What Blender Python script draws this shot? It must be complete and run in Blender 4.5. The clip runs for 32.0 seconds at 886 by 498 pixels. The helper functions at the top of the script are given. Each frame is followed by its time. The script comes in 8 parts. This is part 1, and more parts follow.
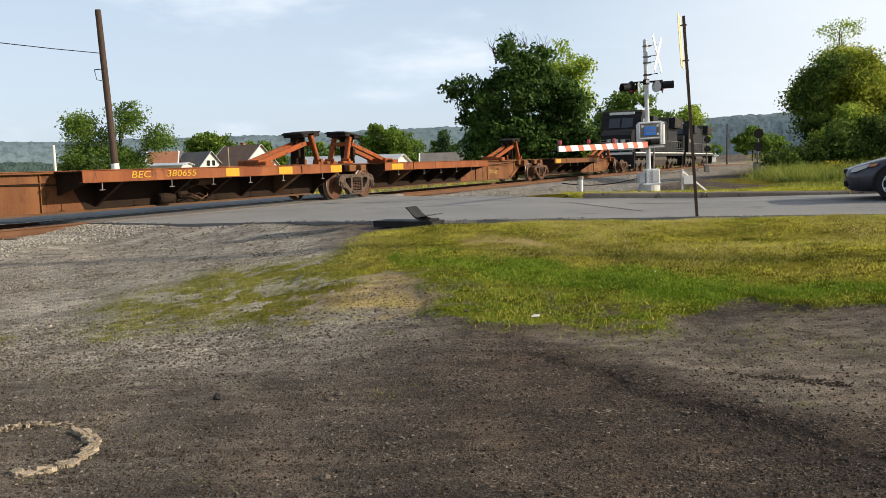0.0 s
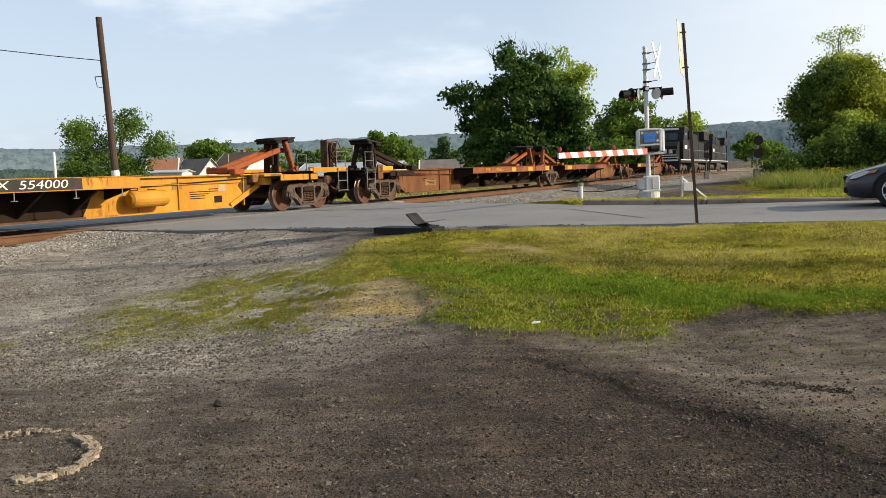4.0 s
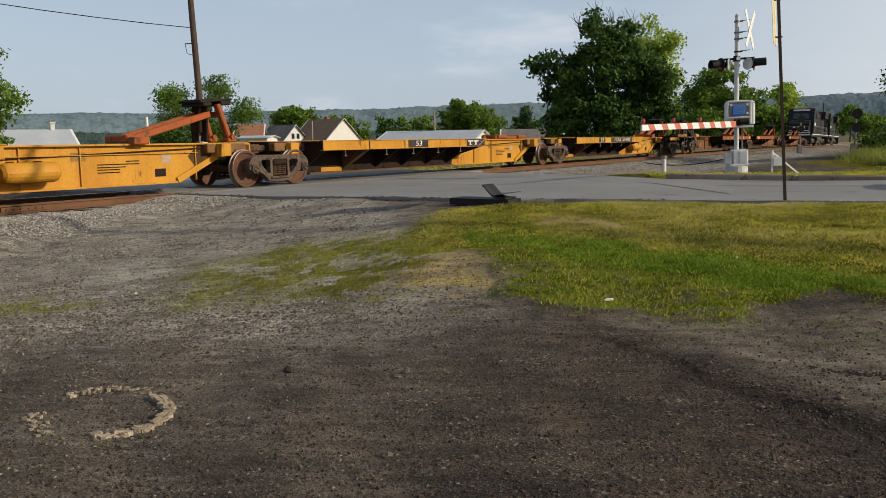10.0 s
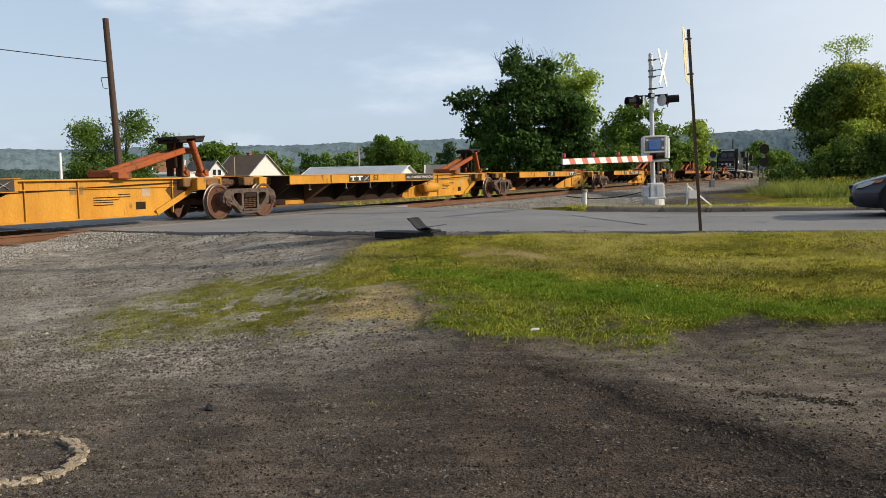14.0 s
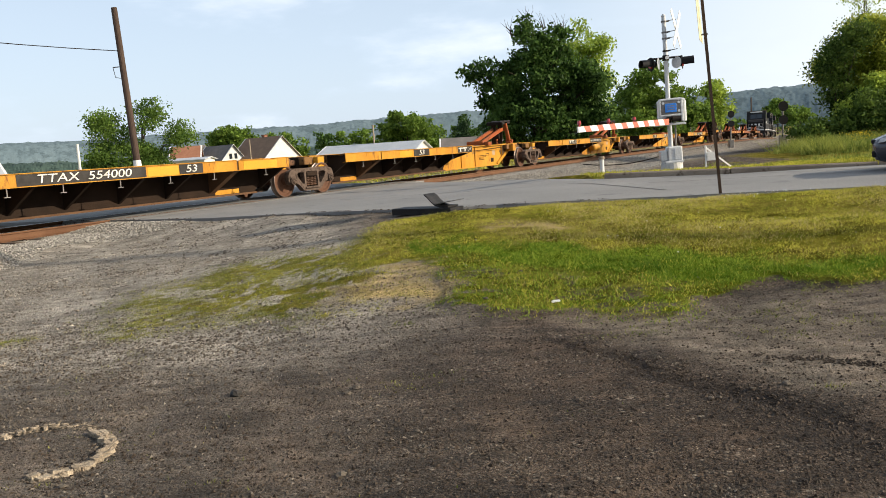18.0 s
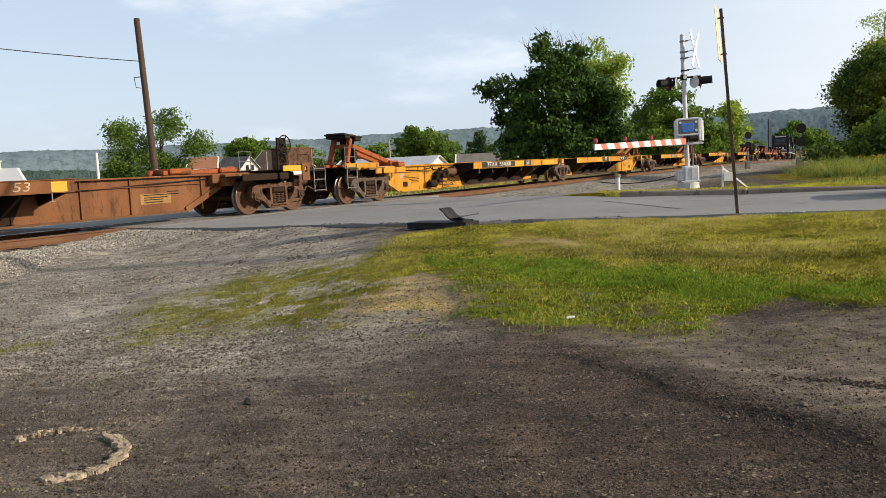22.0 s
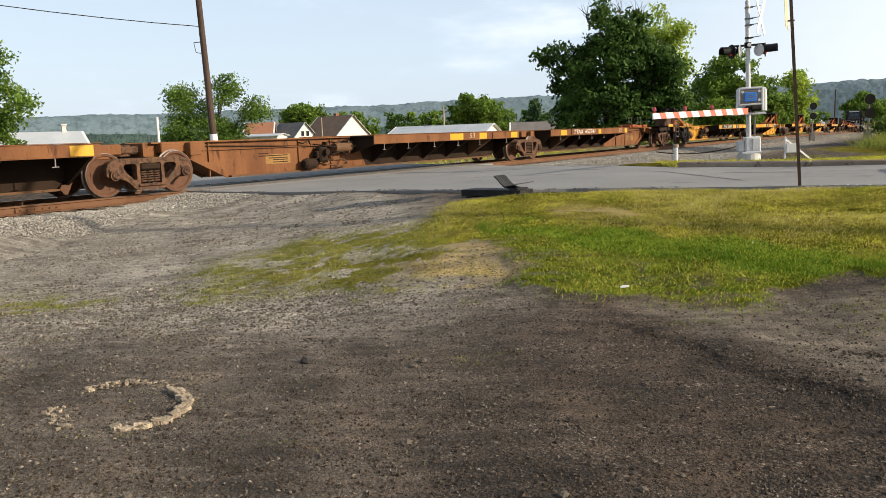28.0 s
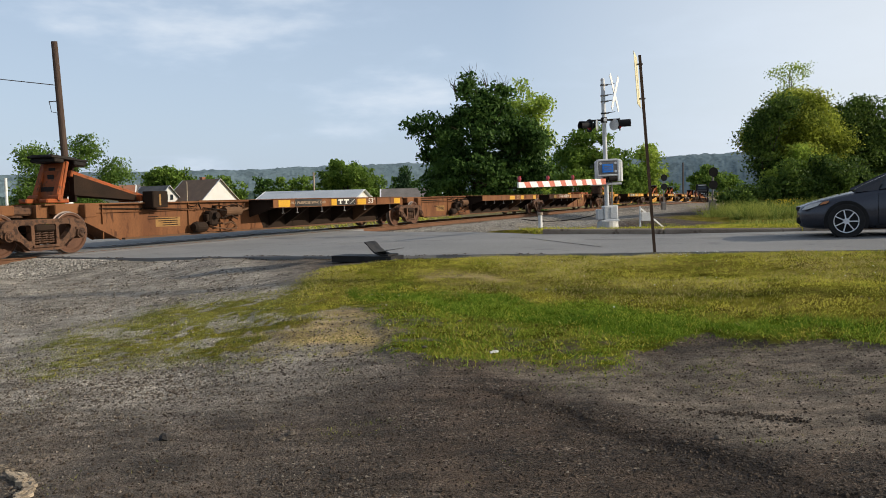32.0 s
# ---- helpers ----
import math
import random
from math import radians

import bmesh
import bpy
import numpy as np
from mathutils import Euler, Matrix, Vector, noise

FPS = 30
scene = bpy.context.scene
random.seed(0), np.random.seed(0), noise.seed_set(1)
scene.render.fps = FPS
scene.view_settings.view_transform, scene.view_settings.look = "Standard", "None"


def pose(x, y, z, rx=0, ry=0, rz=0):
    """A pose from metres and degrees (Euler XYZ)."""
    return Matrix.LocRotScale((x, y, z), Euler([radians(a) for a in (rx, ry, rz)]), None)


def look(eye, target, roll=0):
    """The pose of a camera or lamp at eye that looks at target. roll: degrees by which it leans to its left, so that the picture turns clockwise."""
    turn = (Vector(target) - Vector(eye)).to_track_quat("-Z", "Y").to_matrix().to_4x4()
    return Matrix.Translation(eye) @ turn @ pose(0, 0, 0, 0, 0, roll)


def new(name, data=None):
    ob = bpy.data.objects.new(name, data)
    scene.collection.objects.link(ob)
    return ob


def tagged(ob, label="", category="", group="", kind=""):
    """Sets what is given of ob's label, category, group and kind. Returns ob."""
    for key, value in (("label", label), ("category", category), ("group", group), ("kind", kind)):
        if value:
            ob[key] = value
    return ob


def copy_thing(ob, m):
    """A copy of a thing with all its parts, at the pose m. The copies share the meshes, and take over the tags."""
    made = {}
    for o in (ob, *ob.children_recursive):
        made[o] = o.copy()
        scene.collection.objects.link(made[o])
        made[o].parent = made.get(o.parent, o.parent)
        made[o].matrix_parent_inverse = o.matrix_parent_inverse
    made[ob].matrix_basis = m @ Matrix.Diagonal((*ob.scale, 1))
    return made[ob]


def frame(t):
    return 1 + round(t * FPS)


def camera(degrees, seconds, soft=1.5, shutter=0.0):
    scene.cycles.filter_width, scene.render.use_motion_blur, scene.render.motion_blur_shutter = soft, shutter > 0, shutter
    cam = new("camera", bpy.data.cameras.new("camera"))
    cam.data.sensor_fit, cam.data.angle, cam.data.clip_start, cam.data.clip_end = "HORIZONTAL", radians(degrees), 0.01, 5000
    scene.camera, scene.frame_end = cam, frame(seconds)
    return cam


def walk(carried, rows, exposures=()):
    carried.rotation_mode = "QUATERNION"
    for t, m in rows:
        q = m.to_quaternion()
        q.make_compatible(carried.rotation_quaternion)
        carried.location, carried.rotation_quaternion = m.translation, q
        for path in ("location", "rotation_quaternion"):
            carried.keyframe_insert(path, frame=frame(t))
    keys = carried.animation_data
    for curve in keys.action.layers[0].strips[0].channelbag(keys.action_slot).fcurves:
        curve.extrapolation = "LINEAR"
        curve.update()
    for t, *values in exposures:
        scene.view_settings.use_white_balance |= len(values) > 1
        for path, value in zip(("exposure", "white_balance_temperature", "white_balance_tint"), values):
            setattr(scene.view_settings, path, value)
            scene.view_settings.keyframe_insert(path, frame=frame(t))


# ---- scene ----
cam = camera(57.0, 32.0, soft=0.85)
PATH = [
    (0, -0.031, -0.053, 1.087, 83.93, 1.58, -0.15),
    (0.5, -0.033, -0.059, 1.079, 84.17, 1.53, -0.05),
    (1, -0.037, -0.058, 1.086, 84.27, 1.55, 0.23),
    (1.5, -0.035, -0.059, 1.084, 84.25, 1.60, 0.24),
    (2, -0.030, -0.059, 1.086, 84.38, 1.57, -0.02),
    (2.5, -0.030, -0.062, 1.079, 84.59, 1.64, -0.03),
    (3, -0.026, -0.058, 1.084, 84.59, 1.60, 0.00),
    (3.5, -0.033, -0.057, 1.085, 84.40, 1.64, -0.20),
    (5.5, -0.036, -0.060, 1.088, 84.43, 1.56, 0.19),
    (6, -0.035, -0.063, 1.085, 84.27, 1.88, 0.39),
    (6.5, -0.028, -0.058, 1.091, 83.30, 1.79, 0.50),
    (7, -0.022, -0.054, 1.090, 83.27, 1.58, 0.23),
    (7.5, -0.035, -0.065, 1.090, 83.78, 1.23, 0.04),
    (8, -0.029, -0.064, 1.092, 83.91, 1.44, 0.82),
    (8.5, -0.004, -0.031, 1.130, 84.73, 1.16, 1.93),
    (9, -0.025, -0.042, 1.103, 89.86, 0.21, 0.30),
    (9.5, -0.006, -0.028, 1.084, 87.52, 0.79, 3.90),
    (10, 0.021, -0.003, 1.106, 82.37, 0.75, 5.51),
    (10.5, 0.017, -0.017, 1.075, 83.99, 2.42, 6.86),
    (11, 0.019, -0.011, 1.067, 82.95, 2.28, 9.04),
    (11.5, 0.012, -0.014, 1.072, 82.48, 0.86, 10.48),
    (12, 0.024, -0.011, 1.089, 84.27, 0.95, 9.45),
    (12.5, 0.032, -0.012, 1.074, 84.99, 1.11, 6.04),
    (13, 0.035, 0.002, 1.078, 85.56, 0.90, 2.39),
    (13.5, 0.024, 0.010, 1.071, 85.34, 0.78, 0.64),
    (14, 0.016, 0.019, 1.075, 84.77, 0.94, 0.24),
    (14.5, 0.022, 0.010, 1.068, 84.20, 2.06, 1.37),
    (15, 0.018, 0.015, 1.065, 82.75, 2.10, 2.49),
    (15.5, 0.031, 0.028, 1.076, 82.04, 2.86, 3.79),
    (17.5, 0.028, 0.044, 1.081, 82.81, 3.52, 3.37),
    (18, 0.036, 0.053, 1.093, 82.96, 3.65, 1.34),
    (18.5, 0.037, 0.063, 1.097, 84.14, 3.66, -0.70),
    (19, 0.034, 0.051, 1.085, 84.46, 3.42, -1.43),
    (19.5, 0.030, 0.044, 1.084, 84.42, 3.31, -1.48),
    (20, 0.035, 0.052, 1.077, 84.19, 3.27, -1.53),
    (20.5, 0.023, 0.046, 1.078, 84.21, 3.10, -0.90),
    (21, 0.019, 0.050, 1.081, 84.00, 3.00, 0.32),
    (21.5, 0.007, 0.044, 1.077, 84.28, 2.63, 1.96),
    (22, 0.016, 0.047, 1.076, 84.10, 2.54, 2.41),
    (22.5, 0.013, 0.047, 1.079, 83.83, 2.45, 2.83),
    (23, 0.012, 0.050, 1.078, 83.62, 2.74, 2.93),
    (23.5, 0.013, 0.048, 1.071, 83.16, 2.30, 3.17),
    (24, -0.018, 0.046, 1.084, 82.99, 2.68, 4.48),
    (24.5, 0.003, 0.049, 1.082, 83.21, 2.79, 3.83),
    (25, 0.013, 0.046, 1.085, 83.11, 2.87, 4.11),
    (25.5, -0.008, 0.036, 1.077, 83.19, 2.70, 4.68),
    (27.5, -0.006, 0.017, 1.059, 82.23, 2.05, 5.44),
    (28, -0.003, 0.011, 1.061, 82.03, 1.87, 6.16),
    (28.5, 0.000, 0.016, 1.061, 82.09, 1.86, 6.11),
    (29, -0.004, 0.009, 1.062, 82.12, 1.75, 6.11),
    (29.5, 0.000, 0.013, 1.058, 82.09, 1.82, 6.05),
    (30, 0.003, 0.021, 1.064, 82.49, 1.89, 5.88),
    (30.5, 0.011, 0.031, 1.069, 83.58, 1.71, 3.80),
    (31, 0.021, 0.032, 1.069, 85.32, 1.52, 1.15),
    (31.5, 0.015, 0.042, 1.077, 86.69, 1.40, -2.51),
    (32, -0.004, 0.036, 1.069, 86.38, 1.19, -2.87),
]
# seconds, stops, kelvin, tint
EXPOSURE = [(0, 0.37, 6680, 10), (7, 0.36, 6680, 10), (8, 0.38, 6650, 10), (9, 0.15, 6400, 10), (10, -0.13, 6650, 10), (11, 0.28, 6690, 10), (12, 0.38, 6550, 10), (13, 0.18, 6330, 10), (14, 0.12, 6450, 10), (15.5, 0.36, 6700, 10), (18, 0.48, 6680, 10), (20, 0.35, 6680, 10), (22, 0.35, 6680, 10), (25, 0.31, 6720, 10), (26.5, 0.46, 6750, 10), (28, 0.50, 6780, 10), (30, 0.45, 6700, 10), (31, 0.36, 6500, 10), (32, 0.08, 6380, 10)]
walk(cam, [(r[0], pose(*r[1:])) for r in PATH], EXPOSURE)

# ---- light ----
SUN_TO = Vector((0.985, -0.165, 0.435)).normalized()
world = bpy.data.worlds.new("sky")
scene.world = world
world.use_nodes = True
wn, wl = world.node_tree.nodes, world.node_tree.links
bg = wn["Background"]
sky = wn.new("ShaderNodeTexSky")
sky.sky_type, sky.sun_disc = "NISHITA", False
sky.sun_elevation = math.asin(SUN_TO.z)
sky.sun_rotation = math.atan2(SUN_TO.x, SUN_TO.y)
sky.air_density, sky.dust_density, sky.ozone_density = 1.0, 1.6, 1.4
wtc = wn.new("ShaderNodeTexCoord")
wmap = wn.new("ShaderNodeMapping")
wmap.inputs["Scale"].default_value = (2.2, 2.2, 7.0)
wno = wn.new("ShaderNodeTexNoise")
wno.inputs["Scale"].default_value, wno.inputs["Detail"].default_value, wno.inputs["Roughness"].default_value = 1.6, 6.0, 0.55
wramp = wn.new("ShaderNodeValToRGB")
wramp.color_ramp.elements[0].position, wramp.color_ramp.elements[1].position = 0.52, 0.80
wramp.color_ramp.elements[0].color, wramp.color_ramp.elements[1].color = (0.72, 0.72, 0.72, 1), (1.0, 1.0, 1.0, 1)
wmix = wn.new("ShaderNodeMixRGB")
wmix.inputs[2].default_value = (6.35, 7.6, 9.3, 1)
wl.new(wtc.outputs["Generated"], wmap.inputs["Vector"])
wl.new(wmap.outputs["Vector"], wno.inputs["Vector"])
wl.new(wno.outputs["Fac"], wramp.inputs["Fac"])
wsep = wn.new("ShaderNodeSeparateXYZ")
wl.new(wtc.outputs["Generated"], wsep.inputs["Vector"])
whaze = wn.new("ShaderNodeMapRange")
whaze.interpolation_type = "SMOOTHSTEP"
whaze.inputs["From Min"].default_value, whaze.inputs["From Max"].default_value = 0.0, 0.62
whaze.inputs["To Min"].default_value, whaze.inputs["To Max"].default_value = 0.95, 0.40
wl.new(wsep.outputs["Z"], whaze.inputs["Value"])
wmul = wn.new("ShaderNodeMath")
wmul.operation = "MULTIPLY"
wl.new(wramp.outputs["Color"], wmul.inputs[0])
wl.new(whaze.outputs["Result"], wmul.inputs[1])
# whiter towards the sun's side
wside = wn.new("ShaderNodeMapRange")
wside.inputs["From Min"].default_value, wside.inputs["From Max"].default_value = 0.12, 0.70
wside.inputs["To Min"].default_value, wside.inputs["To Max"].default_value = 0.0, 0.95
wl.new(wsep.outputs["X"], wside.inputs["Value"])
wl.new(wmul.outputs["Value"], wmix.inputs[0])
wwhite = wn.new("ShaderNodeMixRGB")
wwhite.inputs[2].default_value = (8.9, 9.2, 9.45, 1)
# faint white wisps
wwisp = wn.new("ShaderNodeMapRange")
wwisp.interpolation_type = "SMOOTHSTEP"
wwisp.inputs["From Min"].default_value, wwisp.inputs["From Max"].default_value = 0.54, 0.74
wwisp.inputs["To Min"].default_value, wwisp.inputs["To Max"].default_value = 0.0, 0.5
wl.new(wno.outputs["Fac"], wwisp.inputs["Value"])
wmax = wn.new("ShaderNodeMath")
wmax.operation = "MAXIMUM"
wl.new(wside.outputs["Result"], wmax.inputs[0])
wl.new(wwisp.outputs["Result"], wmax.inputs[1])
wl.new(wmax.outputs["Value"], wwhite.inputs[0])
wl.new(wmix.outputs["Color"], wwhite.inputs[1])
wl.new(sky.outputs["Color"], wmix.inputs[1])
wl.new(wwhite.outputs["Color"], bg.inputs["Color"])
bg.inputs["Strength"].default_value = 0.094
sun_lamp = bpy.data.lights.new("sun", "SUN")
sun_lamp.energy, sun_lamp.angle, sun_lamp.color = 4.8, radians(0.55), (1.0, 0.895, 0.735)
sun_ob = new("sun", sun_lamp)
sun_ob.matrix_world = look(SUN_TO * 60, (0, 0, 0))
scene.view_settings.exposure = 0.5


# ---- materials ----
def mat(name, c1, c2=None, scale=3.0, rough=0.8, metal=0.0, bump=0.0, bscale=40.0, spots=None, spot_at=0.62, random_value=0.0, stretch=(1, 1, 1), coords="Object"):
    """Two colours mixed by large noise, spots of a third by fine noise, bump by fine noise."""
    m = bpy.data.materials.new(name)
    m.use_nodes = True
    n, l = m.node_tree.nodes, m.node_tree.links
    b = n["Principled BSDF"]
    b.inputs["Roughness"].default_value, b.inputs["Metallic"].default_value = rough, metal
    b.inputs["Specular IOR Level"].default_value = 0.5 if rough < 0.5 else 0.16
    tc, mp = n.new("ShaderNodeTexCoord"), n.new("ShaderNodeMapping")
    mp.inputs["Scale"].default_value = stretch
    l.new(tc.outputs[coords], mp.inputs["Vector"])

    def tex(s, detail=5.0, r=0.6):
        t = n.new("ShaderNodeTexNoise")
        t.inputs["Scale"].default_value, t.inputs["Detail"].default_value, t.inputs["Roughness"].default_value = s, detail, r
        l.new(mp.outputs["Vector"], t.inputs["Vector"])
        return t.outputs["Fac"]

    def ramp(src, a, z):
        r = n.new("ShaderNodeMapRange")
        r.inputs["From Min"].default_value, r.inputs["From Max"].default_value = a, z
        l.new(src, r.inputs["Value"])
        return r.outputs["Result"]

    def mix(f, a, z):
        x = n.new("ShaderNodeMixRGB")
        for i, v in ((0, f), (1, a), (2, z)):
            if isinstance(v, tuple):
                x.inputs[i].default_value = (*v, 1)
            elif isinstance(v, float):
                x.inputs[i].default_value = v
            else:
                l.new(v, x.inputs[i])
        return x.outputs["Color"]

    col = mix(ramp(tex(scale), 0.35, 0.65), tuple(c1), tuple(c2 or c1))
    fine = tex(bscale, 3.0)
    col = mix(ramp(fine, 0.3, 0.8), col, mix(0.35, col, (0.02, 0.016, 0.012)))
    if spots:
        col = mix(ramp(tex(scale * 3.1, 8.0, 0.7), spot_at, spot_at + 0.08), col, tuple(spots))
    if random_value:
        oi, hs = n.new("ShaderNodeObjectInfo"), n.new("ShaderNodeHueSaturation")
        mr = n.new("ShaderNodeMapRange")
        mr.inputs["To Min"].default_value, mr.inputs["To Max"].default_value = 1 - random_value, 1 + random_value
        l.new(oi.outputs["Random"], mr.inputs["Value"])
        l.new(mr.outputs["Result"], hs.inputs["Value"])
        l.new(col, hs.inputs["Color"])
        col = hs.outputs["Color"]
    l.new(col, b.inputs["Base Color"])
    if bump:
        bp = n.new("ShaderNodeBump")
        bp.inputs["Strength"].default_value, bp.inputs["Distance"].default_value = min(1.0, bump), 0.02
        l.new(fine, bp.inputs["Height"])
        l.new(bp.outputs["Normal"], b.inputs["Normal"])
    return m


def leaf_mat(name, dark, light, trans=0.35, patch=0.0, rare=0.0):
    """Each leaf, blade or stone takes its own tone; patch adds slow drifts of tone over the place."""
    m = bpy.data.materials.new(name)
    m.use_nodes = True
    n, l = m.node_tree.nodes, m.node_tree.links
    b = n["Principled BSDF"]
    geo, r = n.new("ShaderNodeNewGeometry"), n.new("ShaderNodeValToRGB")
    r.color_ramp.elements[0].color, r.color_ramp.elements[1].color = (*dark, 1), (*light, 1)
    if rare:
        e = r.color_ramp.elements.new(rare)
        e.color = tuple(0.78 * p + 0.22 * q for p, q in zip(dark, light)) + (1,)
    if patch:
        tc, no, mr, ad = n.new("ShaderNodeTexCoord"), n.new("ShaderNodeTexNoise"), n.new("ShaderNodeMapRange"), n.new("ShaderNodeMath")
        no.inputs["Scale"].default_value, no.inputs["Detail"].default_value = patch, 4.0
        l.new(tc.outputs["Object"], no.inputs["Vector"])
        mr.inputs["From Min"].default_value, mr.inputs["From Max"].default_value = 0.3, 0.7
        mr.inputs["To Min"].default_value, mr.inputs["To Max"].default_value = -0.45, 0.45
        l.new(no.outputs["Fac"], mr.inputs["Value"])
        ad.operation, ad.use_clamp = "ADD", True
        l.new(geo.outputs["Random Per Island"], ad.inputs[0])
        l.new(mr.outputs["Result"], ad.inputs[1])
        l.new(ad.outputs["Value"], r.inputs["Fac"])
    else:
        l.new(geo.outputs["Random Per Island"], r.inputs["Fac"])
    l.new(r.outputs["Color"], b.inputs["Base Color"])
    b.inputs["Roughness"].default_value = 0.6
    b.inputs["Specular IOR Level"].default_value = 0.1
    tr, ms = n.new("ShaderNodeBsdfTranslucent"), n.new("ShaderNodeMixShader")
    l.new(r.outputs["Color"], tr.inputs["Color"])
    ms.inputs["Fac"].default_value = trans
    l.new(b.outputs["BSDF"], ms.inputs[1])
    l.new(tr.outputs["BSDF"], ms.inputs[2])
    l.new(ms.outputs["Shader"], n["Material Output"].inputs["Surface"])
    return m


def glass_mat(name, col, rough=0.05):
    m = bpy.data.materials.new(name)
    m.use_nodes = True
    b = m.node_tree.nodes["Principled BSDF"]
    b.inputs["Base Color"].default_value, b.inputs["Roughness"].default_value = (*col, 1), rough
    b.inputs["Specular IOR Level"].default_value = 0.8
    return m


M_YEL = mat("yellow_car_paint", (0.44, 0.190, 0.018), (0.56, 0.270, 0.030), 0.7, 0.5, 0, 0.15, 30, (0.17, 0.062, 0.020), 0.575, 0, (2.2, 2.2, 0.6))
M_YELB = mat("reflective_yellow_panel", (0.56, 0.29, 0.01), (0.62, 0.33, 0.015), 2.0, 0.4, 0, 0.05, 30)
M_BRN = mat("oxide_brown_car_paint", (0.130, 0.049, 0.018), (0.205, 0.084, 0.031), 0.6, 0.65, 0, 0.2, 30, (0.070, 0.027, 0.011), 0.555, 0, (2.2, 2.2, 0.6))
M_RED = mat("faded_red_oxide_paint", (0.20, 0.055, 0.020), (0.29, 0.098, 0.034), 0.7, 0.6, 0, 0.2, 30, (0.115, 0.042, 0.02), 0.56, 0, (2.2, 2.2, 0.6))
M_ORG = mat("orange_hitch_paint", (0.35, 0.078, 0.018), (0.25, 0.075, 0.024), 2.0, 0.6, 0, 0.2, 40, (0.10, 0.042, 0.02), 0.54)
M_RUST = mat("rusty_cast_steel", (0.085, 0.045, 0.027), (0.155, 0.076, 0.041), 3.0, 0.75, 0.0, 0.6, 60, (0.042, 0.024, 0.016), 0.50)
M_WHEEL = mat("rusted_wheel_face", (0.092, 0.042, 0.024), (0.128, 0.060, 0.034), 5.0, 0.7, 0.0, 0.3, 50, (0.06, 0.026, 0.016), 0.60)
M_TREAD = mat("polished_wheel_tread", (0.24, 0.19, 0.16), (0.17, 0.12, 0.095), 6.0, 0.45, 0.6)
M_DARK = mat("greasy_black_steel", (0.012, 0.010, 0.009), (0.024, 0.018, 0.014), 4.0, 0.7, 0.0, 0.4, 50)
# shadow under the decks is included in this near-black brown
M_UNDER = mat("dirt_and_shade_underframe", (0.017, 0.010, 0.006), (0.030, 0.016, 0.009), 2.0, 0.9, 0, 0.4, 40)
M_WHITE = mat("white_lettering", (0.75, 0.72, 0.66), (0.62, 0.58, 0.50), 6.0, 0.7)
M_DWHITE = mat("dull_white_lettering", (0.46, 0.34, 0.22), (0.38, 0.27, 0.18), 6.0, 0.8)
M_BLACKP = mat("black_stencil_panel", (0.025, 0.022, 0.02), (0.05, 0.045, 0.04), 4.0, 0.6)
M_RAIL = mat("rusted_rail_side", (0.13, 0.062, 0.032), (0.17, 0.085, 0.045), 2.0, 0.75, 0.1, 0.3, 60, (0.12, 0.05, 0.03), 0.62)
M_RTOP = mat("shiny_rail_head", (0.40, 0.38, 0.36), (0.34, 0.30, 0.27), 3.0, 0.28, 0.9)
M_TIE = mat("weathered_tie", (0.09, 0.07, 0.055), (0.13, 0.10, 0.08), 3.0, 0.9, 0, 0.6, 30)
M_CLOD = leaf_mat("brown_dirt_clod", (0.026, 0.018, 0.012), (0.070, 0.051, 0.036), 0.0)
M_STONE = leaf_mat("lot_gravel_stone", (0.070, 0.056, 0.042), (0.235, 0.200, 0.158), 0.0, 0, 0.72)
M_BALL = leaf_mat("ballast_stone", (0.12, 0.110, 0.096), (0.385, 0.355, 0.31), 0.0)
M_DRIVE = leaf_mat("drive_gravel_stone", (0.19, 0.168, 0.135), (0.50, 0.44, 0.355), 0.0, 0, 0.75)
M_CAST = mat("dusty_cast_steel", (0.085, 0.058, 0.043), (0.135, 0.095, 0.072), 3.0, 0.8, 0.0, 0.6, 60, (0.040, 0.026, 0.019), 0.52)
M_ASPH = mat("worn_grey_asphalt", (0.212, 0.207, 0.200), (0.262, 0.255, 0.244), 0.35, 0.82, 0, 0.35, 90, (0.13, 0.13, 0.13), 0.60)
M_KERB = mat("weathered_concrete_kerb", (0.36, 0.29, 0.22), (0.25, 0.19, 0.14), 1.2, 0.85, 0, 0.4, 50, (0.12, 0.085, 0.06), 0.56)
M_FOOT = mat("pale_concrete_footing", (0.66, 0.64, 0.60), (0.52, 0.50, 0.46), 3.0, 0.85, 0, 0.3, 50)
M_POLE = mat("weathered_brown_pole_wood", (0.065, 0.042, 0.032), (0.095, 0.064, 0.048), 2.0, 0.85, 0, 0.5, 30, None, 0.6, 0, (6, 6, 0.6))
M_PALE = mat("pale_bare_wood", (0.42, 0.34, 0.25), (0.36, 0.28, 0.20), 2.0, 0.85, 0, 0.4, 30, None, 0.6, 0, (6, 6, 0.6))
M_POST = mat("rusty_sign_post", (0.030, 0.018, 0.012), (0.05, 0.028, 0.018), 4.0, 0.7, 0.0, 0.3, 50)
M_ALU = mat("aluminium_paint", (0.66, 0.66, 0.65), (0.56, 0.57, 0.58), 3.0, 0.4, 0.15, 0.1, 30)
M_GALV = mat("galvanised_steel", (0.25, 0.235, 0.22), (0.17, 0.155, 0.14), 4.0, 0.45, 0.4, 0.1, 30)
M_BLK = mat("matt_black_paint", (0.008, 0.008, 0.009), (0.013, 0.013, 0.014), 4.0, 0.6)
M_BLUE = mat("blue_enamel_sign", (0.02, 0.19, 0.68), (0.025, 0.22, 0.75), 4.0, 0.35)
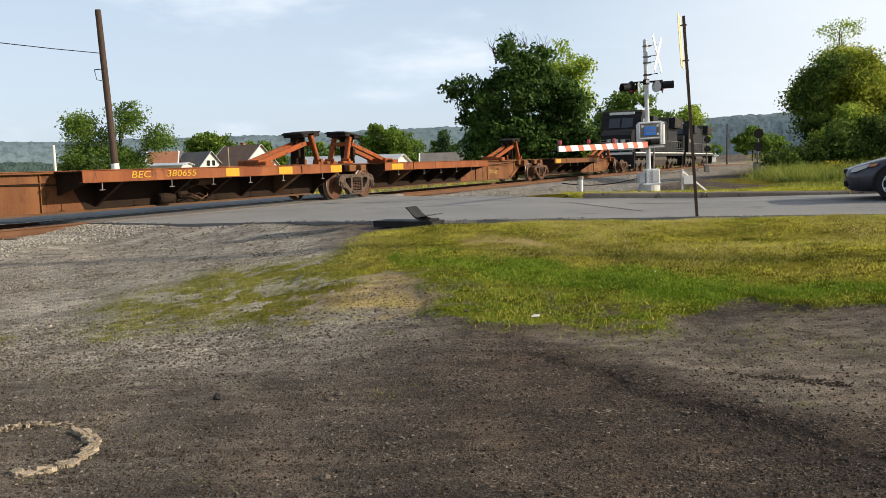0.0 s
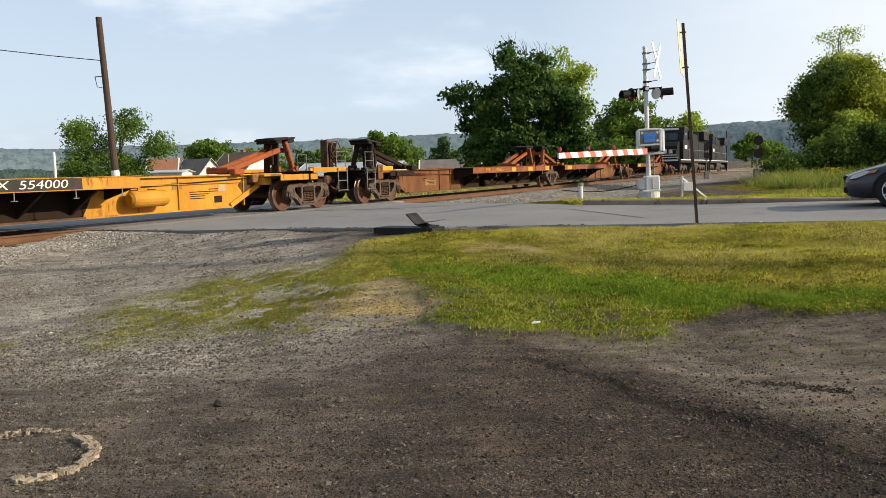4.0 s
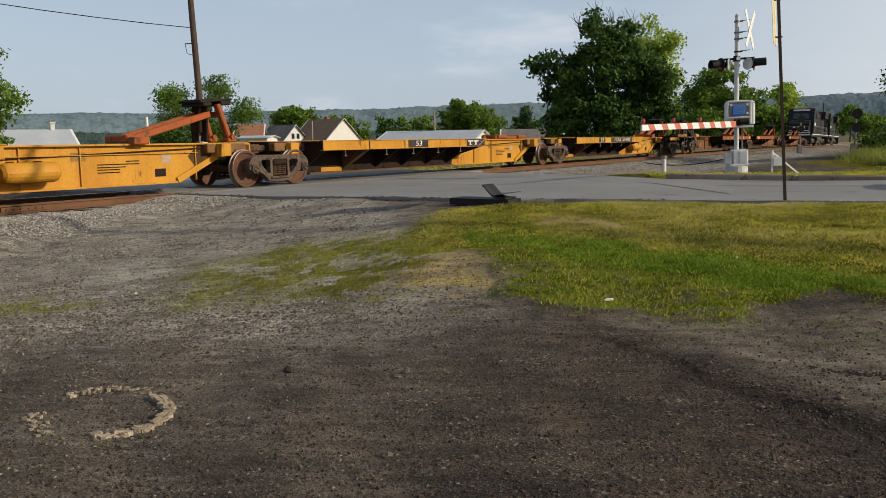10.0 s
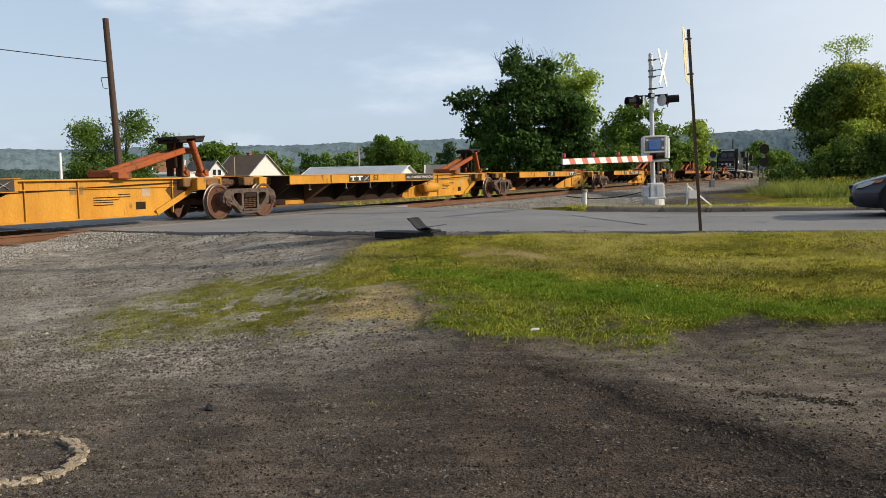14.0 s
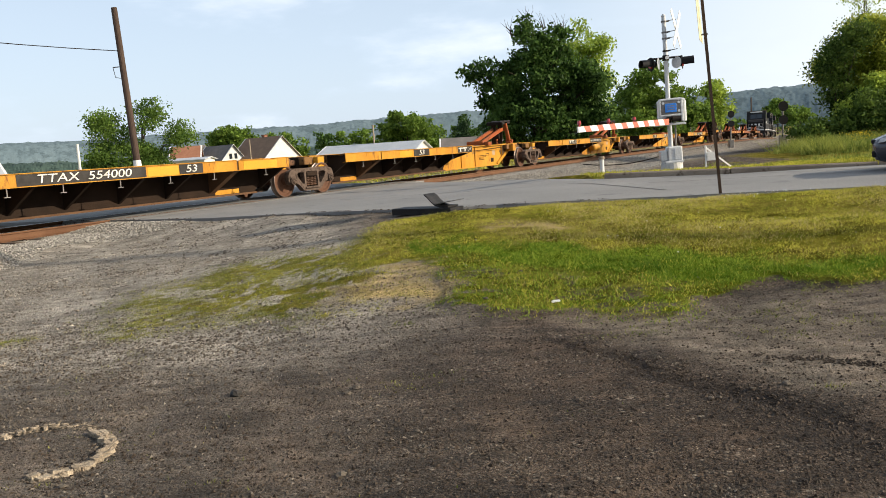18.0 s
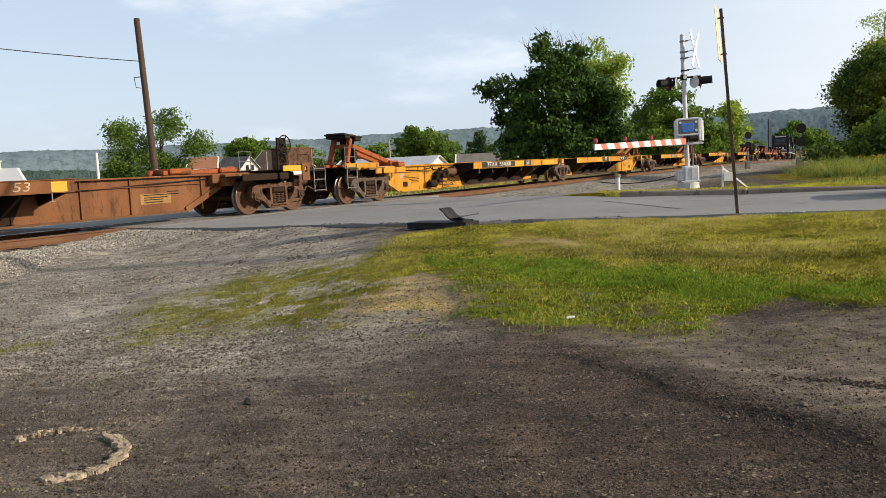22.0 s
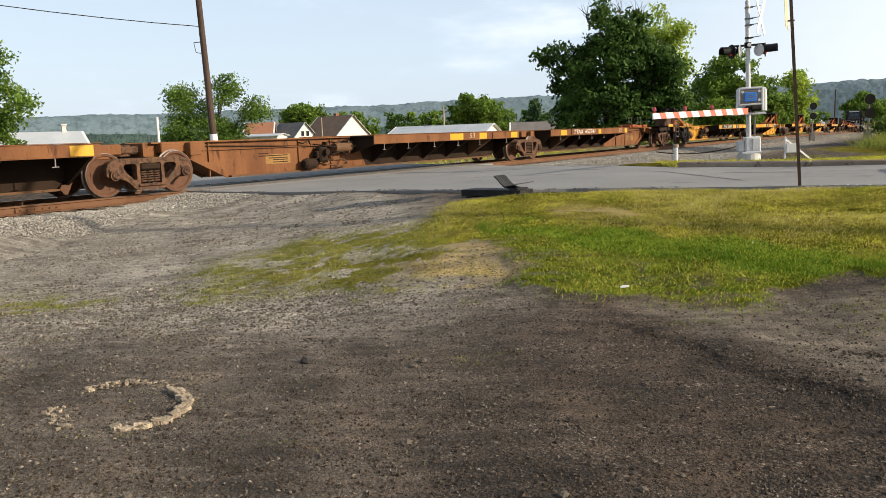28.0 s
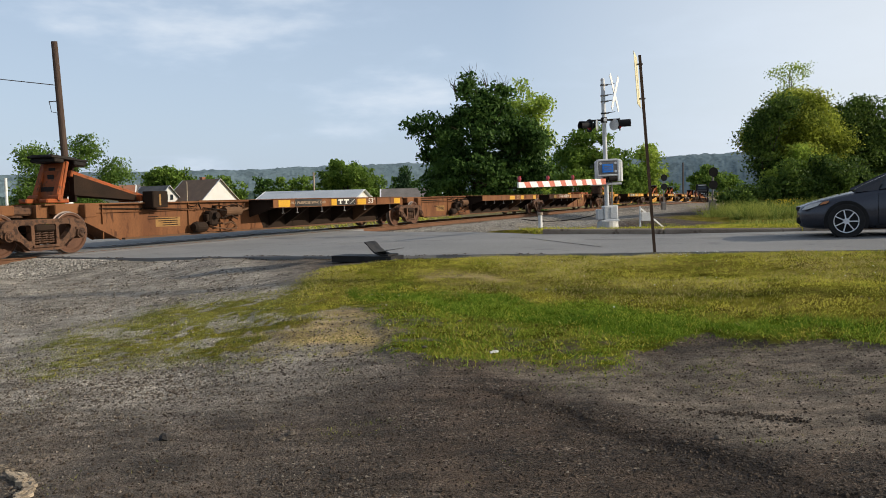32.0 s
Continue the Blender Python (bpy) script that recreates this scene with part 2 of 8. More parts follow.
M_OCHRE = mat("dirty_ochre_notice", (0.26, 0.14, 0.045), (0.32, 0.18, 0.06), 3.0, 0.7, 0, 0.1, 30, (0.15, 0.08, 0.03), 0.55)
M_REDS = mat("red_reflective_stripe", (0.52, 0.15, 0.10), (0.58, 0.19, 0.13), 5.0, 0.5)
M_WHS = mat("white_reflective_sheet", (0.80, 0.79, 0.76), (0.74, 0.72, 0.68), 4.0, 0.4)
M_LENS = glass_mat("red_lamp_lens", (0.30, 0.01, 0.01), 0.15)
M_SIGNY = mat("yellow_sign_sheet", (0.70, 0.62, 0.38), (0.64, 0.56, 0.33), 3.0, 0.5)
M_LOCO = mat("black_locomotive_paint", (0.010, 0.010, 0.011), (0.018, 0.017, 0.018), 1.0, 0.55, 0, 0.1, 20)
M_LDIRT = mat("dusty_locomotive_frame", (0.055, 0.047, 0.04), (0.09, 0.076, 0.062), 1.5, 0.8)
M_GLASS = glass_mat("dark_window_glass", (0.02, 0.025, 0.03))
M_CARP = mat("dark_grey_car_paint", (0.050, 0.052, 0.066), (0.055, 0.058, 0.072), 1.0, 0.22, 0.35)
M_TYRE = mat("tyre_rubber", (0.018, 0.018, 0.018), (0.025, 0.025, 0.025), 8.0, 0.8)
M_RIM = mat("silver_alloy_rim", (0.85, 0.86, 0.88), (0.80, 0.80, 0.82), 3.0, 0.35, 0.3)
M_LAMPG = glass_mat("clear_headlamp", (0.55, 0.56, 0.58), 0.1)
M_AMBER = glass_mat("amber_lamp", (0.50, 0.20, 0.08), 0.15)
M_RUBR = mat("black_rubber_mat", (0.014, 0.014, 0.015), (0.024, 0.023, 0.023), 3.0, 0.6, 0, 0.2, 30)
M_BARK = mat("tree_bark", (0.06, 0.045, 0.032), (0.10, 0.075, 0.055), 2.0, 0.9, 0, 0.6, 12)
L_DARK = leaf_mat("dark_maple_leaves", (0.018, 0.044, 0.009), (0.095, 0.170, 0.036), 0.32, 0.5)
L_MID = leaf_mat("mid_green_leaves", (0.058, 0.110, 0.017), (0.21, 0.31, 0.052), 0.40, 0.45)
L_DEEP = leaf_mat("deep_green_leaves", (0.050, 0.100, 0.018), (0.19, 0.29, 0.055), 0.42, 0.5)
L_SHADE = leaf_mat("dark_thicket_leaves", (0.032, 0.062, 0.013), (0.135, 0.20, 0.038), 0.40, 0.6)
L_OLIVE = leaf_mat("sunlit_olive_leaves", (0.09, 0.125, 0.016), (0.41, 0.45, 0.062), 0.48, 0.5)
L_LITE = leaf_mat("light_yellow_green_leaves", (0.17, 0.25, 0.04), (0.42, 0.52, 0.085), 0.48, 0.6)
L_CONI = leaf_mat("dark_conifer_needles", (0.012, 0.03, 0.012), (0.03, 0.06, 0.022), 0.1)
L_GRASS = leaf_mat("grass_blades", (0.145, 0.178, 0.016), (0.62, 0.56, 0.085), 0.42, 1.6)
L_MOSS = leaf_mat("low_weed_blades", (0.110, 0.138, 0.028), (0.37, 0.355, 0.10), 0.4, 1.6)
L_WEED = leaf_mat("tall_weed_blades", (0.080, 0.130, 0.018), (0.35, 0.36, 0.08), 0.42, 0.9)
M_GOLD = mat("yellow_weed_flower", (0.62, 0.50, 0.03), (0.55, 0.42, 0.02), 4.0, 0.8)
L_BRIGHT = leaf_mat("lush_green_blades", (0.070, 0.145, 0.010), (0.31, 0.40, 0.045), 0.42, 1.2)
L_DRY = leaf_mat("dry_straw_blades", (0.30, 0.25, 0.08), (0.60, 0.50, 0.20), 0.35, 1.1)
M_WALLW = mat("white_house_siding", (0.72, 0.70, 0.66), (0.66, 0.64, 0.60), 1.0, 0.7, 0, 0.1, 20)
M_ROOFB = mat("brown_shingle_roof", (0.22, 0.145, 0.10), (0.28, 0.18, 0.12), 1.0, 0.9, 0, 0.3, 20)
M_ROOFG = mat("dark_grey_shingle_roof", (0.15, 0.135, 0.125), (0.20, 0.18, 0.165), 1.0, 0.9, 0, 0.3, 20)
M_ROOFR = mat("red_brown_roof", (0.27, 0.12, 0.07), (0.32, 0.15, 0.09), 1.0, 0.9, 0, 0.3, 20)
M_ROOFM = mat("pale_metal_roof", (0.42, 0.45, 0.48), (0.50, 0.52, 0.54), 0.5, 0.5, 0.1)
M_BRICK = mat("brick_chimney", (0.25, 0.11, 0.07), (0.30, 0.14, 0.09), 3.0, 0.9)
M_CONC = mat("pale_broken_concrete", (0.40, 0.325, 0.235), (0.28, 0.22, 0.155), 9.0, 0.9, 0, 0.8, 60, (0.14, 0.10, 0.065), 0.56, 0.25)


# ---- mesh building ----
class Mesh:
    def __init__(self):
        self.v, self.f = [], []

    def add(self, vs, fs):
        k = len(self.v)
        self.v += [tuple(p) for p in vs]
        self.f += [tuple(i + k for i in q) for q in fs]
        return self

    def box(self, lo, hi, c=0.0, m=None):
        """A box, its edges chamfered by c."""
        (x0, y0, z0), (x1, y1, z1) = lo, hi
        ctr = Vector(((x0 + x1) / 2, (y0 + y1) / 2, (z0 + z1) / 2))
        h = Vector((abs(x1 - x0) / 2, abs(y1 - y0) / 2, abs(z1 - z0) / 2))
        c = min(c, 0.45 * min(h))
        vs, fs = [], []
        if c <= 0:
            for sx in (-1, 1):
                for sy in (-1, 1):
                    for sz in (-1, 1):
                        vs.append(ctr + Vector((sx * h.x, sy * h.y, sz * h.z)))
            fs = [(0, 1, 3, 2), (4, 6, 7, 5), (0, 4, 5, 1), (2, 3, 7, 6), (0, 2, 6, 4), (1, 5, 7, 3)]
        else:
            idx = {}
            for sx in (-1, 1):
                for sy in (-1, 1):
                    for sz in (-1, 1):
                        for a in range(3):
                            d = [h.x - c, h.y - c, h.z - c]
                            d[a] += c
                            idx[sx, sy, sz, a] = len(vs)
                            vs.append(ctr + Vector((sx * d[0], sy * d[1], sz * d[2])))
            for a in range(3):
                for s in (-1, 1):
                    q = []
                    for p, r in ((-1, -1), (1, -1), (1, 1), (-1, 1)):
                        k = [0, 0, 0]
                        k[a], k[(a + 1) % 3], k[(a + 2) % 3] = s, p, r
                        q.append(idx[(*k, a)])
                    fs.append(tuple(q if s > 0 else q[::-1]))
                    for r in (-1, 1):
                        k0, k1 = [0, 0, 0], [0, 0, 0]
                        b, e = (a + 1) % 3, (a + 2) % 3
                        k0[a], k0[b], k0[e] = s, r, -1
                        k1[a], k1[b], k1[e] = s, r, 1
                        q = [idx[(*k0, a)], idx[(*k1, a)], idx[(*k1, b)], idx[(*k0, b)]]
                        fs.append(tuple(q if s * r < 0 else q[::-1]))
            for sx in (-1, 1):
                for sy in (-1, 1):
                    for sz in (-1, 1):
                        q = [idx[sx, sy, sz, a] for a in range(3)]
                        fs.append(tuple(q if sx * sy * sz > 0 else q[::-1]))
        if m is not None:
            vs = [m @ p for p in vs]
        return self.add(vs, fs)

    def tube(self, p, q, r0, r1=None, n=10, caps=True):
        p, q = Vector(p), Vector(q)
        r1 = r0 if r1 is None else r1
        d = (q - p).normalized()
        u = d.orthogonal().normalized()
        w = d.cross(u)
        vs = [p + (u * math.cos(a) + w * math.sin(a)) * r0 for a in (2 * math.pi * i / n for i in range(n))]
        vs += [q + (u * math.cos(a) + w * math.sin(a)) * r1 for a in (2 * math.pi * i / n for i in range(n))]
        fs = [(i, (i + 1) % n, n + (i + 1) % n, n + i) for i in range(n)]
        if caps:
            fs += [tuple(range(n))[::-1], tuple(range(n, 2 * n))]
        return self.add(vs, fs)

    def path(self, pts, r, n=6):
        """A bent rod through the points, in one skin."""
        pts = [Vector(p) for p in pts]
        vs, u = [], None
        for i, p in enumerate(pts):
            d = (pts[min(i + 1, len(pts) - 1)] - pts[max(i - 1, 0)]).normalized()
            if d.length < 0.5:
                d = (pts[1] - pts[0]).normalized()
            u = d.orthogonal() if u is None else u - d * u.dot(d)
            u.normalize()
            w = d.cross(u)
            vs += [p + (u * math.cos(a) + w * math.sin(a)) * r for a in (2 * math.pi * k / n for k in range(n))]
        fs = [(i * n + k, i * n + (k + 1) % n, (i + 1) * n + (k + 1) % n, (i + 1) * n + k) for i in range(len(pts) - 1) for k in range(n)]
        fs += [tuple(range(n))[::-1], tuple(range(len(vs) - n, len(vs)))]
        return self.add(vs, fs)

    def beam(self, p, q, w, h, up=(0, 0, 1), c=0.0):
        """A bar of section w by h from p to q."""
        p, q = Vector(p), Vector(q)
        d = q - p
        x = d.normalized()
        y = Vector(up).cross(x).normalized()
        z = x.cross(y)
        m = Matrix((x, y, z)).transposed().to_4x4()
        m.translation = (p + q) / 2
        return self.box((-d.length / 2, -w / 2, -h / 2), (d.length / 2, w / 2, h / 2), c, m)

    def prism(self, pts, a, b, axis=1):
        """The outline pts in a plane, drawn out from a to b along the axis."""
        def at(p, t):
            return (p[0], t, p[1]) if axis == 1 else ((t, p[0], p[1]) if axis == 0 else (p[0], p[1], t))
        n = len(pts)
        vs = [at(p, a) for p in pts] + [at(p, b) for p in pts]
        area = sum(pts[i][0] * pts[(i + 1) % n][1] - pts[(i + 1) % n][0] * pts[i][1] for i in range(n))
        fs = [tuple(range(n)), tuple(range(2 * n - 1, n - 1, -1))] + [(i, n + i, n + (i + 1) % n, (i + 1) % n) for i in range(n)]
        flip = (area > 0) == (b > a)
        if axis == 1:
            flip = not flip
        if flip:
            fs = [q[::-1] for q in fs]
        return self.add(vs, fs)

    def lathe(self, prof, n=24, ctr=(0, 0, 0), axis=1):
        """The outline prof of (radius, along) turned round the axis."""
        vs, fs, k = [], [], len(prof)
        for i in range(n):
            a = 2 * math.pi * i / n
            for r, t in prof:
                c, s = r * math.cos(a), r * math.sin(a)
                p = (c, t, s) if axis == 1 else ((t, c, s) if axis == 0 else (c, s, t))
                vs.append((p[0] + ctr[0], p[1] + ctr[1], p[2] + ctr[2]))
        for i in range(n):
            for j in range(k - 1):
                fs.append((i * k + j, ((i + 1) % n) * k + j, ((i + 1) % n) * k + j + 1, i * k + j + 1))
        return self.add(vs, fs)

    def data(self, name, material, smooth=False):
        me = bpy.data.meshes.new(name)
        me.from_pydata(self.v, [], self.f)
        me.materials.append(material)
        if smooth:
            me.polygons.foreach_set("use_smooth", [True] * len(me.polygons))
        me.update()
        return me


def part(name, m, material, parent=None, label="", kind="", smooth=False):
    ob = new(name, m.data(name, material, smooth) if isinstance(m, Mesh) else m)
    if parent is not None:
        ob.parent = parent
    return tagged(ob, label, "", "", kind)


def thing(name, label, category, group="", kind="", at=None):
    ob = new(name)
    if at is not None:
        ob.matrix_basis = at
    return tagged(ob, label, category, group, kind)


def text_mesh(name, body, size, material, parent, m, label="", shear=0.0, thick=0.003):
    cu = bpy.data.curves.new(name, "FONT")
    cu.body, cu.size, cu.extrude, cu.align_x, cu.align_y, cu.shear = body, size, thick, "CENTER", "CENTER", shear
    tmp = bpy.data.objects.new(name, cu)
    scene.collection.objects.link(tmp)
    dg = bpy.context.evaluated_depsgraph_get()
    me = bpy.data.meshes.new_from_object(tmp.evaluated_get(dg))
    bpy.data.objects.remove(tmp)
    whole = new(name)
    whole.parent = parent
    whole.matrix_basis = m
    tagged(whole, label)
    bm = bmesh.new()
    bm.from_mesh(me)
    bmesh.ops.remove_doubles(bm, verts=bm.verts, dist=0.0004)
    bm.verts.index_update()
    vs, fs = [tuple(v.co) for v in bm.verts], [tuple(v.index for v in q.verts) for q in bm.faces]
    bm.free()
    root = list(range(len(vs)))

    def find(i):
        while root[i] != i:
            root[i] = root[root[i]]
            i = root[i]
        return i

    for q in fs:
        for i in q[1:]:
            root[find(i)] = find(q[0])
    shapes = {}
    for q in fs:
        shapes.setdefault(find(q[0]), []).append(q)
    for group in shapes.values():
        used = sorted({i for q in group for i in q})
        at = {i: k for k, i in enumerate(used)}
        part("letter", Mesh().add([vs[i] for i in used], [tuple(at[i] for i in q) for q in group]), material, whole)
    bpy.data.meshes.remove(me)
    return whole


# ---- the plan: track, road, heights ----
HEAD = radians(27.12)
TRK0 = (-16.977 - 0.75 * math.cos(HEAD), 0.75 * math.sin(HEAD))
BEND_AT, BEND = 30.0, 0.000498


def track(s):
    """Place and heading of the track's middle, s metres along it; heading from +y towards +x."""
    a = min(s, BEND_AT)
    x, y, h = TRK0[0] + math.sin(HEAD) * a, TRK0[1] + math.cos(HEAD) * a, HEAD
    if s > BEND_AT:
        d = s - BEND_AT
        h = HEAD - BEND * d
        x += (math.cos(h) - math.cos(HEAD)) / BEND
        y -= (math.sin(h) - math.sin(HEAD)) / BEND
    return x, y, h


def fall(s):
    """The line runs gently downhill beyond the crossing."""
    d = np.clip(np.asarray(s, float) - 50, 0, 280)
    return -0.000056 * np.minimum(d, 150) ** 2 - 0.0168 * np.maximum(d - 150, 0)


def on_track(s, side=0.0, z=0.0):
    x, y, h = track(s)
    return Vector((x + side * math.cos(h), y - side * math.sin(h), z + float(fall(s))))


def smooth_step(a, b, x):
    t = np.clip((x - a) / (b - a), 0, 1)
    return t * t * (3 - 2 * t)


EDGE_X = [-60, -40, -12, -6.6, -3.75, -2.4, -1.1, 0, 1.2, 2.2, 3.0, 3.63, 4.7, 6.15, 20, 90]
EDGE_Y = [43.3, 33.5, 19.8, 17.2, 15.5, 14.5, 13.2, 12.5, 12.45, 12.2, 11.95, 11.75, 11.15, 10.35, 3.6, -30.5]
FAR_X = [-60, -40, -6, -2.3, 1.2, 3.1, 8.0, 20, 90]
FAR_Y = [60, 50, 33, 29.2, 24.0, 18.5, 15.9, 10.0, -24.3]


def side_of_track(x, y):
    """Distance to the right of the track's middle, curve included roughly."""
    s = (x - TRK0[0]) * math.sin(HEAD) + (y - TRK0[1]) * math.cos(HEAD)
    d = (x - TRK0[0]) * math.cos(HEAD) - (y - TRK0[1]) * math.sin(HEAD)
    return d + np.where(s > BEND_AT, BEND * (s - BEND_AT) ** 2 / 2, 0.0)


def road_z(x, y):
    d = side_of_track(x, y)
    return 0.2 * smooth_step(2.5, 11.0, d) + 0.022 * np.clip(d - 12.9, 0, 22) - 0.012


def ground_z(x, y):
    x, y = np.asarray(x, float), np.asarray(y, float)
    d = side_of_track(x, y)
    gap = np.interp(x, EDGE_X, EDGE_Y) - y
    near = road_z(x, y) - 0.04 - 0.56 * smooth_step(0.0, 8.0, gap)
    beyond = road_z(x, y) - 0.06 + 0.10 * smooth_step(0.2, 1.0, y - np.interp(x, FAR_X, FAR_Y)) * smooth_step(3.0, 7.0, d)
    z = np.where(gap > 0, near, beyond)
    off = y - np.interp(x, FAR_X, FAR_Y)
    low = np.where((gap > 0), np.minimum(z, -0.06 - 0.24 * smooth_step(0.0, 2.5, gap) + 0.33 * smooth_step(4.0, 9.0, d)), np.where(off > 0, z - 0.42 * smooth_step(9.0, 4.0, np.abs(d)), z))
    z = np.maximum(low, np.where((gap > 0) | (off > 0), -0.62 + 0.42 * smooth_step(4.4, 2.2, np.abs(d)), -9.0))
    z = z - 0.35 * smooth_step(2.0, 9.0, off) * smooth_step(4.0, 8.0, d)
    s = (x - TRK0[0]) * math.sin(HEAD) + (y - TRK0[1]) * math.cos(HEAD)
    return z - 1.6 * smooth_step(5, 90, -d) + fall(s) * smooth_step(60, 15, np.abs(d))


# ---- ground ----
def lines(fine_lo, fine_hi, step, far, grow=1.18):
    a = list(np.arange(fine_lo, fine_hi + step / 2, step))
    d, x = step, fine_hi
    while x < far:
        d *= grow
        x += d
        a.append(x)
    d, x = step, fine_lo
    while x > -far:
        d *= grow
        x -= d
        a.insert(0, x)
    return np.array(a)


def value_noise(x, y, scale, seed):
    """Smooth noise on the plan, 0 to 1."""
    rs = np.random.RandomState(seed)
    tab = rs.rand(64, 64)
    u, v = np.asarray(x) / scale, np.asarray(y) / scale
    i, j = np.floor(u).astype(int), np.floor(v).astype(int)
    a, b = u - i, v - j
    a, b = a * a * (3 - 2 * a), b * b * (3 - 2 * b)
    g = lambda p, q: tab[p % 64, q % 64]
    return (g(i, j) * (1 - a) + g(i + 1, j) * a) * (1 - b) + (g(i, j + 1) * (1 - a) + g(i + 1, j + 1) * a) * b


def poly_mask(x, y, poly, soft):
    """1 inside the outline, falling to 0 over soft metres outside."""
    inside = np.zeros(np.shape(x), bool)
    dist = np.full(np.shape(x), 1e9)
    n = len(poly)
    for k in range(n):
        (x0, y0), (x1, y1) = poly[k], poly[(k + 1) % n]
        cross = ((y0 > y) != (y1 > y)) & (x < (x1 - x0) * (y - y0) / (y1 - y0 + 1e-12) + x0)
        inside ^= cross
        dx, dy = x1 - x0, y1 - y0
        t = np.clip(((x - x0) * dx + (y - y0) * dy) / (dx * dx + dy * dy), 0, 1)
        dist = np.minimum(dist, np.hypot(x - x0 - t * dx, y - y0 - t * dy))
    sd = np.where(inside, -dist, dist)
    return smooth_step(soft, -soft, sd)


LAWN = [(-1.35, 10.21), (-1.29, 10.65), (-1.22, 11.81), (-0.73, 12.04), (0.02, 12.0), (0.96, 12.2), (1.88, 12.63), (3.78, 11.98), (14.0, 10.2), (14.0, 5.2), (5.2, 6.0), (4.1, 6.05), (3.72, 6.35), (3.6, 6.75), (3.39, 6.74), (3.15, 6.67), (2.88, 6.82), (2.72, 7.16), (2.22, 6.88), (1.97, 6.79), (1.71, 6.27), (0.94, 6.5), (0.21, 6.69), (0.0, 6.9), (-0.28, 7.15), (-0.20, 7.6), (-0.32, 8.15), (-0.9, 8.35), (-1.2, 8.4), (-1.62, 8.75), (-1.72, 9.25), (-1.55, 9.8)]
TONGUE = [(-1.0, 10.6), (-1.96, 10.5), (-2.91, 10.66), (-3.32, 10.29), (-3.76, 9.71), (-3.97, 8.89), (-3.52, 7.93), (-2.9, 7.37), (-2.47, 7.51), (-1.91, 7.39), (-1.49, 7.12), (-1.03, 7.13), (-1.0, 7.6), (-0.3, 8.1), (-0.3, 8.7), (-0.5, 9.6)]
EDGE_PATCH = [(-6.6, 8.0), (-5.0, 7.9), (-4.3, 7.5), (-4.4, 6.9), (-5.2, 6.9), (-6.6, 7.2)]
LUSH = [(-0.69, 9.86), (-0.06, 9.02), (0.54, 8.59), (1.06, 7.98), (1.52, 7.42), (1.98, 6.97), (2.23, 6.85), (2.72, 7.13), (2.97, 6.95), (3.15, 6.68), (3.41, 6.77), (3.8, 6.4), (4.3, 6.6), (3.39, 7.31), (2.88, 7.48), (2.54, 7.88), (2.12, 8.38), (1.32, 8.93), (0.4, 9.5)]
DRYP = [(-1.55, 8.38), (-1.18, 8.31), (-0.9, 8.33), (-0.33, 8.12), (-0.2, 7.6), (-0.28, 7.3), (-0.68, 7.42), (-1.09, 7.68), (-1.4, 8.05)]
DRYQ = [(-0.93, 8.77), (-0.56, 8.74), (-0.3, 8.38), (-0.54, 8.34), (-0.85, 8.51)]


def scalded(x, y):
    """Worn tan patches in the lawn, 0 to 1."""
    w = (value_noise(x, y, 0.3, 61) - 0.5) * 0.35
    bald = np.exp(-(((x - 0.85 + 0.8 * w) / 0.5) ** 2 + ((y - 10.3 + 0.5 * (x - 0.85) + 1.4 * w) / 0.28) ** 2))
    return np.clip(poly_mask(x + w, y + w, DRYP, 0.2) + 0.9 * poly_mask(x + w, y + w, DRYQ, 0.15) + bald + 0.6 * np.exp(-(((x - 3.5) / 0.35) ** 2 + ((y - 11.5) / 0.25) ** 2)), 0, 1)


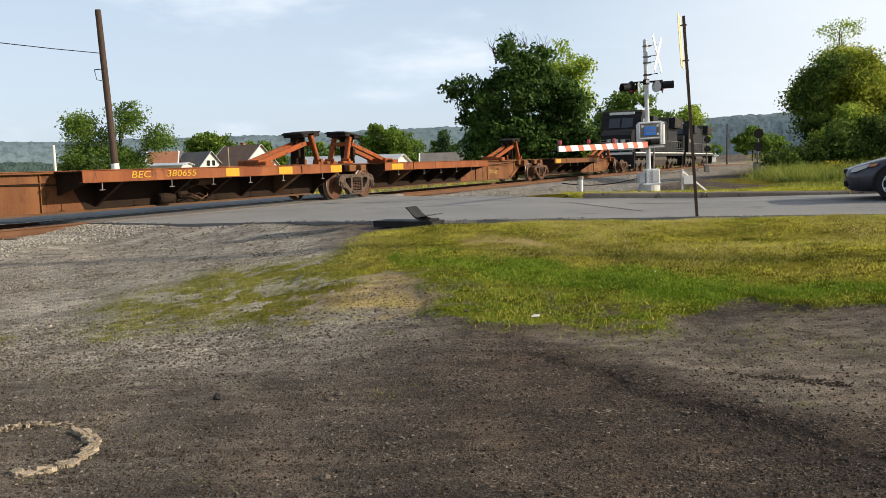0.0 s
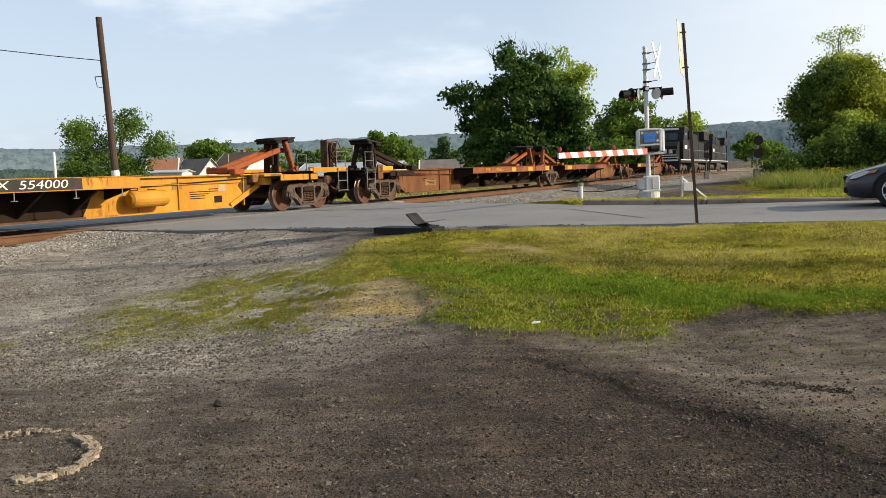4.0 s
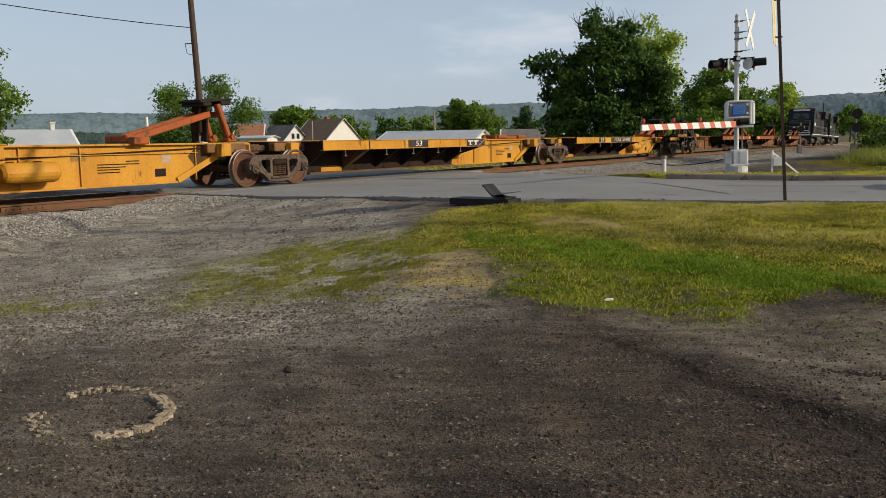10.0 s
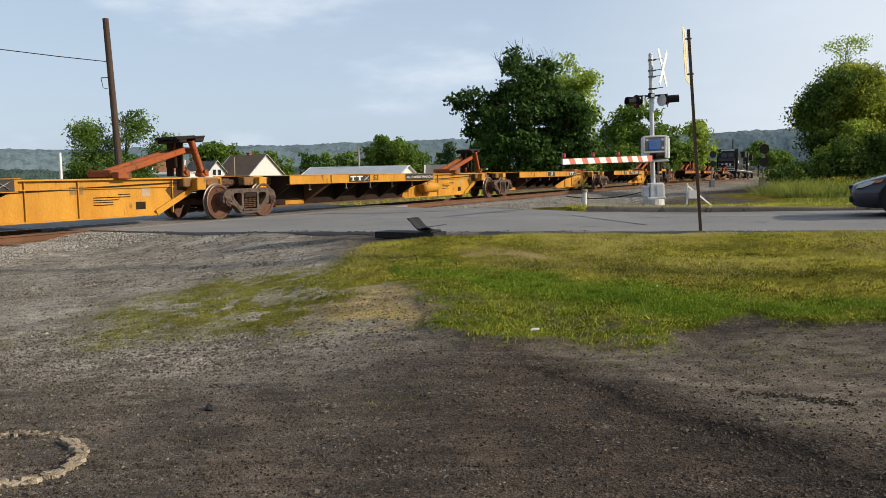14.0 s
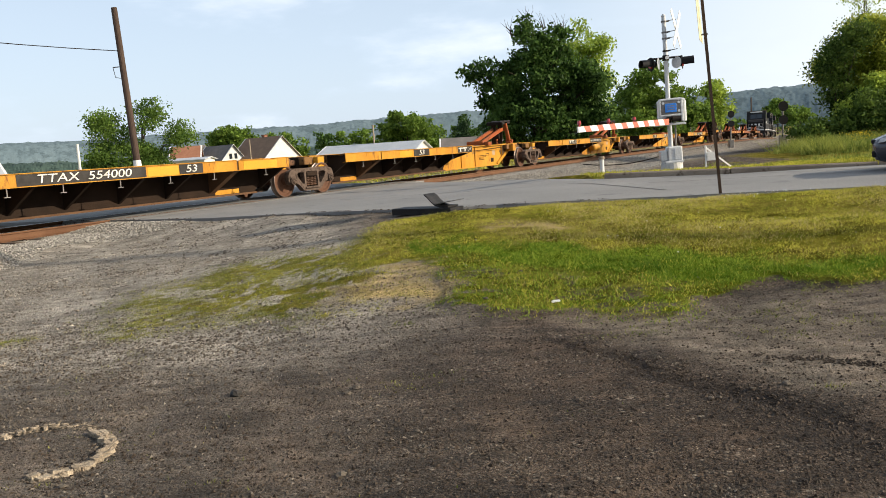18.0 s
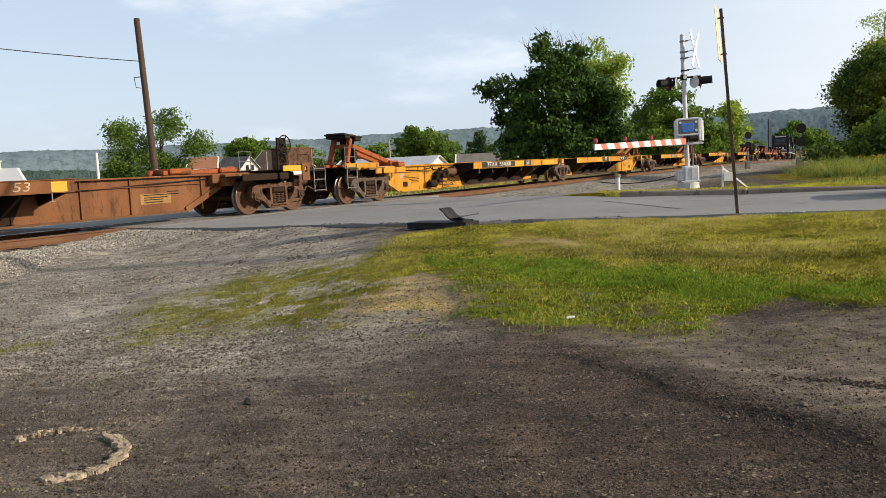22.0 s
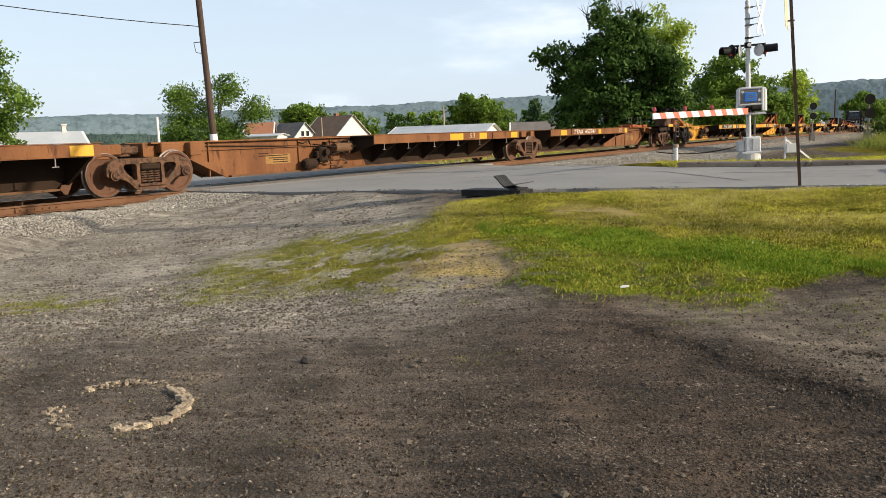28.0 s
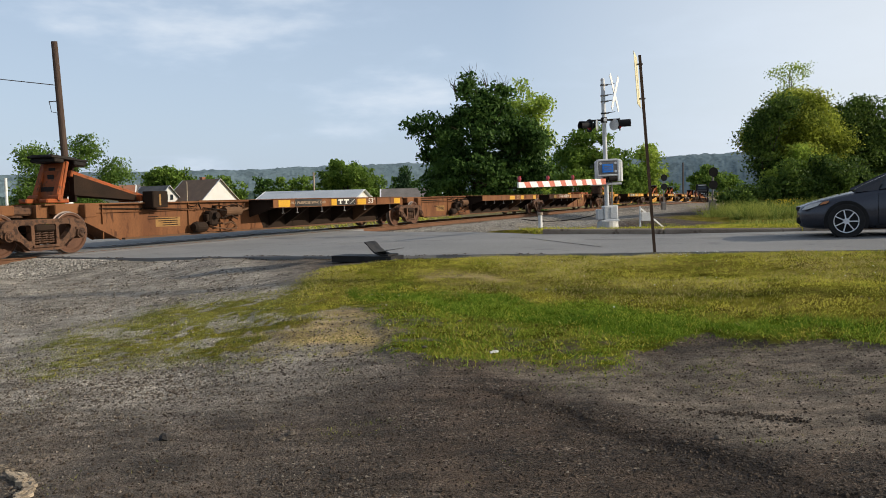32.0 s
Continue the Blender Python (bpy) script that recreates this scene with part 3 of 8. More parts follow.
def lawn(x, y):
    """How much grass grows at a place, 0 to 1."""
    x, y = np.asarray(x, float), np.asarray(y, float)
    w = (value_noise(x, y, 0.8, 1) - 0.5) * 0.45 + (value_noise(x, y, 0.22, 2) - 0.5) * 0.36 + (value_noise(x, y, 0.08, 71) - 0.5) * 0.12
    right = smooth_step(1.2, 2.4, x)
    g = poly_mask(x + w * (0.7 - 0.35 * right), y + w * (0.6 - 0.3 * right), LAWN, 0.34 - 0.24 * right)
    ragged_lot = smooth_step(0.2, -1.2, x) * smooth_step(7.9, 7.0, y)
    g = g * (1 - 0.5 * ragged_lot * smooth_step(0.35, 0.65, value_noise(x, y, 0.25, 72)))
    patchy = smooth_step(0.30, 0.60, value_noise(x, y, 0.42, 3) * 0.3 + value_noise(x, y, 0.17, 73) * 0.35 + value_noise(x, y, 0.08, 77) * 0.35)
    t = poly_mask(x + w * 1.3, y + w * 1.2, TONGUE, 0.6) * (0.24 + 0.64 * patchy) * (0.72 + 0.28 * smooth_step(-3.6, -1.6, x))
    low = smooth_step(0.3, -0.7, y - (9.0 - 0.73 * x)) * (1 - lush(x, y)) * smooth_step(3.2, 2.2, x)
    g = g * (1 - 0.45 * low * smooth_step(0.32, 0.66, 0.5 * value_noise(x, y, 0.5, 90) + 0.5 * value_noise(x, y, 0.16, 91)))
    g = np.maximum(np.maximum(g, t), 0.8 * poly_mask(x + w, y + w, EDGE_PATCH, 0.35) * patchy)
    g = np.clip(g - 0.92 * scalded(x, y), 0, 1)
    off = y - np.interp(x, FAR_X, FAR_Y)
    sd = side_of_track(x, y)
    strip = smooth_step(2.6, 1.2, off)
    rough = (0.10 + 0.75 * smooth_step(0.45, 0.75, value_noise(x, y, 1.6, 4))) * smooth_step(0.10, 0.42, x / np.maximum(y, 1.0)) + smooth_step(0.36, 0.44, x / np.maximum(y, 1.0))
    far = smooth_step(0.1, 0.3, off) * smooth_step(3.6, 5.0, np.abs(sd)) * np.where(sd > 0, np.maximum(strip, rough), 0.8)
    return np.clip(np.maximum(g, far), 0, 1)


def lush(x, y):
    x, y = np.asarray(x, float), np.asarray(y, float)
    w = (value_noise(x, y, 0.5, 74) - 0.5) * 0.5
    return poly_mask(x + w, y + w, LUSH, 0.22)


def greener(x, y):
    """The lower half of the lawn is greener than the dry upper half."""
    d = y - (9.45 - 0.73 * x) + (value_noise(x, y, 0.9, 75) - 0.5) * 0.9
    return np.maximum(lush(x, y), 0.58 * smooth_step(-1.2, 0.4, x) * smooth_step(0.7, -0.2, d) * (0.55 + 0.45 * value_noise(x, y, 0.35, 76)))


def surface_z(x, y):
    """Height of the ground with its small humps and the rut."""
    x, y = np.asarray(x, float), np.asarray(y, float)
    z = ground_z(x, y)
    near = np.exp(-((np.hypot(x, y - 8)) / 25) ** 2)
    z = z + near * ((value_noise(x, y, 1.1, 5) - 0.5) * 0.05 + (value_noise(x, y, 0.33, 6) - 0.5) * 0.022 - 0.022 * rut(x, y) + 0.022 * smooth_step(0.35, 0.75, poly_mask(x, y, LAWN, 0.12)))
    gap = np.interp(x, EDGE_X, EDGE_Y) - y
    over = y - np.interp(x, FAR_X, FAR_Y)
    return np.where((gap < 0) & (over < 0), np.minimum(z, road_z(x, y) - 0.06), z)


def ground():
    xs, ys = lines(-8, 6, 0.05, 2600, 1.16), lines(3.0, 14, 0.05, 2600, 1.16)
    gx, gy = np.meshgrid(xs, ys)
    gz = surface_z(gx, gy)
    n, k = gx.shape
    vs = np.stack([gx.ravel(), gy.ravel(), gz.ravel()], 1)
    i = np.arange((n - 1) * k).reshape(n - 1, k)[:, :-1].ravel()
    fs = np.stack([i, i + 1, i + k + 1, i + k], 1)
    me = bpy.data.meshes.new("ground")
    me.from_pydata(vs.tolist(), [], fs.tolist())
    for name, val in (("grass", lawn(gx, gy)), ("lush", greener(gx, gy)), ("dry", scalded(gx, gy)), ("gravel", gravel(gx, gy)), ("dark", damp(gx, gy)), ("silt", silt(gx, gy)), ("bed", bed(gx, gy))):
        a = me.attributes.new(name, "FLOAT", "POINT")
        a.data.foreach_set("value", np.asarray(val, np.float32).ravel())
    me.polygons.foreach_set("use_smooth", [True] * len(me.polygons))
    me.materials.append(ground_mat())
    ob = new("ground", me)
    return tagged(ob, "bare dark dirt and gravel lot with patchy mown grass", "ground", "", "structure")


def gravel(x, y):
    """Loose pale stone: the drive towards the track, and the verge beyond the kerb."""
    x, y = np.asarray(x, float), np.asarray(y, float)
    d = side_of_track(x, y)
    off = y - np.interp(x, FAR_X, FAR_Y)
    g = np.clip(smooth_step(0.4, -1.6, x + 0.35 * (y - 8)) * smooth_step(5.4, 8.0, y - 0.25 * x) + 0.22 * smooth_step(1.0, -2.5, x), 0, 1) * (0.8 + 0.45 * value_noise(x, y, 0.9, 8)) * smooth_step(60, 30, y) * (d > 0)
    g = np.maximum(g, smooth_step(2.7, 2.0, np.abs(d)) * smooth_step(60, 40, y))
    return np.maximum(g, 0.6 * smooth_step(0.2, 0.8, off) * smooth_step(90, 50, y) * smooth_step(9.0, 6.0, d))


def bed(x, y):
    """Pale ballast of the track bed beyond the road."""
    off = y - np.interp(x, FAR_X, FAR_Y)
    return 0.85 * smooth_step(9, 4.5, np.abs(side_of_track(x, y))) * smooth_step(0.3, 1.2, off) * (0.7 + 0.3 * value_noise(x, y, 0.8, 15))


def rut_line(y):
    """Where the rut's middle runs, x for each y."""
    return np.interp(-np.asarray(y, float), [-6.4, -5.85, -5.4, -4.92, -4.4, -3.94, -3.56, -2.5], [0.25, 0.62, 0.93, 1.2, 1.54, 1.77, 1.98, 2.6])


def rut(x, y):
    """The wheel rut that runs slantwise over the lot."""
    w = (value_noise(x, y, 0.6, 11) - 0.5) * 0.10 + (value_noise(x, y, 0.12, 16) - 0.5) * 0.12
    wide = 0.048 + 0.060 * smooth_step(6.0, 4.0, y)
    return np.exp(-((x - rut_line(y) + w) / wide) ** 2) * smooth_step(6.6, 5.7, y) * smooth_step(2.2, 3.0, y) * (0.5 + 0.5 * smooth_step(0.25, 0.6, value_noise(x, y, 0.17, 77)))


def damp(x, y):
    """Dark damp earth: the rut and patches near it; shadow painted at the lawn's lip."""
    x, y = np.asarray(x, float), np.asarray(y, float)
    lip = 0.75 * np.exp(-(((x - 3.2) / 0.9) ** 2 + ((y - 6.72) / 0.12) ** 2)) * (value_noise(x, y, 0.2, 78) > 0.35)
    side = 0.5 * smooth_step(0.55, 0.1, np.abs(x - rut_line(y) + 0.16)) * smooth_step(5.6, 4.6, y) * smooth_step(0.3, 0.7, value_noise(x, y, 0.35, 79))
    corner = 0.9 * np.exp(-(((x - 2.75) / 0.35) ** 2 + ((y - 4.75) / 0.16) ** 2)) * smooth_step(0.3, 0.6, value_noise(x, y, 0.15, 80))
    patch = 0.35 * smooth_step(0.45, 0.75, value_noise(x, y, 1.5, 12)) * smooth_step(6.4, 5.4, y) * smooth_step(-0.8, 0.6, x)
    return np.clip(1.25 * rut(x, y) + lip + (side + patch) * (1 - silt(x, y)) + corner, 0, 1)


def silt(x, y):
    """Pale dried silt right of the rut."""
    x, y = np.asarray(x, float), np.asarray(y, float)
    w = (value_noise(x, y, 0.5, 13) - 0.5) * 0.8
    d = x - rut_line(y)
    return smooth_step(0.12, 0.6, d + 0.4 * w) * smooth_step(3.9, 4.5, y + w * 0.6) * smooth_step(6.9, 6.2, y + w * 0.4) * (0.6 + 0.4 * value_noise(x, y * 3, 0.8, 14)) * (0.75 + 0.25 * value_noise(x, y * 2, 0.15, 81))


def ground_mat():
    m = bpy.data.materials.new("dirt_gravel_and_turf")
    m.use_nodes = True
    n, l = m.node_tree.nodes, m.node_tree.links
    b = n["Principled BSDF"]
    b.inputs["Roughness"].default_value = 0.92
    b.inputs["Specular IOR Level"].default_value = 0.25
    tc = n.new("ShaderNodeTexCoord")

    def tex(s, d=6.0, r=0.6):
        t = n.new("ShaderNodeTexNoise")
        t.inputs["Scale"].default_value, t.inputs["Detail"].default_value, t.inputs["Roughness"].default_value = s, d, r
        l.new(tc.outputs["Object"], t.inputs["Vector"])
        return t.outputs["Fac"]

    def attr(name):
        a = n.new("ShaderNodeAttribute")
        a.attribute_name = name
        return a.outputs["Fac"]

    def math_node(op, a, c):
        q = n.new("ShaderNodeMath")
        q.operation = op
        for i, v in ((0, a), (1, c)):
            if isinstance(v, float):
                q.inputs[i].default_value = v
            else:
                l.new(v, q.inputs[i])
        return q.outputs[0]

    def ramp(src, a, z):
        r = n.new("ShaderNodeMapRange")
        r.interpolation_type = "SMOOTHSTEP"
        r.inputs["From Min"].default_value, r.inputs["From Max"].default_value = a, z
        l.new(src, r.inputs["Value"])
        return r.outputs["Result"]

    def mix(f, a, z):
        x = n.new("ShaderNodeMixRGB")
        for i, v in ((0, f), (1, a), (2, z)):
            if isinstance(v, tuple):
                x.inputs[i].default_value = (*v, 1)
            elif isinstance(v, float):
                x.inputs[i].default_value = v
            else:
                l.new(v, x.inputs[i])
        return x.outputs["Color"]

    def speck(scale, lo, hi):
        v = n.new("ShaderNodeTexVoronoi")
        v.inputs["Scale"].default_value = scale
        l.new(tc.outputs["Object"], v.inputs["Vector"])
        s = n.new("ShaderNodeSeparateColor")
        l.new(v.outputs["Color"], s.inputs["Color"])
        return ramp(s.outputs[0], lo, hi), v.outputs["Distance"]

    big, mid, fine = tex(0.8), tex(7.0, 8.0, 0.7), tex(70.0, 6.0, 0.8)
    def pebbles(scale, tones):
        """Close-packed grit: a tone for each grain, shade painted into the gaps between."""
        v = n.new("ShaderNodeTexVoronoi")
        v.inputs["Scale"].default_value = scale
        l.new(tc.outputs["Object"], v.inputs["Vector"])
        sp, cr = n.new("ShaderNodeSeparateColor"), n.new("ShaderNodeValToRGB")
        l.new(v.outputs["Color"], sp.inputs["Color"])
        l.new(sp.outputs[1], cr.inputs["Fac"])
        el = cr.color_ramp.elements
        el[0].color, el[1].color = (*tones[0][1], 1), (*tones[-1][1], 1)
        for at, c in tones[1:-1]:
            el.new(at).color = (*c, 1)
        return mix(ramp(v.outputs["Distance"], 0.38, 0.72), cr.outputs["Color"], (0.028, 0.020, 0.014)), v.outputs["Distance"]

    p1, e1 = pebbles(48.0, [(0, (0.062, 0.040, 0.026)), (0.6, (0.112, 0.075, 0.050)), (0.88, (0.165, 0.120, 0.086)), (1, (0.33, 0.275, 0.21))])
    p2, e2 = pebbles(115.0, [(0, (0.062, 0.040, 0.025)), (0.65, (0.118, 0.079, 0.052)), (0.9, (0.18, 0.130, 0.092)), (1, (0.29, 0.235, 0.175))])
    grit = mix(ramp(tex(5.0, 6.0, 0.7), 0.42, 0.58), p2, p1)
    smooth_soil = mix(ramp(mid, 0.42, 0.60), (0.098, 0.064, 0.041), (0.130, 0.088, 0.059))
    soil = mix(ramp(tex(1.6, 5.0, 0.65), 0.50, 0.66), grit, smooth_soil)
    soil = mix(math_node("MULTIPLY", attr("silt"), 0.8), soil, mix(ramp(mid, 0.4, 0.62), (0.35, 0.295, 0.23), (0.22, 0.178, 0.133)))
    soil = mix(math_node("MULTIPLY", ramp(fine, 0.52, 0.70), 0.6), soil, (0.022, 0.015, 0.010))
    soil = mix(math_node("MULTIPLY", ramp(math_node("ADD", attr("dark"), math_node("MULTIPLY", math_node("SUBTRACT", tex(14.0, 8.0, 0.75), 0.5), 2.2)), 0.25, 0.7), 0.85), soil, (0.026, 0.0165, 0.0105))
    s1, d1 = speck(42.0, 0.62, 0.98)
    s2, d2 = speck(95.0, 0.62, 0.96)
    grav = mix(s1, (0.375, 0.335, 0.282), (0.56, 0.51, 0.435))
    grav = mix(s2, grav, (0.45, 0.405, 0.345))
    grav = mix(ramp(fine, 0.52, 0.70), grav, (0.17, 0.145, 0.115))
    gmask = math_node("MULTIPLY", attr("gravel"), ramp(tex(2.6), 0.05, 0.42))
    base = mix(gmask, soil, grav)
    dull = math_node("SUBTRACT", 1.0, math_node("MULTIPLY", attr("dark"), 0.85))
    base = mix(math_node("MULTIPLY", math_node("MULTIPLY", s2, dull), 0.3), base, (0.185, 0.152, 0.116))
    turf = mix(ramp(tex(1.4), 0.35, 0.65), (0.165, 0.150, 0.020), (0.29, 0.235, 0.058))
    turf = mix(attr("lush"), turf, (0.070, 0.135, 0.008))
    turf = mix(ramp(fine, 0.4, 0.7), turf, (0.075, 0.070, 0.008))
    gr = ramp(math_node("ADD", attr("grass"), math_node("MULTIPLY", math_node("SUBTRACT", tex(9.0), 0.5), 1.1)), 0.35, 0.75)
    base = mix(gr, base, turf)
    l.new(math_node("MULTIPLY", math_node("SUBTRACT", 1.0, gr), 0.25), b.inputs["Specular IOR Level"])
    dry = mix(ramp(tex(3.5), 0.4, 0.7), (0.55, 0.40, 0.19), (0.40, 0.285, 0.15))
    base = mix(math_node("MULTIPLY", attr("dry"), ramp(tex(6.0), 0.2, 0.45)), base, dry)
    base = mix(attr("bed"), base, mix(s1, (0.27, 0.235, 0.19), (0.42, 0.375, 0.31)))
    tone, mul = n.new("ShaderNodeMapRange"), n.new("ShaderNodeMixRGB")
    tone.inputs["From Min"].default_value, tone.inputs["From Max"].default_value = 0.36, 0.64
    tone.inputs["To Min"].default_value, tone.inputs["To Max"].default_value = 0.46, 1.48
    l.new(tex(1.7, 11.0, 0.80), tone.inputs["Value"])
    mul.blend_type, mul.inputs[0].default_value = "MULTIPLY", 1.0
    l.new(base, mul.inputs[1])
    l.new(tone.outputs["Result"], mul.inputs[2])
    base = mul.outputs["Color"]
    # long drawn-out bands, as wheels and water leave them
    stretch, streak, tone2, mul2 = n.new("ShaderNodeMapping"), n.new("ShaderNodeTexNoise"), n.new("ShaderNodeMapRange"), n.new("ShaderNodeMixRGB")
    stretch.inputs["Scale"].default_value, stretch.inputs["Rotation"].default_value = (0.8, 3.4, 1.0), (0, 0, 0.25)
    l.new(tc.outputs["Object"], stretch.inputs["Vector"])
    l.new(stretch.outputs["Vector"], streak.inputs["Vector"])
    streak.inputs["Scale"].default_value, streak.inputs["Detail"].default_value, streak.inputs["Roughness"].default_value = 2.2, 9.0, 0.72
    l.new(streak.outputs["Fac"], tone2.inputs["Value"])
    tone2.inputs["From Min"].default_value, tone2.inputs["From Max"].default_value = 0.38, 0.62
    tone2.inputs["To Min"].default_value, tone2.inputs["To Max"].default_value = 0.66, 1.34
    mul2.blend_type, mul2.inputs[0].default_value = "MULTIPLY", 1.0
    l.new(base, mul2.inputs[1])
    l.new(tone2.outputs["Result"], mul2.inputs[2])
    base = mul2.outputs["Color"]
    l.new(base, b.inputs["Base Color"])
    bp = n.new("ShaderNodeBump")
    bp.inputs["Strength"].default_value, bp.inputs["Distance"].default_value = 1.0, 0.045
    h = math_node("ADD", math_node("MULTIPLY", mid, 0.8), math_node("ADD", math_node("MULTIPLY", fine, 0.9), math_node("ADD", math_node("MULTIPLY", d2, -0.4), math_node("ADD", math_node("MULTIPLY", e1, -0.9), math_node("MULTIPLY", e2, -0.5)))))
    l.new(h, bp.inputs["Height"])
    l.new(bp.outputs["Normal"], b.inputs["Normal"])
    return m


ground()


def scatter(name, pts, sizes, material, label, category, seed, flat=0.65, kind="stuff", parent=None):
    """Many small broken stones in one mesh."""
    rs = np.random.RandomState(seed)
    k = len(pts)
    base = np.array([(1, 0, 0), (-1, 0, 0), (0, 1, 0), (0, -1, 0), (0, 0, 1), (0, 0, -1)], float)
    tri = np.array([(0, 2, 4), (2, 1, 4), (1, 3, 4), (3, 0, 4), (2, 0, 5), (1, 2, 5), (3, 1, 5), (0, 3, 5)])
    v = base[None] * (0.6 + 0.6 * rs.rand(k, 6, 1)) + rs.randn(k, 6, 3) * 0.15
    v *= np.array([1, 0.8, flat])
    a = rs.rand(k) * 6.283
    c, s = np.cos(a)[:, None], np.sin(a)[:, None]
    x, y = v[..., 0] * c - v[..., 1] * s, v[..., 0] * s + v[..., 1] * c
    v = np.stack([x, y, v[..., 2]], 2) * np.asarray(sizes)[:, None, None] + np.asarray(pts)[:, None, :]
    f = (tri[None] + 6 * np.arange(k)[:, None, None]).reshape(-1, 3)
    me = bpy.data.meshes.new(name)
    me.from_pydata(v.reshape(-1, 3).tolist(), [], f.tolist())
    me.materials.append(material)
    ob = new(name, me)
    if parent is not None:
        ob.parent = parent
    return tagged(ob, label, category, "", kind)


# ---- road ----
def road():
    m = Mesh()
    xs = np.concatenate([np.arange(-60, -14, 3.0), np.arange(-14, 12, 0.5), np.arange(12, 91, 3.0)])
    rows = []
    rs = np.random.RandomState(7)
    for x in xs:
        lo, hi = float(np.interp(x, EDGE_X, EDGE_Y)), float(np.interp(x, FAR_X, FAR_Y))
        lo += (rs.rand() - 0.5) * (0.22 if -9 < x < 5 else 0.05)
        ys = lo + (hi - lo) * np.linspace(0, 1, 25)
        rows.append([(x, y, float(road_z(x, y)) + 0.0) for y in ys])
    k = 25
    vs = [p for r in rows for p in r]
    fs = [(i * k + j, (i + 1) * k + j, (i + 1) * k + j + 1, i * k + j + 1) for i in range(len(rows) - 1) for j in range(k - 1)]
    n = len(vs)
    low = [(x, y, z - 0.09) for r in rows for x, y, z in (r[0], r[-1])]
    vs += low
    for i in range(len(rows) - 1):
        fs.append((i * k, n + 2 * i, n + 2 * i + 2, (i + 1) * k))
        fs.append((i * k + k - 1, (i + 1) * k + k - 1, n + 2 * i + 3, n + 2 * i + 1))
    m.add(vs, fs)
    ob = part("road", m, M_ASPH, None, "worn grey asphalt road crossing the railway", "structure")
    ob["category"] = "road"
    return ob


def crack(name, pts, w, material, label):
    """A tar seam or worn line laid on the road."""
    m = Mesh()
    rs = np.random.RandomState(len(pts))
    for (x0, y0), (x1, y1) in zip(pts, pts[1:]):
        d = Vector((x1 - x0, y1 - y0, 0)).normalized()
        q = Vector((-d.y, d.x, 0)) * w / 2
        vs = []
        for x, y, s in ((x0, y0, 1), (x1, y1, 1), (x1, y1, -1), (x0, y0, -1)):
            vs.append((x + q.x * s, y + q.y * s, float(road_z(x, y)) + 0.006))
        m.add(vs, [(0, 3, 2, 1)])
    ob = part(name, m, material, None, label, "structure")
    ob["category"] = "road seam"
    return ob


road()
crack("road_seam", [(-3.0, 19.8), (0.5, 17.6), (4, 15.6), (8, 13.5), (20, 7.4), (40, -2.6)], 0.05, M_BLACKP, "dark tar seam along the asphalt road")
crack("road_seam", [(-0.5, 23.5), (1.2, 20.0), (2.6, 16.8), (3.3, 13.4)], 0.04, M_BLACKP, "thin dark crack across the asphalt road")
crack("road_seam", [(4.2, 17.4), (7.0, 15.2), (11.0, 13.0), (18, 9.6)], 0.05, M_BLACKP, "dark patch joint by the kerb")


def kerb():
    whole = thing("kerb", "weathered concrete kerb along the grass strip", "kerb", "", "structure")
    for i in range(24):
        x0, x1 = 3.2 + i * 2.4, 3.2 + i * 2.4 + 2.385
        y0, y1 = float(np.interp(x0, FAR_X, FAR_Y)), float(np.interp(x1, FAR_X, FAR_Y))
        z = float(road_z(x0, y0))
        m = Mesh().beam((x0, y0 + 0.08, z - 0.02), (x1, y1 + 0.08, z - 0.02), 0.16, 0.28, c=0.025)
        part("kerb_stone", m, M_KERB, whole)


kerb()

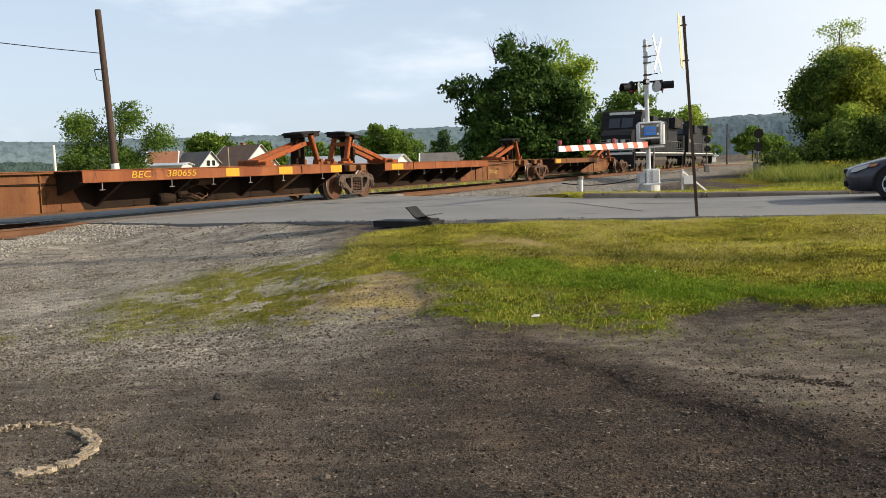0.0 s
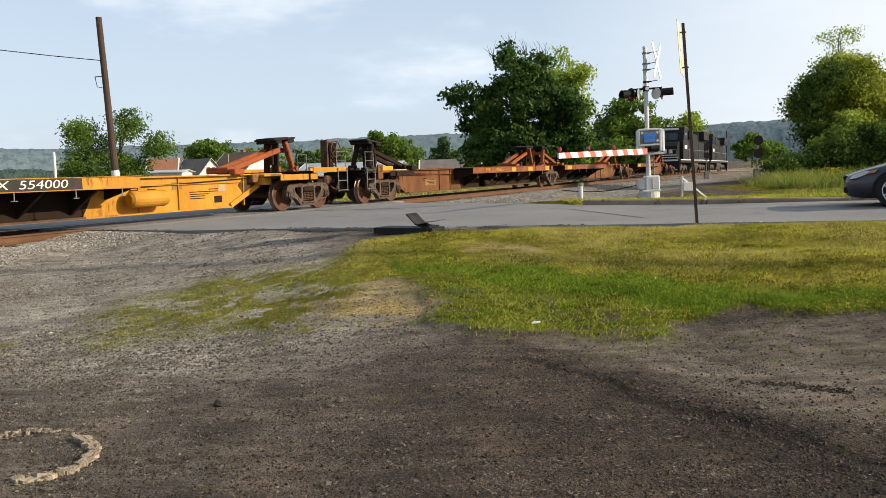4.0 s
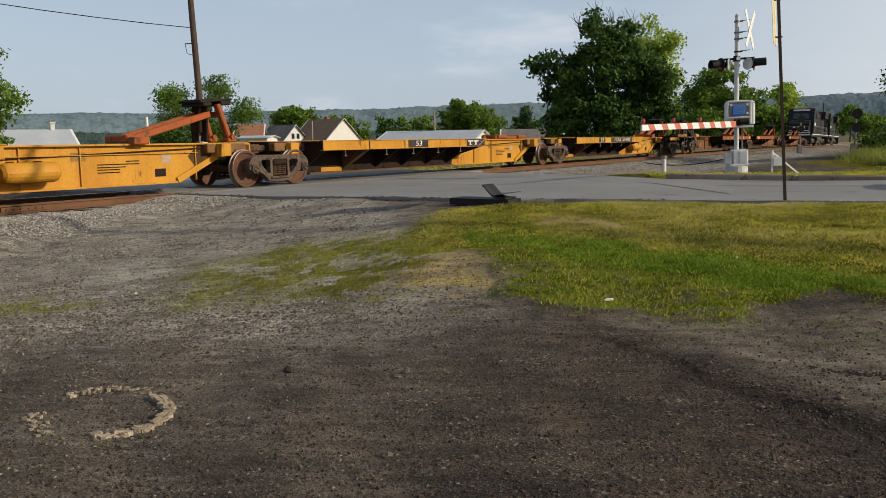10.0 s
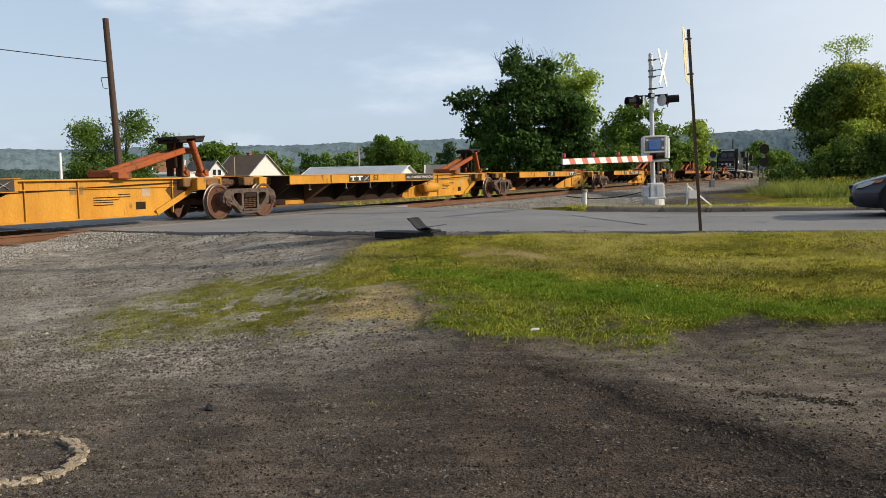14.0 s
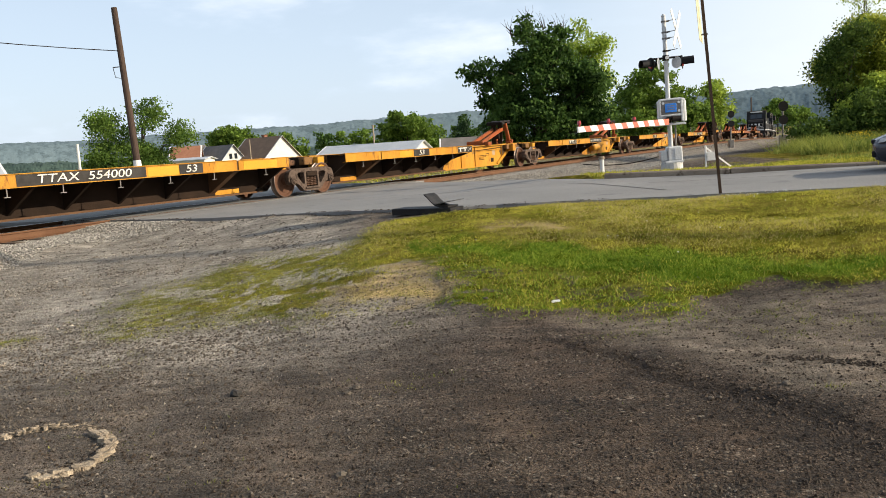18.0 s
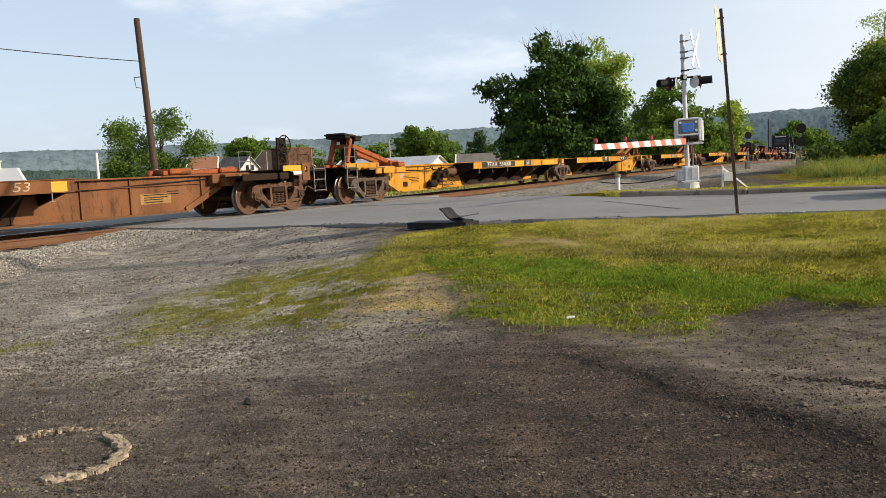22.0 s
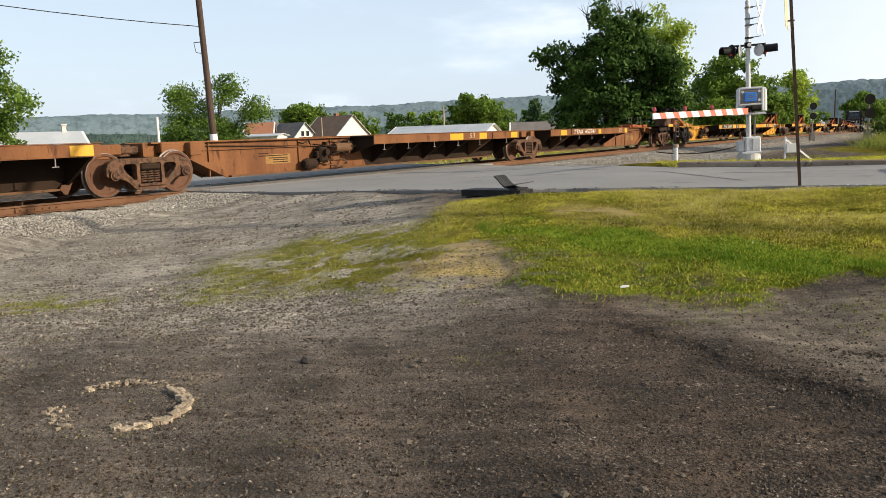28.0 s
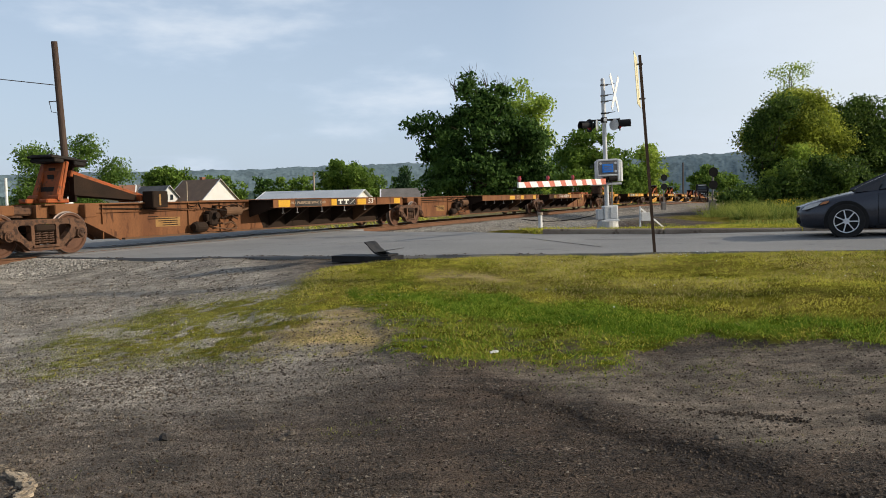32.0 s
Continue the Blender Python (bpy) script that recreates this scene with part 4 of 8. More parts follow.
# ---- railway track ----
def rail_track():
    whole = thing("railway_track", "single railway track on pale ballast, rusted rails", "railway track", "", "structure")
    step = 3.0
    prof = [(-0.07, -0.17), (0.07, -0.17), (0.07, -0.158), (0.012, -0.135), (0.012, -0.045), (0.036, -0.034), (0.036, -0.004), (0.028, 0.0), (-0.028, 0.0), (-0.036, -0.004), (-0.036, -0.034), (-0.012, -0.045), (-0.012, -0.135), (-0.07, -0.158)]
    ss = list(np.arange(-35, 60, step)) + list(np.arange(60, 290, 10.0))
    for side in (-0.752, 0.752):
        m, top = Mesh(), Mesh()
        vs, k = [], len(prof)
        for s in ss:
            vs += [on_track(s, side + a, b) for a, b in prof]
        m.add(vs, [(i * k + j, i * k + (j + 1) % k, (i + 1) * k + (j + 1) % k, (i + 1) * k + j) for i in range(len(ss) - 1) for j in range(k)])
        rail = part("rail", m, M_RAIL, whole)
        vs = []
        for s in ss:
            vs += [on_track(s, side - 0.029, 0.001), on_track(s, side + 0.029, 0.001)]
        top.add(vs, [(2 * i, 2 * i + 1, 2 * i + 3, 2 * i + 2) for i in range(len(ss) - 1)])
        part("running_surface", top, M_RTOP, rail, "bright polished rail head")
    tie = Mesh().box((-1.3, -0.11, -0.33), (1.3, 0.11, -0.172), 0.012).data("tie", M_TIE)
    for i in range(240):
        s = -22 + i * 0.52 + 0.03 * random.random()
        p, (_, _, h) = on_track(s), track(s)
        if 19.2 < s < 33.0 or s > 92:
            continue
        t = part("tie", tie, None, whole)
        t.matrix_basis = Matrix.Translation(p) @ pose(0, 0, 0, 0, 0, -math.degrees(h) + random.uniform(-1, 1))
    plate = Mesh().box((-0.09, -0.17, -0.172), (0.09, 0.17, -0.162)).data("tie_plate", M_RAIL)
    for i in range(60):
        s = -8 + i * 0.52
        if s > 19.2:
            break
        for side in (-0.752, 0.752):
            t = part("tie_plate", plate, None, whole)
            t.matrix_basis = Matrix.Translation(on_track(s, side)) @ pose(0, 0, 0, 0, 0, 90 - math.degrees(HEAD))
    for side in (-0.752, 0.752):
        m = Mesh()
        for s in (7.0, 16.5):
            m.beam(on_track(s - 0.45, side + 0.03, -0.09), on_track(s + 0.45, side + 0.03, -0.09), 0.02, 0.09)
            for e in (-0.36, -0.22, -0.08, 0.08, 0.22, 0.36):
                m.tube(on_track(s + e, side + 0.03, -0.09), on_track(s + e, side + 0.07, -0.09), 0.014, n=6)
        part("joint_bar", m, M_RAIL, whole)
    # asphalt and planks fill the crossing between and beside the rails
    for a, b in ((-0.66, 0.66), (0.80, 1.25), (-1.25, -0.80)):
        m = Mesh()
        vs = []
        n = 30
        for i in range(n):
            s = 20.2 + (33.2 - 20.2) * i / (n - 1)
            vs += [on_track(s, a, -0.006), on_track(s, b, -0.006), on_track(s, b, -0.12), on_track(s, a, -0.12)]
        m.add(vs, [(4 * i + j, 4 * i + 4 + j, 4 * i + 4 + (j + 1) % 4, 4 * i + (j + 1) % 4) for i in range(n - 1) for j in range(4)] + [(0, 1, 2, 3), (4 * n - 1, 4 * n - 2, 4 * n - 3, 4 * n - 4)])
        part("crossing_panel", m, M_ASPH, whole)


rail_track()


def ballast():
    rs = np.random.RandomState(21)
    pts, sz = [], []
    s = rs.uniform(-4, 21.5, 52000)
    d = 0.3 + (1.75 + 0.9 * smooth_step(9, 15, s) + 0.4 * np.sin(s * 1.7)) * rs.rand(52000) ** 1.1
    s2, d2 = rs.uniform(29, 95, 22000), rs.normal(0, 1.9, 22000)
    s3, d3 = rs.uniform(31, 66, 30000), rs.uniform(1.0, 6.5, 30000)
    s, d = np.concatenate([s, s2, s3]), np.concatenate([d, d2, d3])
    ok = (np.abs(d) < 5.0 + 5.0 * (s > 29)) & (np.abs(np.abs(d) - 0.752) > 0.09)
    s, d = s[ok], d[ok]
    p = np.array([on_track(a, b) for a, b in zip(s, d)])
    gap = np.interp(p[:, 0], EDGE_X, EDGE_Y) - p[:, 1]
    over = p[:, 1] - np.interp(p[:, 0], FAR_X, FAR_Y)
    ok = (gap > 0.1) | (over > 0.2)
    p, d = p[ok], d[ok]
    p[:, 2] = surface_z(p[:, 0], p[:, 1]) + 0.008
    scatter("ballast_stone", p, rs.uniform(0.014, 0.034, len(p)) * np.where(p[:, 1] > 22, 1.6, 1.0), M_BALL, "loose pale grey ballast stones beside the rails", "ballast", 22)


ballast()


def lot_gravel():
    rs = np.random.RandomState(31)
    n = 230000
    y = 2.3 + 14.4 * rs.rand(n) ** 1.8
    x = rs.uniform(-0.88, 0.62, n) * (y + 0.6)
    g = gravel(x, y) * (0.15 + 0.55 * smooth_step(8.6, 7.2, y)) + 1.0 * smooth_step(0.5, 0.9, value_noise(x, y, 0.32, 34)) * smooth_step(0.3, 0.8, value_noise(x, y, 1.4, 39)) + 0.9 * np.exp(-(((x + 0.1) / 0.45) ** 2 + ((y - 3.9 + 0.6 * x) / 0.16) ** 2)) + 0.6 * np.exp(-(((x + 1.9) / 0.8) ** 2 + ((y - 6.7) / 0.5) ** 2))
    keep = (rs.rand(n) < g * (1 - 0.85 * lawn(x, y)) * (1 - 0.9 * scalded(x, y)) * (1 - 0.8 * rut(x, y)) * (1 - 0.8 * silt(x, y))) & (np.interp(x, EDGE_X, EDGE_Y) - y > 0.1) & (side_of_track(x, y) > 1.9)
    x, y = x[keep], y[keep]
    scatter("gravel", np.stack([x, y, surface_z(x, y) + 0.001], 1), (0.0030 + 0.0130 * rs.rand(len(x)) ** 3.2) * (0.9 + 0.07 * y) * (0.75 + 0.45 * gravel(x, y)), M_STONE, "scattered grey gravel on the dirt lot", "gravel", 32)
    n = 60000
    y = 2.3 + 6.4 * rs.rand(n) ** 1.5
    x = rs.uniform(-0.88, 0.62, n) * (y + 0.6)
    keep = (lawn(x, y) < 0.3 + 0.3 * rs.rand(n)) & (rs.rand(n) < 0.35 + 0.65 * value_noise(x, y, 0.5, 35) * (1 - 0.6 * silt(x, y)))
    x, y = x[keep], y[keep]
    scatter("dirt_clod", np.stack([x, y, surface_z(x, y) + 0.001], 1), 0.004 + 0.013 * rs.rand(len(x)) ** 3, M_CLOD, "small dark clods of dry dirt", "dirt", 33)
    # coarser stone of the drive
    n = 90000
    y = rs.uniform(7.0, 17.5, n)
    x = rs.uniform(-0.92, 0.12, n) * (y + 0.6)
    keep = (rs.rand(n) < gravel(x, y) * (0.06 + 0.94 * smooth_step(0.42, 0.75, value_noise(x, y, 0.8, 40)) * (0.35 + 0.65 * np.exp(-((y - 10.4 + 0.42 * (x + 2.5)) / 1.1) ** 2))) * (1 - 0.8 * lawn(x, y)) * (1 - 0.9 * scalded(x, y))) & (np.interp(x, EDGE_X, EDGE_Y) - y > 0.08) & (side_of_track(x, y) > 1.9)
    x, y = x[keep], y[keep]
    scatter("drive_gravel", np.stack([x, y, surface_z(x, y) + 0.002], 1), 0.005 + 0.014 * rs.rand(len(x)) ** 2.5, M_DRIVE, "pale crushed stone on the drive to the track", "gravel", 41)
    # lugs of dark mud that a tyre left on the silt
    n = 260
    u, v = rs.rand(n), rs.randn(n) * 0.035
    x, y = 1.80 + 0.62 * u + 0.35 * v, 5.20 - 0.42 * u + v
    keep = rs.rand(n) < 0.35 + 0.65 * smooth_step(0.2, 0.6, u)
    scatter("tyre_mud", np.stack([x, y, surface_z(x, y) + 0.003], 1)[keep], (0.006 + 0.014 * rs.rand(n))[keep], M_CLOD, "dark lugs of mud pressed by a tyre", "mud", 82, 0.5)
    # loose clods along the rut
    n = 900
    y = rs.uniform(3.2, 5.9, n)
    x = rut_line(y) + rs.randn(n) * 0.10
    scatter("rut_clod", np.stack([x, y, surface_z(x, y) + 0.002], 1), 0.004 + 0.012 * rs.rand(n) ** 2, M_CLOD, "crumbled dark earth along the wheel rut", "dirt", 83)
    # crumbled lip of the asphalt
    n = 2600
    x = rs.uniform(-9, 2.2, n)
    y = np.interp(x, EDGE_X, EDGE_Y) - 0.03 + rs.randn(n) * 0.09 - 0.25 * (value_noise(x, x * 0, 0.7, 36) > 0.6) * rs.rand(n)
    z = np.where(np.interp(x, EDGE_X, EDGE_Y) > y, np.maximum(surface_z(x, y), road_z(x, y) - 0.09), road_z(x, y)) + 0.004
    keep = value_noise(x, x * 0, 0.45, 37) > 0.42
    scatter("broken_asphalt", np.stack([x, y, z], 1)[keep], (0.005 + 0.024 * rs.rand(n) ** 3)[keep], M_CLOD, "crumbled black asphalt along the road's edge", "asphalt rubble", 38, 0.5)


lot_gravel()


# ---- grass ----
def blades(name, n, box, keep, h0, h1, material, label, seed, wide=0.008):
    rs = np.random.RandomState(seed)
    x, y = rs.uniform(box[0], box[1], n), rs.uniform(box[2], box[3], n)
    k = rs.rand(n) < keep(x, y)
    x, y = x[k], y[k]
    n = len(x)
    z = surface_z(x, y) - 0.004
    h = rs.uniform(h0, h1, n) * (0.55 + 0.9 * value_noise(x, y, 0.12, seed + 200))
    a = rs.rand(n) * 6.283
    lean = rs.rand(n) * 1.5
    b = rs.rand(n) * 6.283
    w = wide * (0.6 + 0.8 * rs.rand(n))
    v = np.empty((n, 3, 3))
    v[:, 0] = np.stack([x - np.cos(a) * w, y - np.sin(a) * w, z], 1)
    v[:, 1] = np.stack([x + np.cos(a) * w, y + np.sin(a) * w, z], 1)
    v[:, 2] = np.stack([x + np.cos(b) * lean * h, y + np.sin(b) * lean * h, z + h], 1)
    me = bpy.data.meshes.new(name)
    me.from_pydata(v.reshape(-1, 3).tolist(), [], np.arange(3 * n).reshape(-1, 3).tolist())
    me.materials.append(material)
    ob = new(name, me)
    return tagged(ob, label, "grass", "", "stuff")


def clumps(x, y):
    """Turf stands in hand-sized clumps with thin places between them."""
    return 0.55 + 0.45 * smooth_step(0.34, 0.60, 0.55 * value_noise(x, y, 0.16, 201) + 0.45 * value_noise(x, y, 0.06, 202))


def near_road(x, y):
    return (np.interp(x, EDGE_X, EDGE_Y) - y > 0.05) & (side_of_track(x, y) > 3)


def tuft_spots(x, y):
    spots = ((1.97, 4.45, 0.10), (2.1, 4.3, 0.12), (2.36, 4.36, 0.12), (-0.37, 5.1, 0.16), (-0.6, 5.25, 0.2), (-0.2, 5.3, 0.15), (2.5, 5.75, 0.5), (3.1, 5.6, 0.4), (2.2, 6.25, 0.45), (1.2, 5.9, 0.3), (-1.3, 3.75, 0.12), (-1.88, 4.33, 0.09), (-1.9, 4.1, 0.06), (-2.28, 3.79, 0.12), (-2.1, 3.82, 0.07), (0.35, 4.1, 0.1))
    g = np.zeros(np.shape(x))
    for a, b, r in spots:
        g = np.maximum(g, np.exp(-((x - a) / r) ** 2 - ((y - b) / (0.45 * r)) ** 2))
    return g * smooth_step(0.3, 0.7, value_noise(x, y, 0.10, 84))


blades("mown_grass", 520000, (-5, 11, 6.0, 15.5), lambda x, y: lawn(x, y) ** 1.4 * clumps(x, y) * near_road(x, y) * (1 - 0.75 * greener(x, y)) * (0.25 + 0.75 * smooth_step(-1.7, -0.9, x)), 0.010, 0.032, L_GRASS, "short yellow-green mown grass beside the road", 41, 0.0042)
blades("dry_grass", 330000, (-5, 11, 6.2, 15.5), lambda x, y: (0.12 + 0.7 * smooth_step(8.8, 10.3, y + 0.35 * x)) * lawn(x, y) * near_road(x, y) * (1 - greener(x, y)) * smooth_step(-1.8, -0.9, x) * smooth_step(0.25, 0.6, value_noise(x, y, 1.0, 47)) * clumps(x, y), 0.014, 0.046, L_DRY, "dry straw-coloured grass among the mown lawn", 42, 0.0036)
blades("lush_grass", 420000, (-4, 9, 6.0, 11), lambda x, y: greener(x, y) ** 1.2 * lawn(x, y) * (0.3 + 0.7 * clumps(x, y)) * near_road(x, y), 0.012, 0.036, L_BRIGHT, "lush bright green grass in the damp hollow", 43, 0.0045)
blades("low_weeds", 330000, (-6.8, -0.6, 6.4, 11.5), lambda x, y: lawn(x, y) ** 1.2 * near_road(x, y) * smooth_step(-0.8, -1.6, x), 0.006, 0.018, L_MOSS, "low mossy weeds spreading over the gravel", 92, 0.0045)
blades("straw_patch", 230000, (-2.5, 4.2, 5.8, 12.0), lambda x, y: scalded(x, y) * smooth_step(0.15, 0.5, value_noise(x, y, 0.3, 53)), 0.006, 0.020, L_DRY, "flattened tan straw on a worn patch", 54, 0.005)
blades("sparse_grass", 260000, (-4, 7, 3.4, 9.5), lambda x, y: np.maximum(0.5 * smooth_step(0.72, 0.88, value_noise(x, y, 0.55, 48)) * smooth_step(0.35, 0.75, value_noise(x, y, 0.13, 49)) * np.maximum(smooth_step(5.8, 6.8, y), 0.8 * smooth_step(2.2, 3.2, x) + 0.08), 0.55 * tuft_spots(x, y)) * (lawn(x, y) < 0.5), 0.008, 0.026, L_MOSS, "sparse tufts of grass coming up through the dirt", 50, 0.004)


def weed_bed(x, y):
    o = y - np.interp(x, FAR_X, FAR_Y)
    return (o > 0.22) * (side_of_track(x, y) > 4.2)


blades("verge_grass", 420000, (3, 24, 6, 28), lambda x, y: weed_bed(x, y) * lawn(x, y), 0.02, 0.075, L_GRASS, "ragged grass strip behind the kerb", 44, 0.009)
blades("kerb_straw", 120000, (3, 24, 6, 23), lambda x, y: weed_bed(x, y) * smooth_step(1.5, 0.5, y - np.interp(x, FAR_X, FAR_Y)), 0.02, 0.06, L_DRY, "pale straw grass lapping over the kerb", 85, 0.010)
blades("tall_weeds", 150000, (8, 34, 18, 62), lambda x, y: weed_bed(x, y) * smooth_step(0.35, 0.7, value_noise(x, y, 1.5, 17)) * smooth_step(4.5, 7, side_of_track(x, y)) * (0.5 * smooth_step(0.22, 0.29, x / y) + 0.65 * smooth_step(0.29, 0.40, x / y)) * smooth_step(0.6, 3, y - np.interp(x, FAR_X, FAR_Y)) * smooth_step(11 + 0.5 * x, 5 + 0.4 * x, y - np.interp(x, FAR_X, FAR_Y)), 0.08, 0.26, L_WEED, "tall yellow-green weeds on the verge by the railway", 45, 0.012)
blades("weed_stand", 60000, (14, 30, 32, 43), lambda x, y: smooth_step(0.30, 0.6, value_noise(x, y, 0.9, 86)) * smooth_step(0.36, 0.43, x / y), 0.22, 0.70, L_WEED, "shoulder-high weeds before the thicket", 87, 0.013)
blades("far_side_grass", 60000, (-60, 4, 24, 80), lambda x, y: (side_of_track(x, y) < -4.5) * (y - np.interp(x, FAR_X, FAR_Y) > 0.4) * 1.0, 0.1, 0.3, L_GRASS, "rough grass beyond the railway", 46, 0.03)


def clover():
    rs = np.random.RandomState(51)
    x, y = 4.0 + rs.randn(80) * 0.5, 11.4 + rs.randn(80) * 0.14 - 0.1
    x2, y2 = rs.uniform(0, 9, 40), rs.uniform(8, 11.2, 40)
    x, y = np.concatenate([x, x2]), np.concatenate([y, y2])
    z = surface_z(x, y) + 0.035
    scatter("clover", np.stack([x, y, z], 1), rs.uniform(0.006, 0.010, len(x)), M_WHS, "small white clover flowers in the grass", "flower", 52, 1.0)


clover()


def goldenrod():
    rs = np.random.RandomState(88)
    y = rs.uniform(35.5, 39, 120)
    x = y * np.clip(rs.normal(0.478, 0.010, 120), 0.45, 0.50)
    scatter("goldenrod", np.stack([x, y, surface_z(x, y) + rs.uniform(0.40, 0.75, 120)], 1), rs.uniform(0.015, 0.032, 120), M_GOLD, "yellow flower heads among the tall weeds", "flower", 89, 1.2)


goldenrod()


# ---- the train ----
def joined(name, pieces):
    """One mesh from several Mesh objects, each with its material."""
    me = bpy.data.meshes.new(name)
    v, f, k = [], [], []
    for i, (m, material) in enumerate(pieces):
        n = len(v)
        v += m.v
        f += [tuple(a + n for a in q) for q in m.f]
        k += [i] * len(m.f)
        me.materials.append(material)
    me.from_pydata(v, [], f)
    me.polygons.foreach_set("material_index", k)
    me.update()
    return me


# brown grime darkened to near black for the shadow under the platforms
M_GRIME_SHADE = mat("grime_with_deck_shade", (0.016, 0.0095, 0.006), (0.030, 0.0165, 0.0095), 1.2, 0.9, 0, 0.3, 40)
M_DUSTY = mat("rust_brown_road_dust", (0.105, 0.056, 0.030), (0.14, 0.075, 0.040), 1.5, 0.9, 0, 0.3, 40, (0.06, 0.033, 0.02), 0.58)
M_SOOT = mat("brown_brake_dust", (0.105, 0.052, 0.019), (0.045, 0.025, 0.012), 2.2, 0.9, 0, 0.2, 40, (0.26, 0.125, 0.03), 0.60)
M_TAN = mat("tan_dirt_on_paint", (0.24, 0.125, 0.045), (0.15, 0.075, 0.032), 1.6, 0.85, 0, 0.3, 40, (0.05, 0.03, 0.018), 0.56)
WHEEL_R = 0.457


def wheelset_data(r):
    face, tread = Mesh(), Mesh()
    for s in (-1, 1):
        y = lambda a: s * (0.752 + a)
        face.lathe([(0.0, y(0.10)), (0.09, y(0.10)), (0.115, y(0.085)), (0.12, y(0.03)), (0.20, y(0.005)), (r - 0.085, y(0.03)), (r - 0.06, y(0.062)), (r - 0.012, y(0.066))], 28)
        face.lathe([(r - 0.012, y(-0.072)), (r - 0.07, y(-0.06)), (0.2, y(-0.03)), (0.10, y(-0.05))], 28)
        tread.lathe([(r - 0.012, y(0.066)), (r, y(0.06)), (r, y(-0.03)), (r + 0.028, y(-0.045)), (r + 0.022, y(-0.07)), (r - 0.012, y(-0.072))], 28)
        for i in range(3):
            a = 2.1 * i + 0.4
            face.box((-0.02, -0.004, -0.05), (0.02, 0.004, 0.05), 0, Matrix.Translation((0.3 * math.cos(a), y(0.028), 0.3 * math.sin(a))) @ Matrix.Rotation(-a, 4, "Y"))
    face.tube((0, -1.02, 0), (0, 1.02, 0), 0.085, n=12)
    return joined("wheelset", [(face, M_WHEEL), (tread, M_TREAD)])


def plate_with_holes(outer, holes, y0, y1, bevel=0.02):
    """An outline in x and z with holes, drawn out between y0 and y1, its rims softened."""
    bm = bmesh.new()
    edges = []
    for loop in [outer] + holes:
        vs = [bm.verts.new((x, y0, z)) for x, z in loop]
        edges += [bm.edges.new((p, q)) for p, q in zip(vs, vs[1:] + vs[:1])]
    r = bmesh.ops.triangle_fill(bm, edges=edges, use_beauty=True)
    faces = [g for g in r["geom"] if isinstance(g, bmesh.types.BMFace)]
    ex = bmesh.ops.extrude_face_region(bm, geom=faces)
    bmesh.ops.translate(bm, vec=(0, y1 - y0, 0), verts=[g for g in ex["geom"] if isinstance(g, bmesh.types.BMVert)])
    bmesh.ops.recalc_face_normals(bm, faces=bm.faces)
    rim = [e for e in bm.edges if e.is_manifold and e.calc_face_angle(0) > 1.2 and abs(e.verts[0].co.y - e.verts[1].co.y) < 1e-4]
    bmesh.ops.bevel(bm, geom=rim, offset=bevel, segments=2, affect="EDGES", clamp_overlap=True)
    m = Mesh()
    bm.verts.index_update()
    m.add([tuple(v.co) for v in bm.verts], [tuple(v.index for v in f.verts) for f in bm.faces])
    bm.free()
    return m


def rounded(pts, r=0.04, n=3):
    """The outline with its corners cut round."""
    out, k = [], len(pts)
    for i, p in enumerate(pts):
        a, c = Vector(pts[i - 1]), Vector(pts[(i + 1) % k])
        p = Vector(p)
        d0, d1 = (a - p), (c - p)
        r0 = min(r, 0.45 * d0.length, 0.45 * d1.length)
        s0, s1 = p + d0.normalized() * r0, p + d1.normalized() * r0
        for j in range(n + 1):
            t = j / n
            out.append(tuple(s0 * (1 - t) ** 2 + p * 2 * t * (1 - t) + s1 * t * t))
    return out


def side_frame_data():
    right = [(0.78, 0.785), (0.98, 0.73), (1.06, 0.61), (1.06, 0.44), (1.0, 0.40), (0.97, 0.56), (0.81, 0.56), (0.79, 0.40), (0.72, 0.36), (0.60, 0.33), (0.42, 0.16), (0.34, 0.125)]
    outer = rounded(right + [(-x, z) for x, z in right[::-1]], 0.05)
    hole = [(0.345, 0.67), (0.345, 0.33), (0.42, 0.335), (0.62, 0.52), (0.665, 0.62), (0.62, 0.67)]
    holes = [rounded(hole, 0.06), rounded([(-x, z) for x, z in hole], 0.06), rounded([(-0.265, 0.23), (0.265, 0.23), (0.265, 0.68), (-0.265, 0.68)], 0.04)]
    m = plate_with_holes(outer, holes, -0.08, 0.08)
    for s in (-1, 1):
        m.tube((s * 0.89, -0.13, 0.457), (s * 0.89, 0.10, 0.457), 0.115, 0.125, 16)
        m.tube((s * 0.89, -0.165, 0.457), (s * 0.89, -0.13, 0.457), 0.07, 0.095, 14)
        m.box((s * 0.89 - 0.12, -0.11, 0.53), (s * 0.89 + 0.12, 0.10, 0.60), 0.02)
        for k in range(3):
            a = 2.09 * k
            m.tube((s * 0.89 + 0.05 * math.cos(a), -0.18, 0.457 + 0.05 * math.sin(a)), (s * 0.89 + 0.05 * math.cos(a), -0.16, 0.457 + 0.05 * math.sin(a)), 0.016, n=6)
    m.box((-0.33, -0.12, 0.19), (0.33, 0.10, 0.245), 0.015)
    return m


def spring_data():
    n = 66
    coil = [(0.085 * math.cos(2 * math.pi * 5.5 * i / n), 0.085 * math.sin(2 * math.pi * 5.5 * i / n), 0.262 + 0.27 * i / n) for i in range(n + 1)]
    return Mesh().path(coil, 0.019, 5).data("spring", M_RUST)


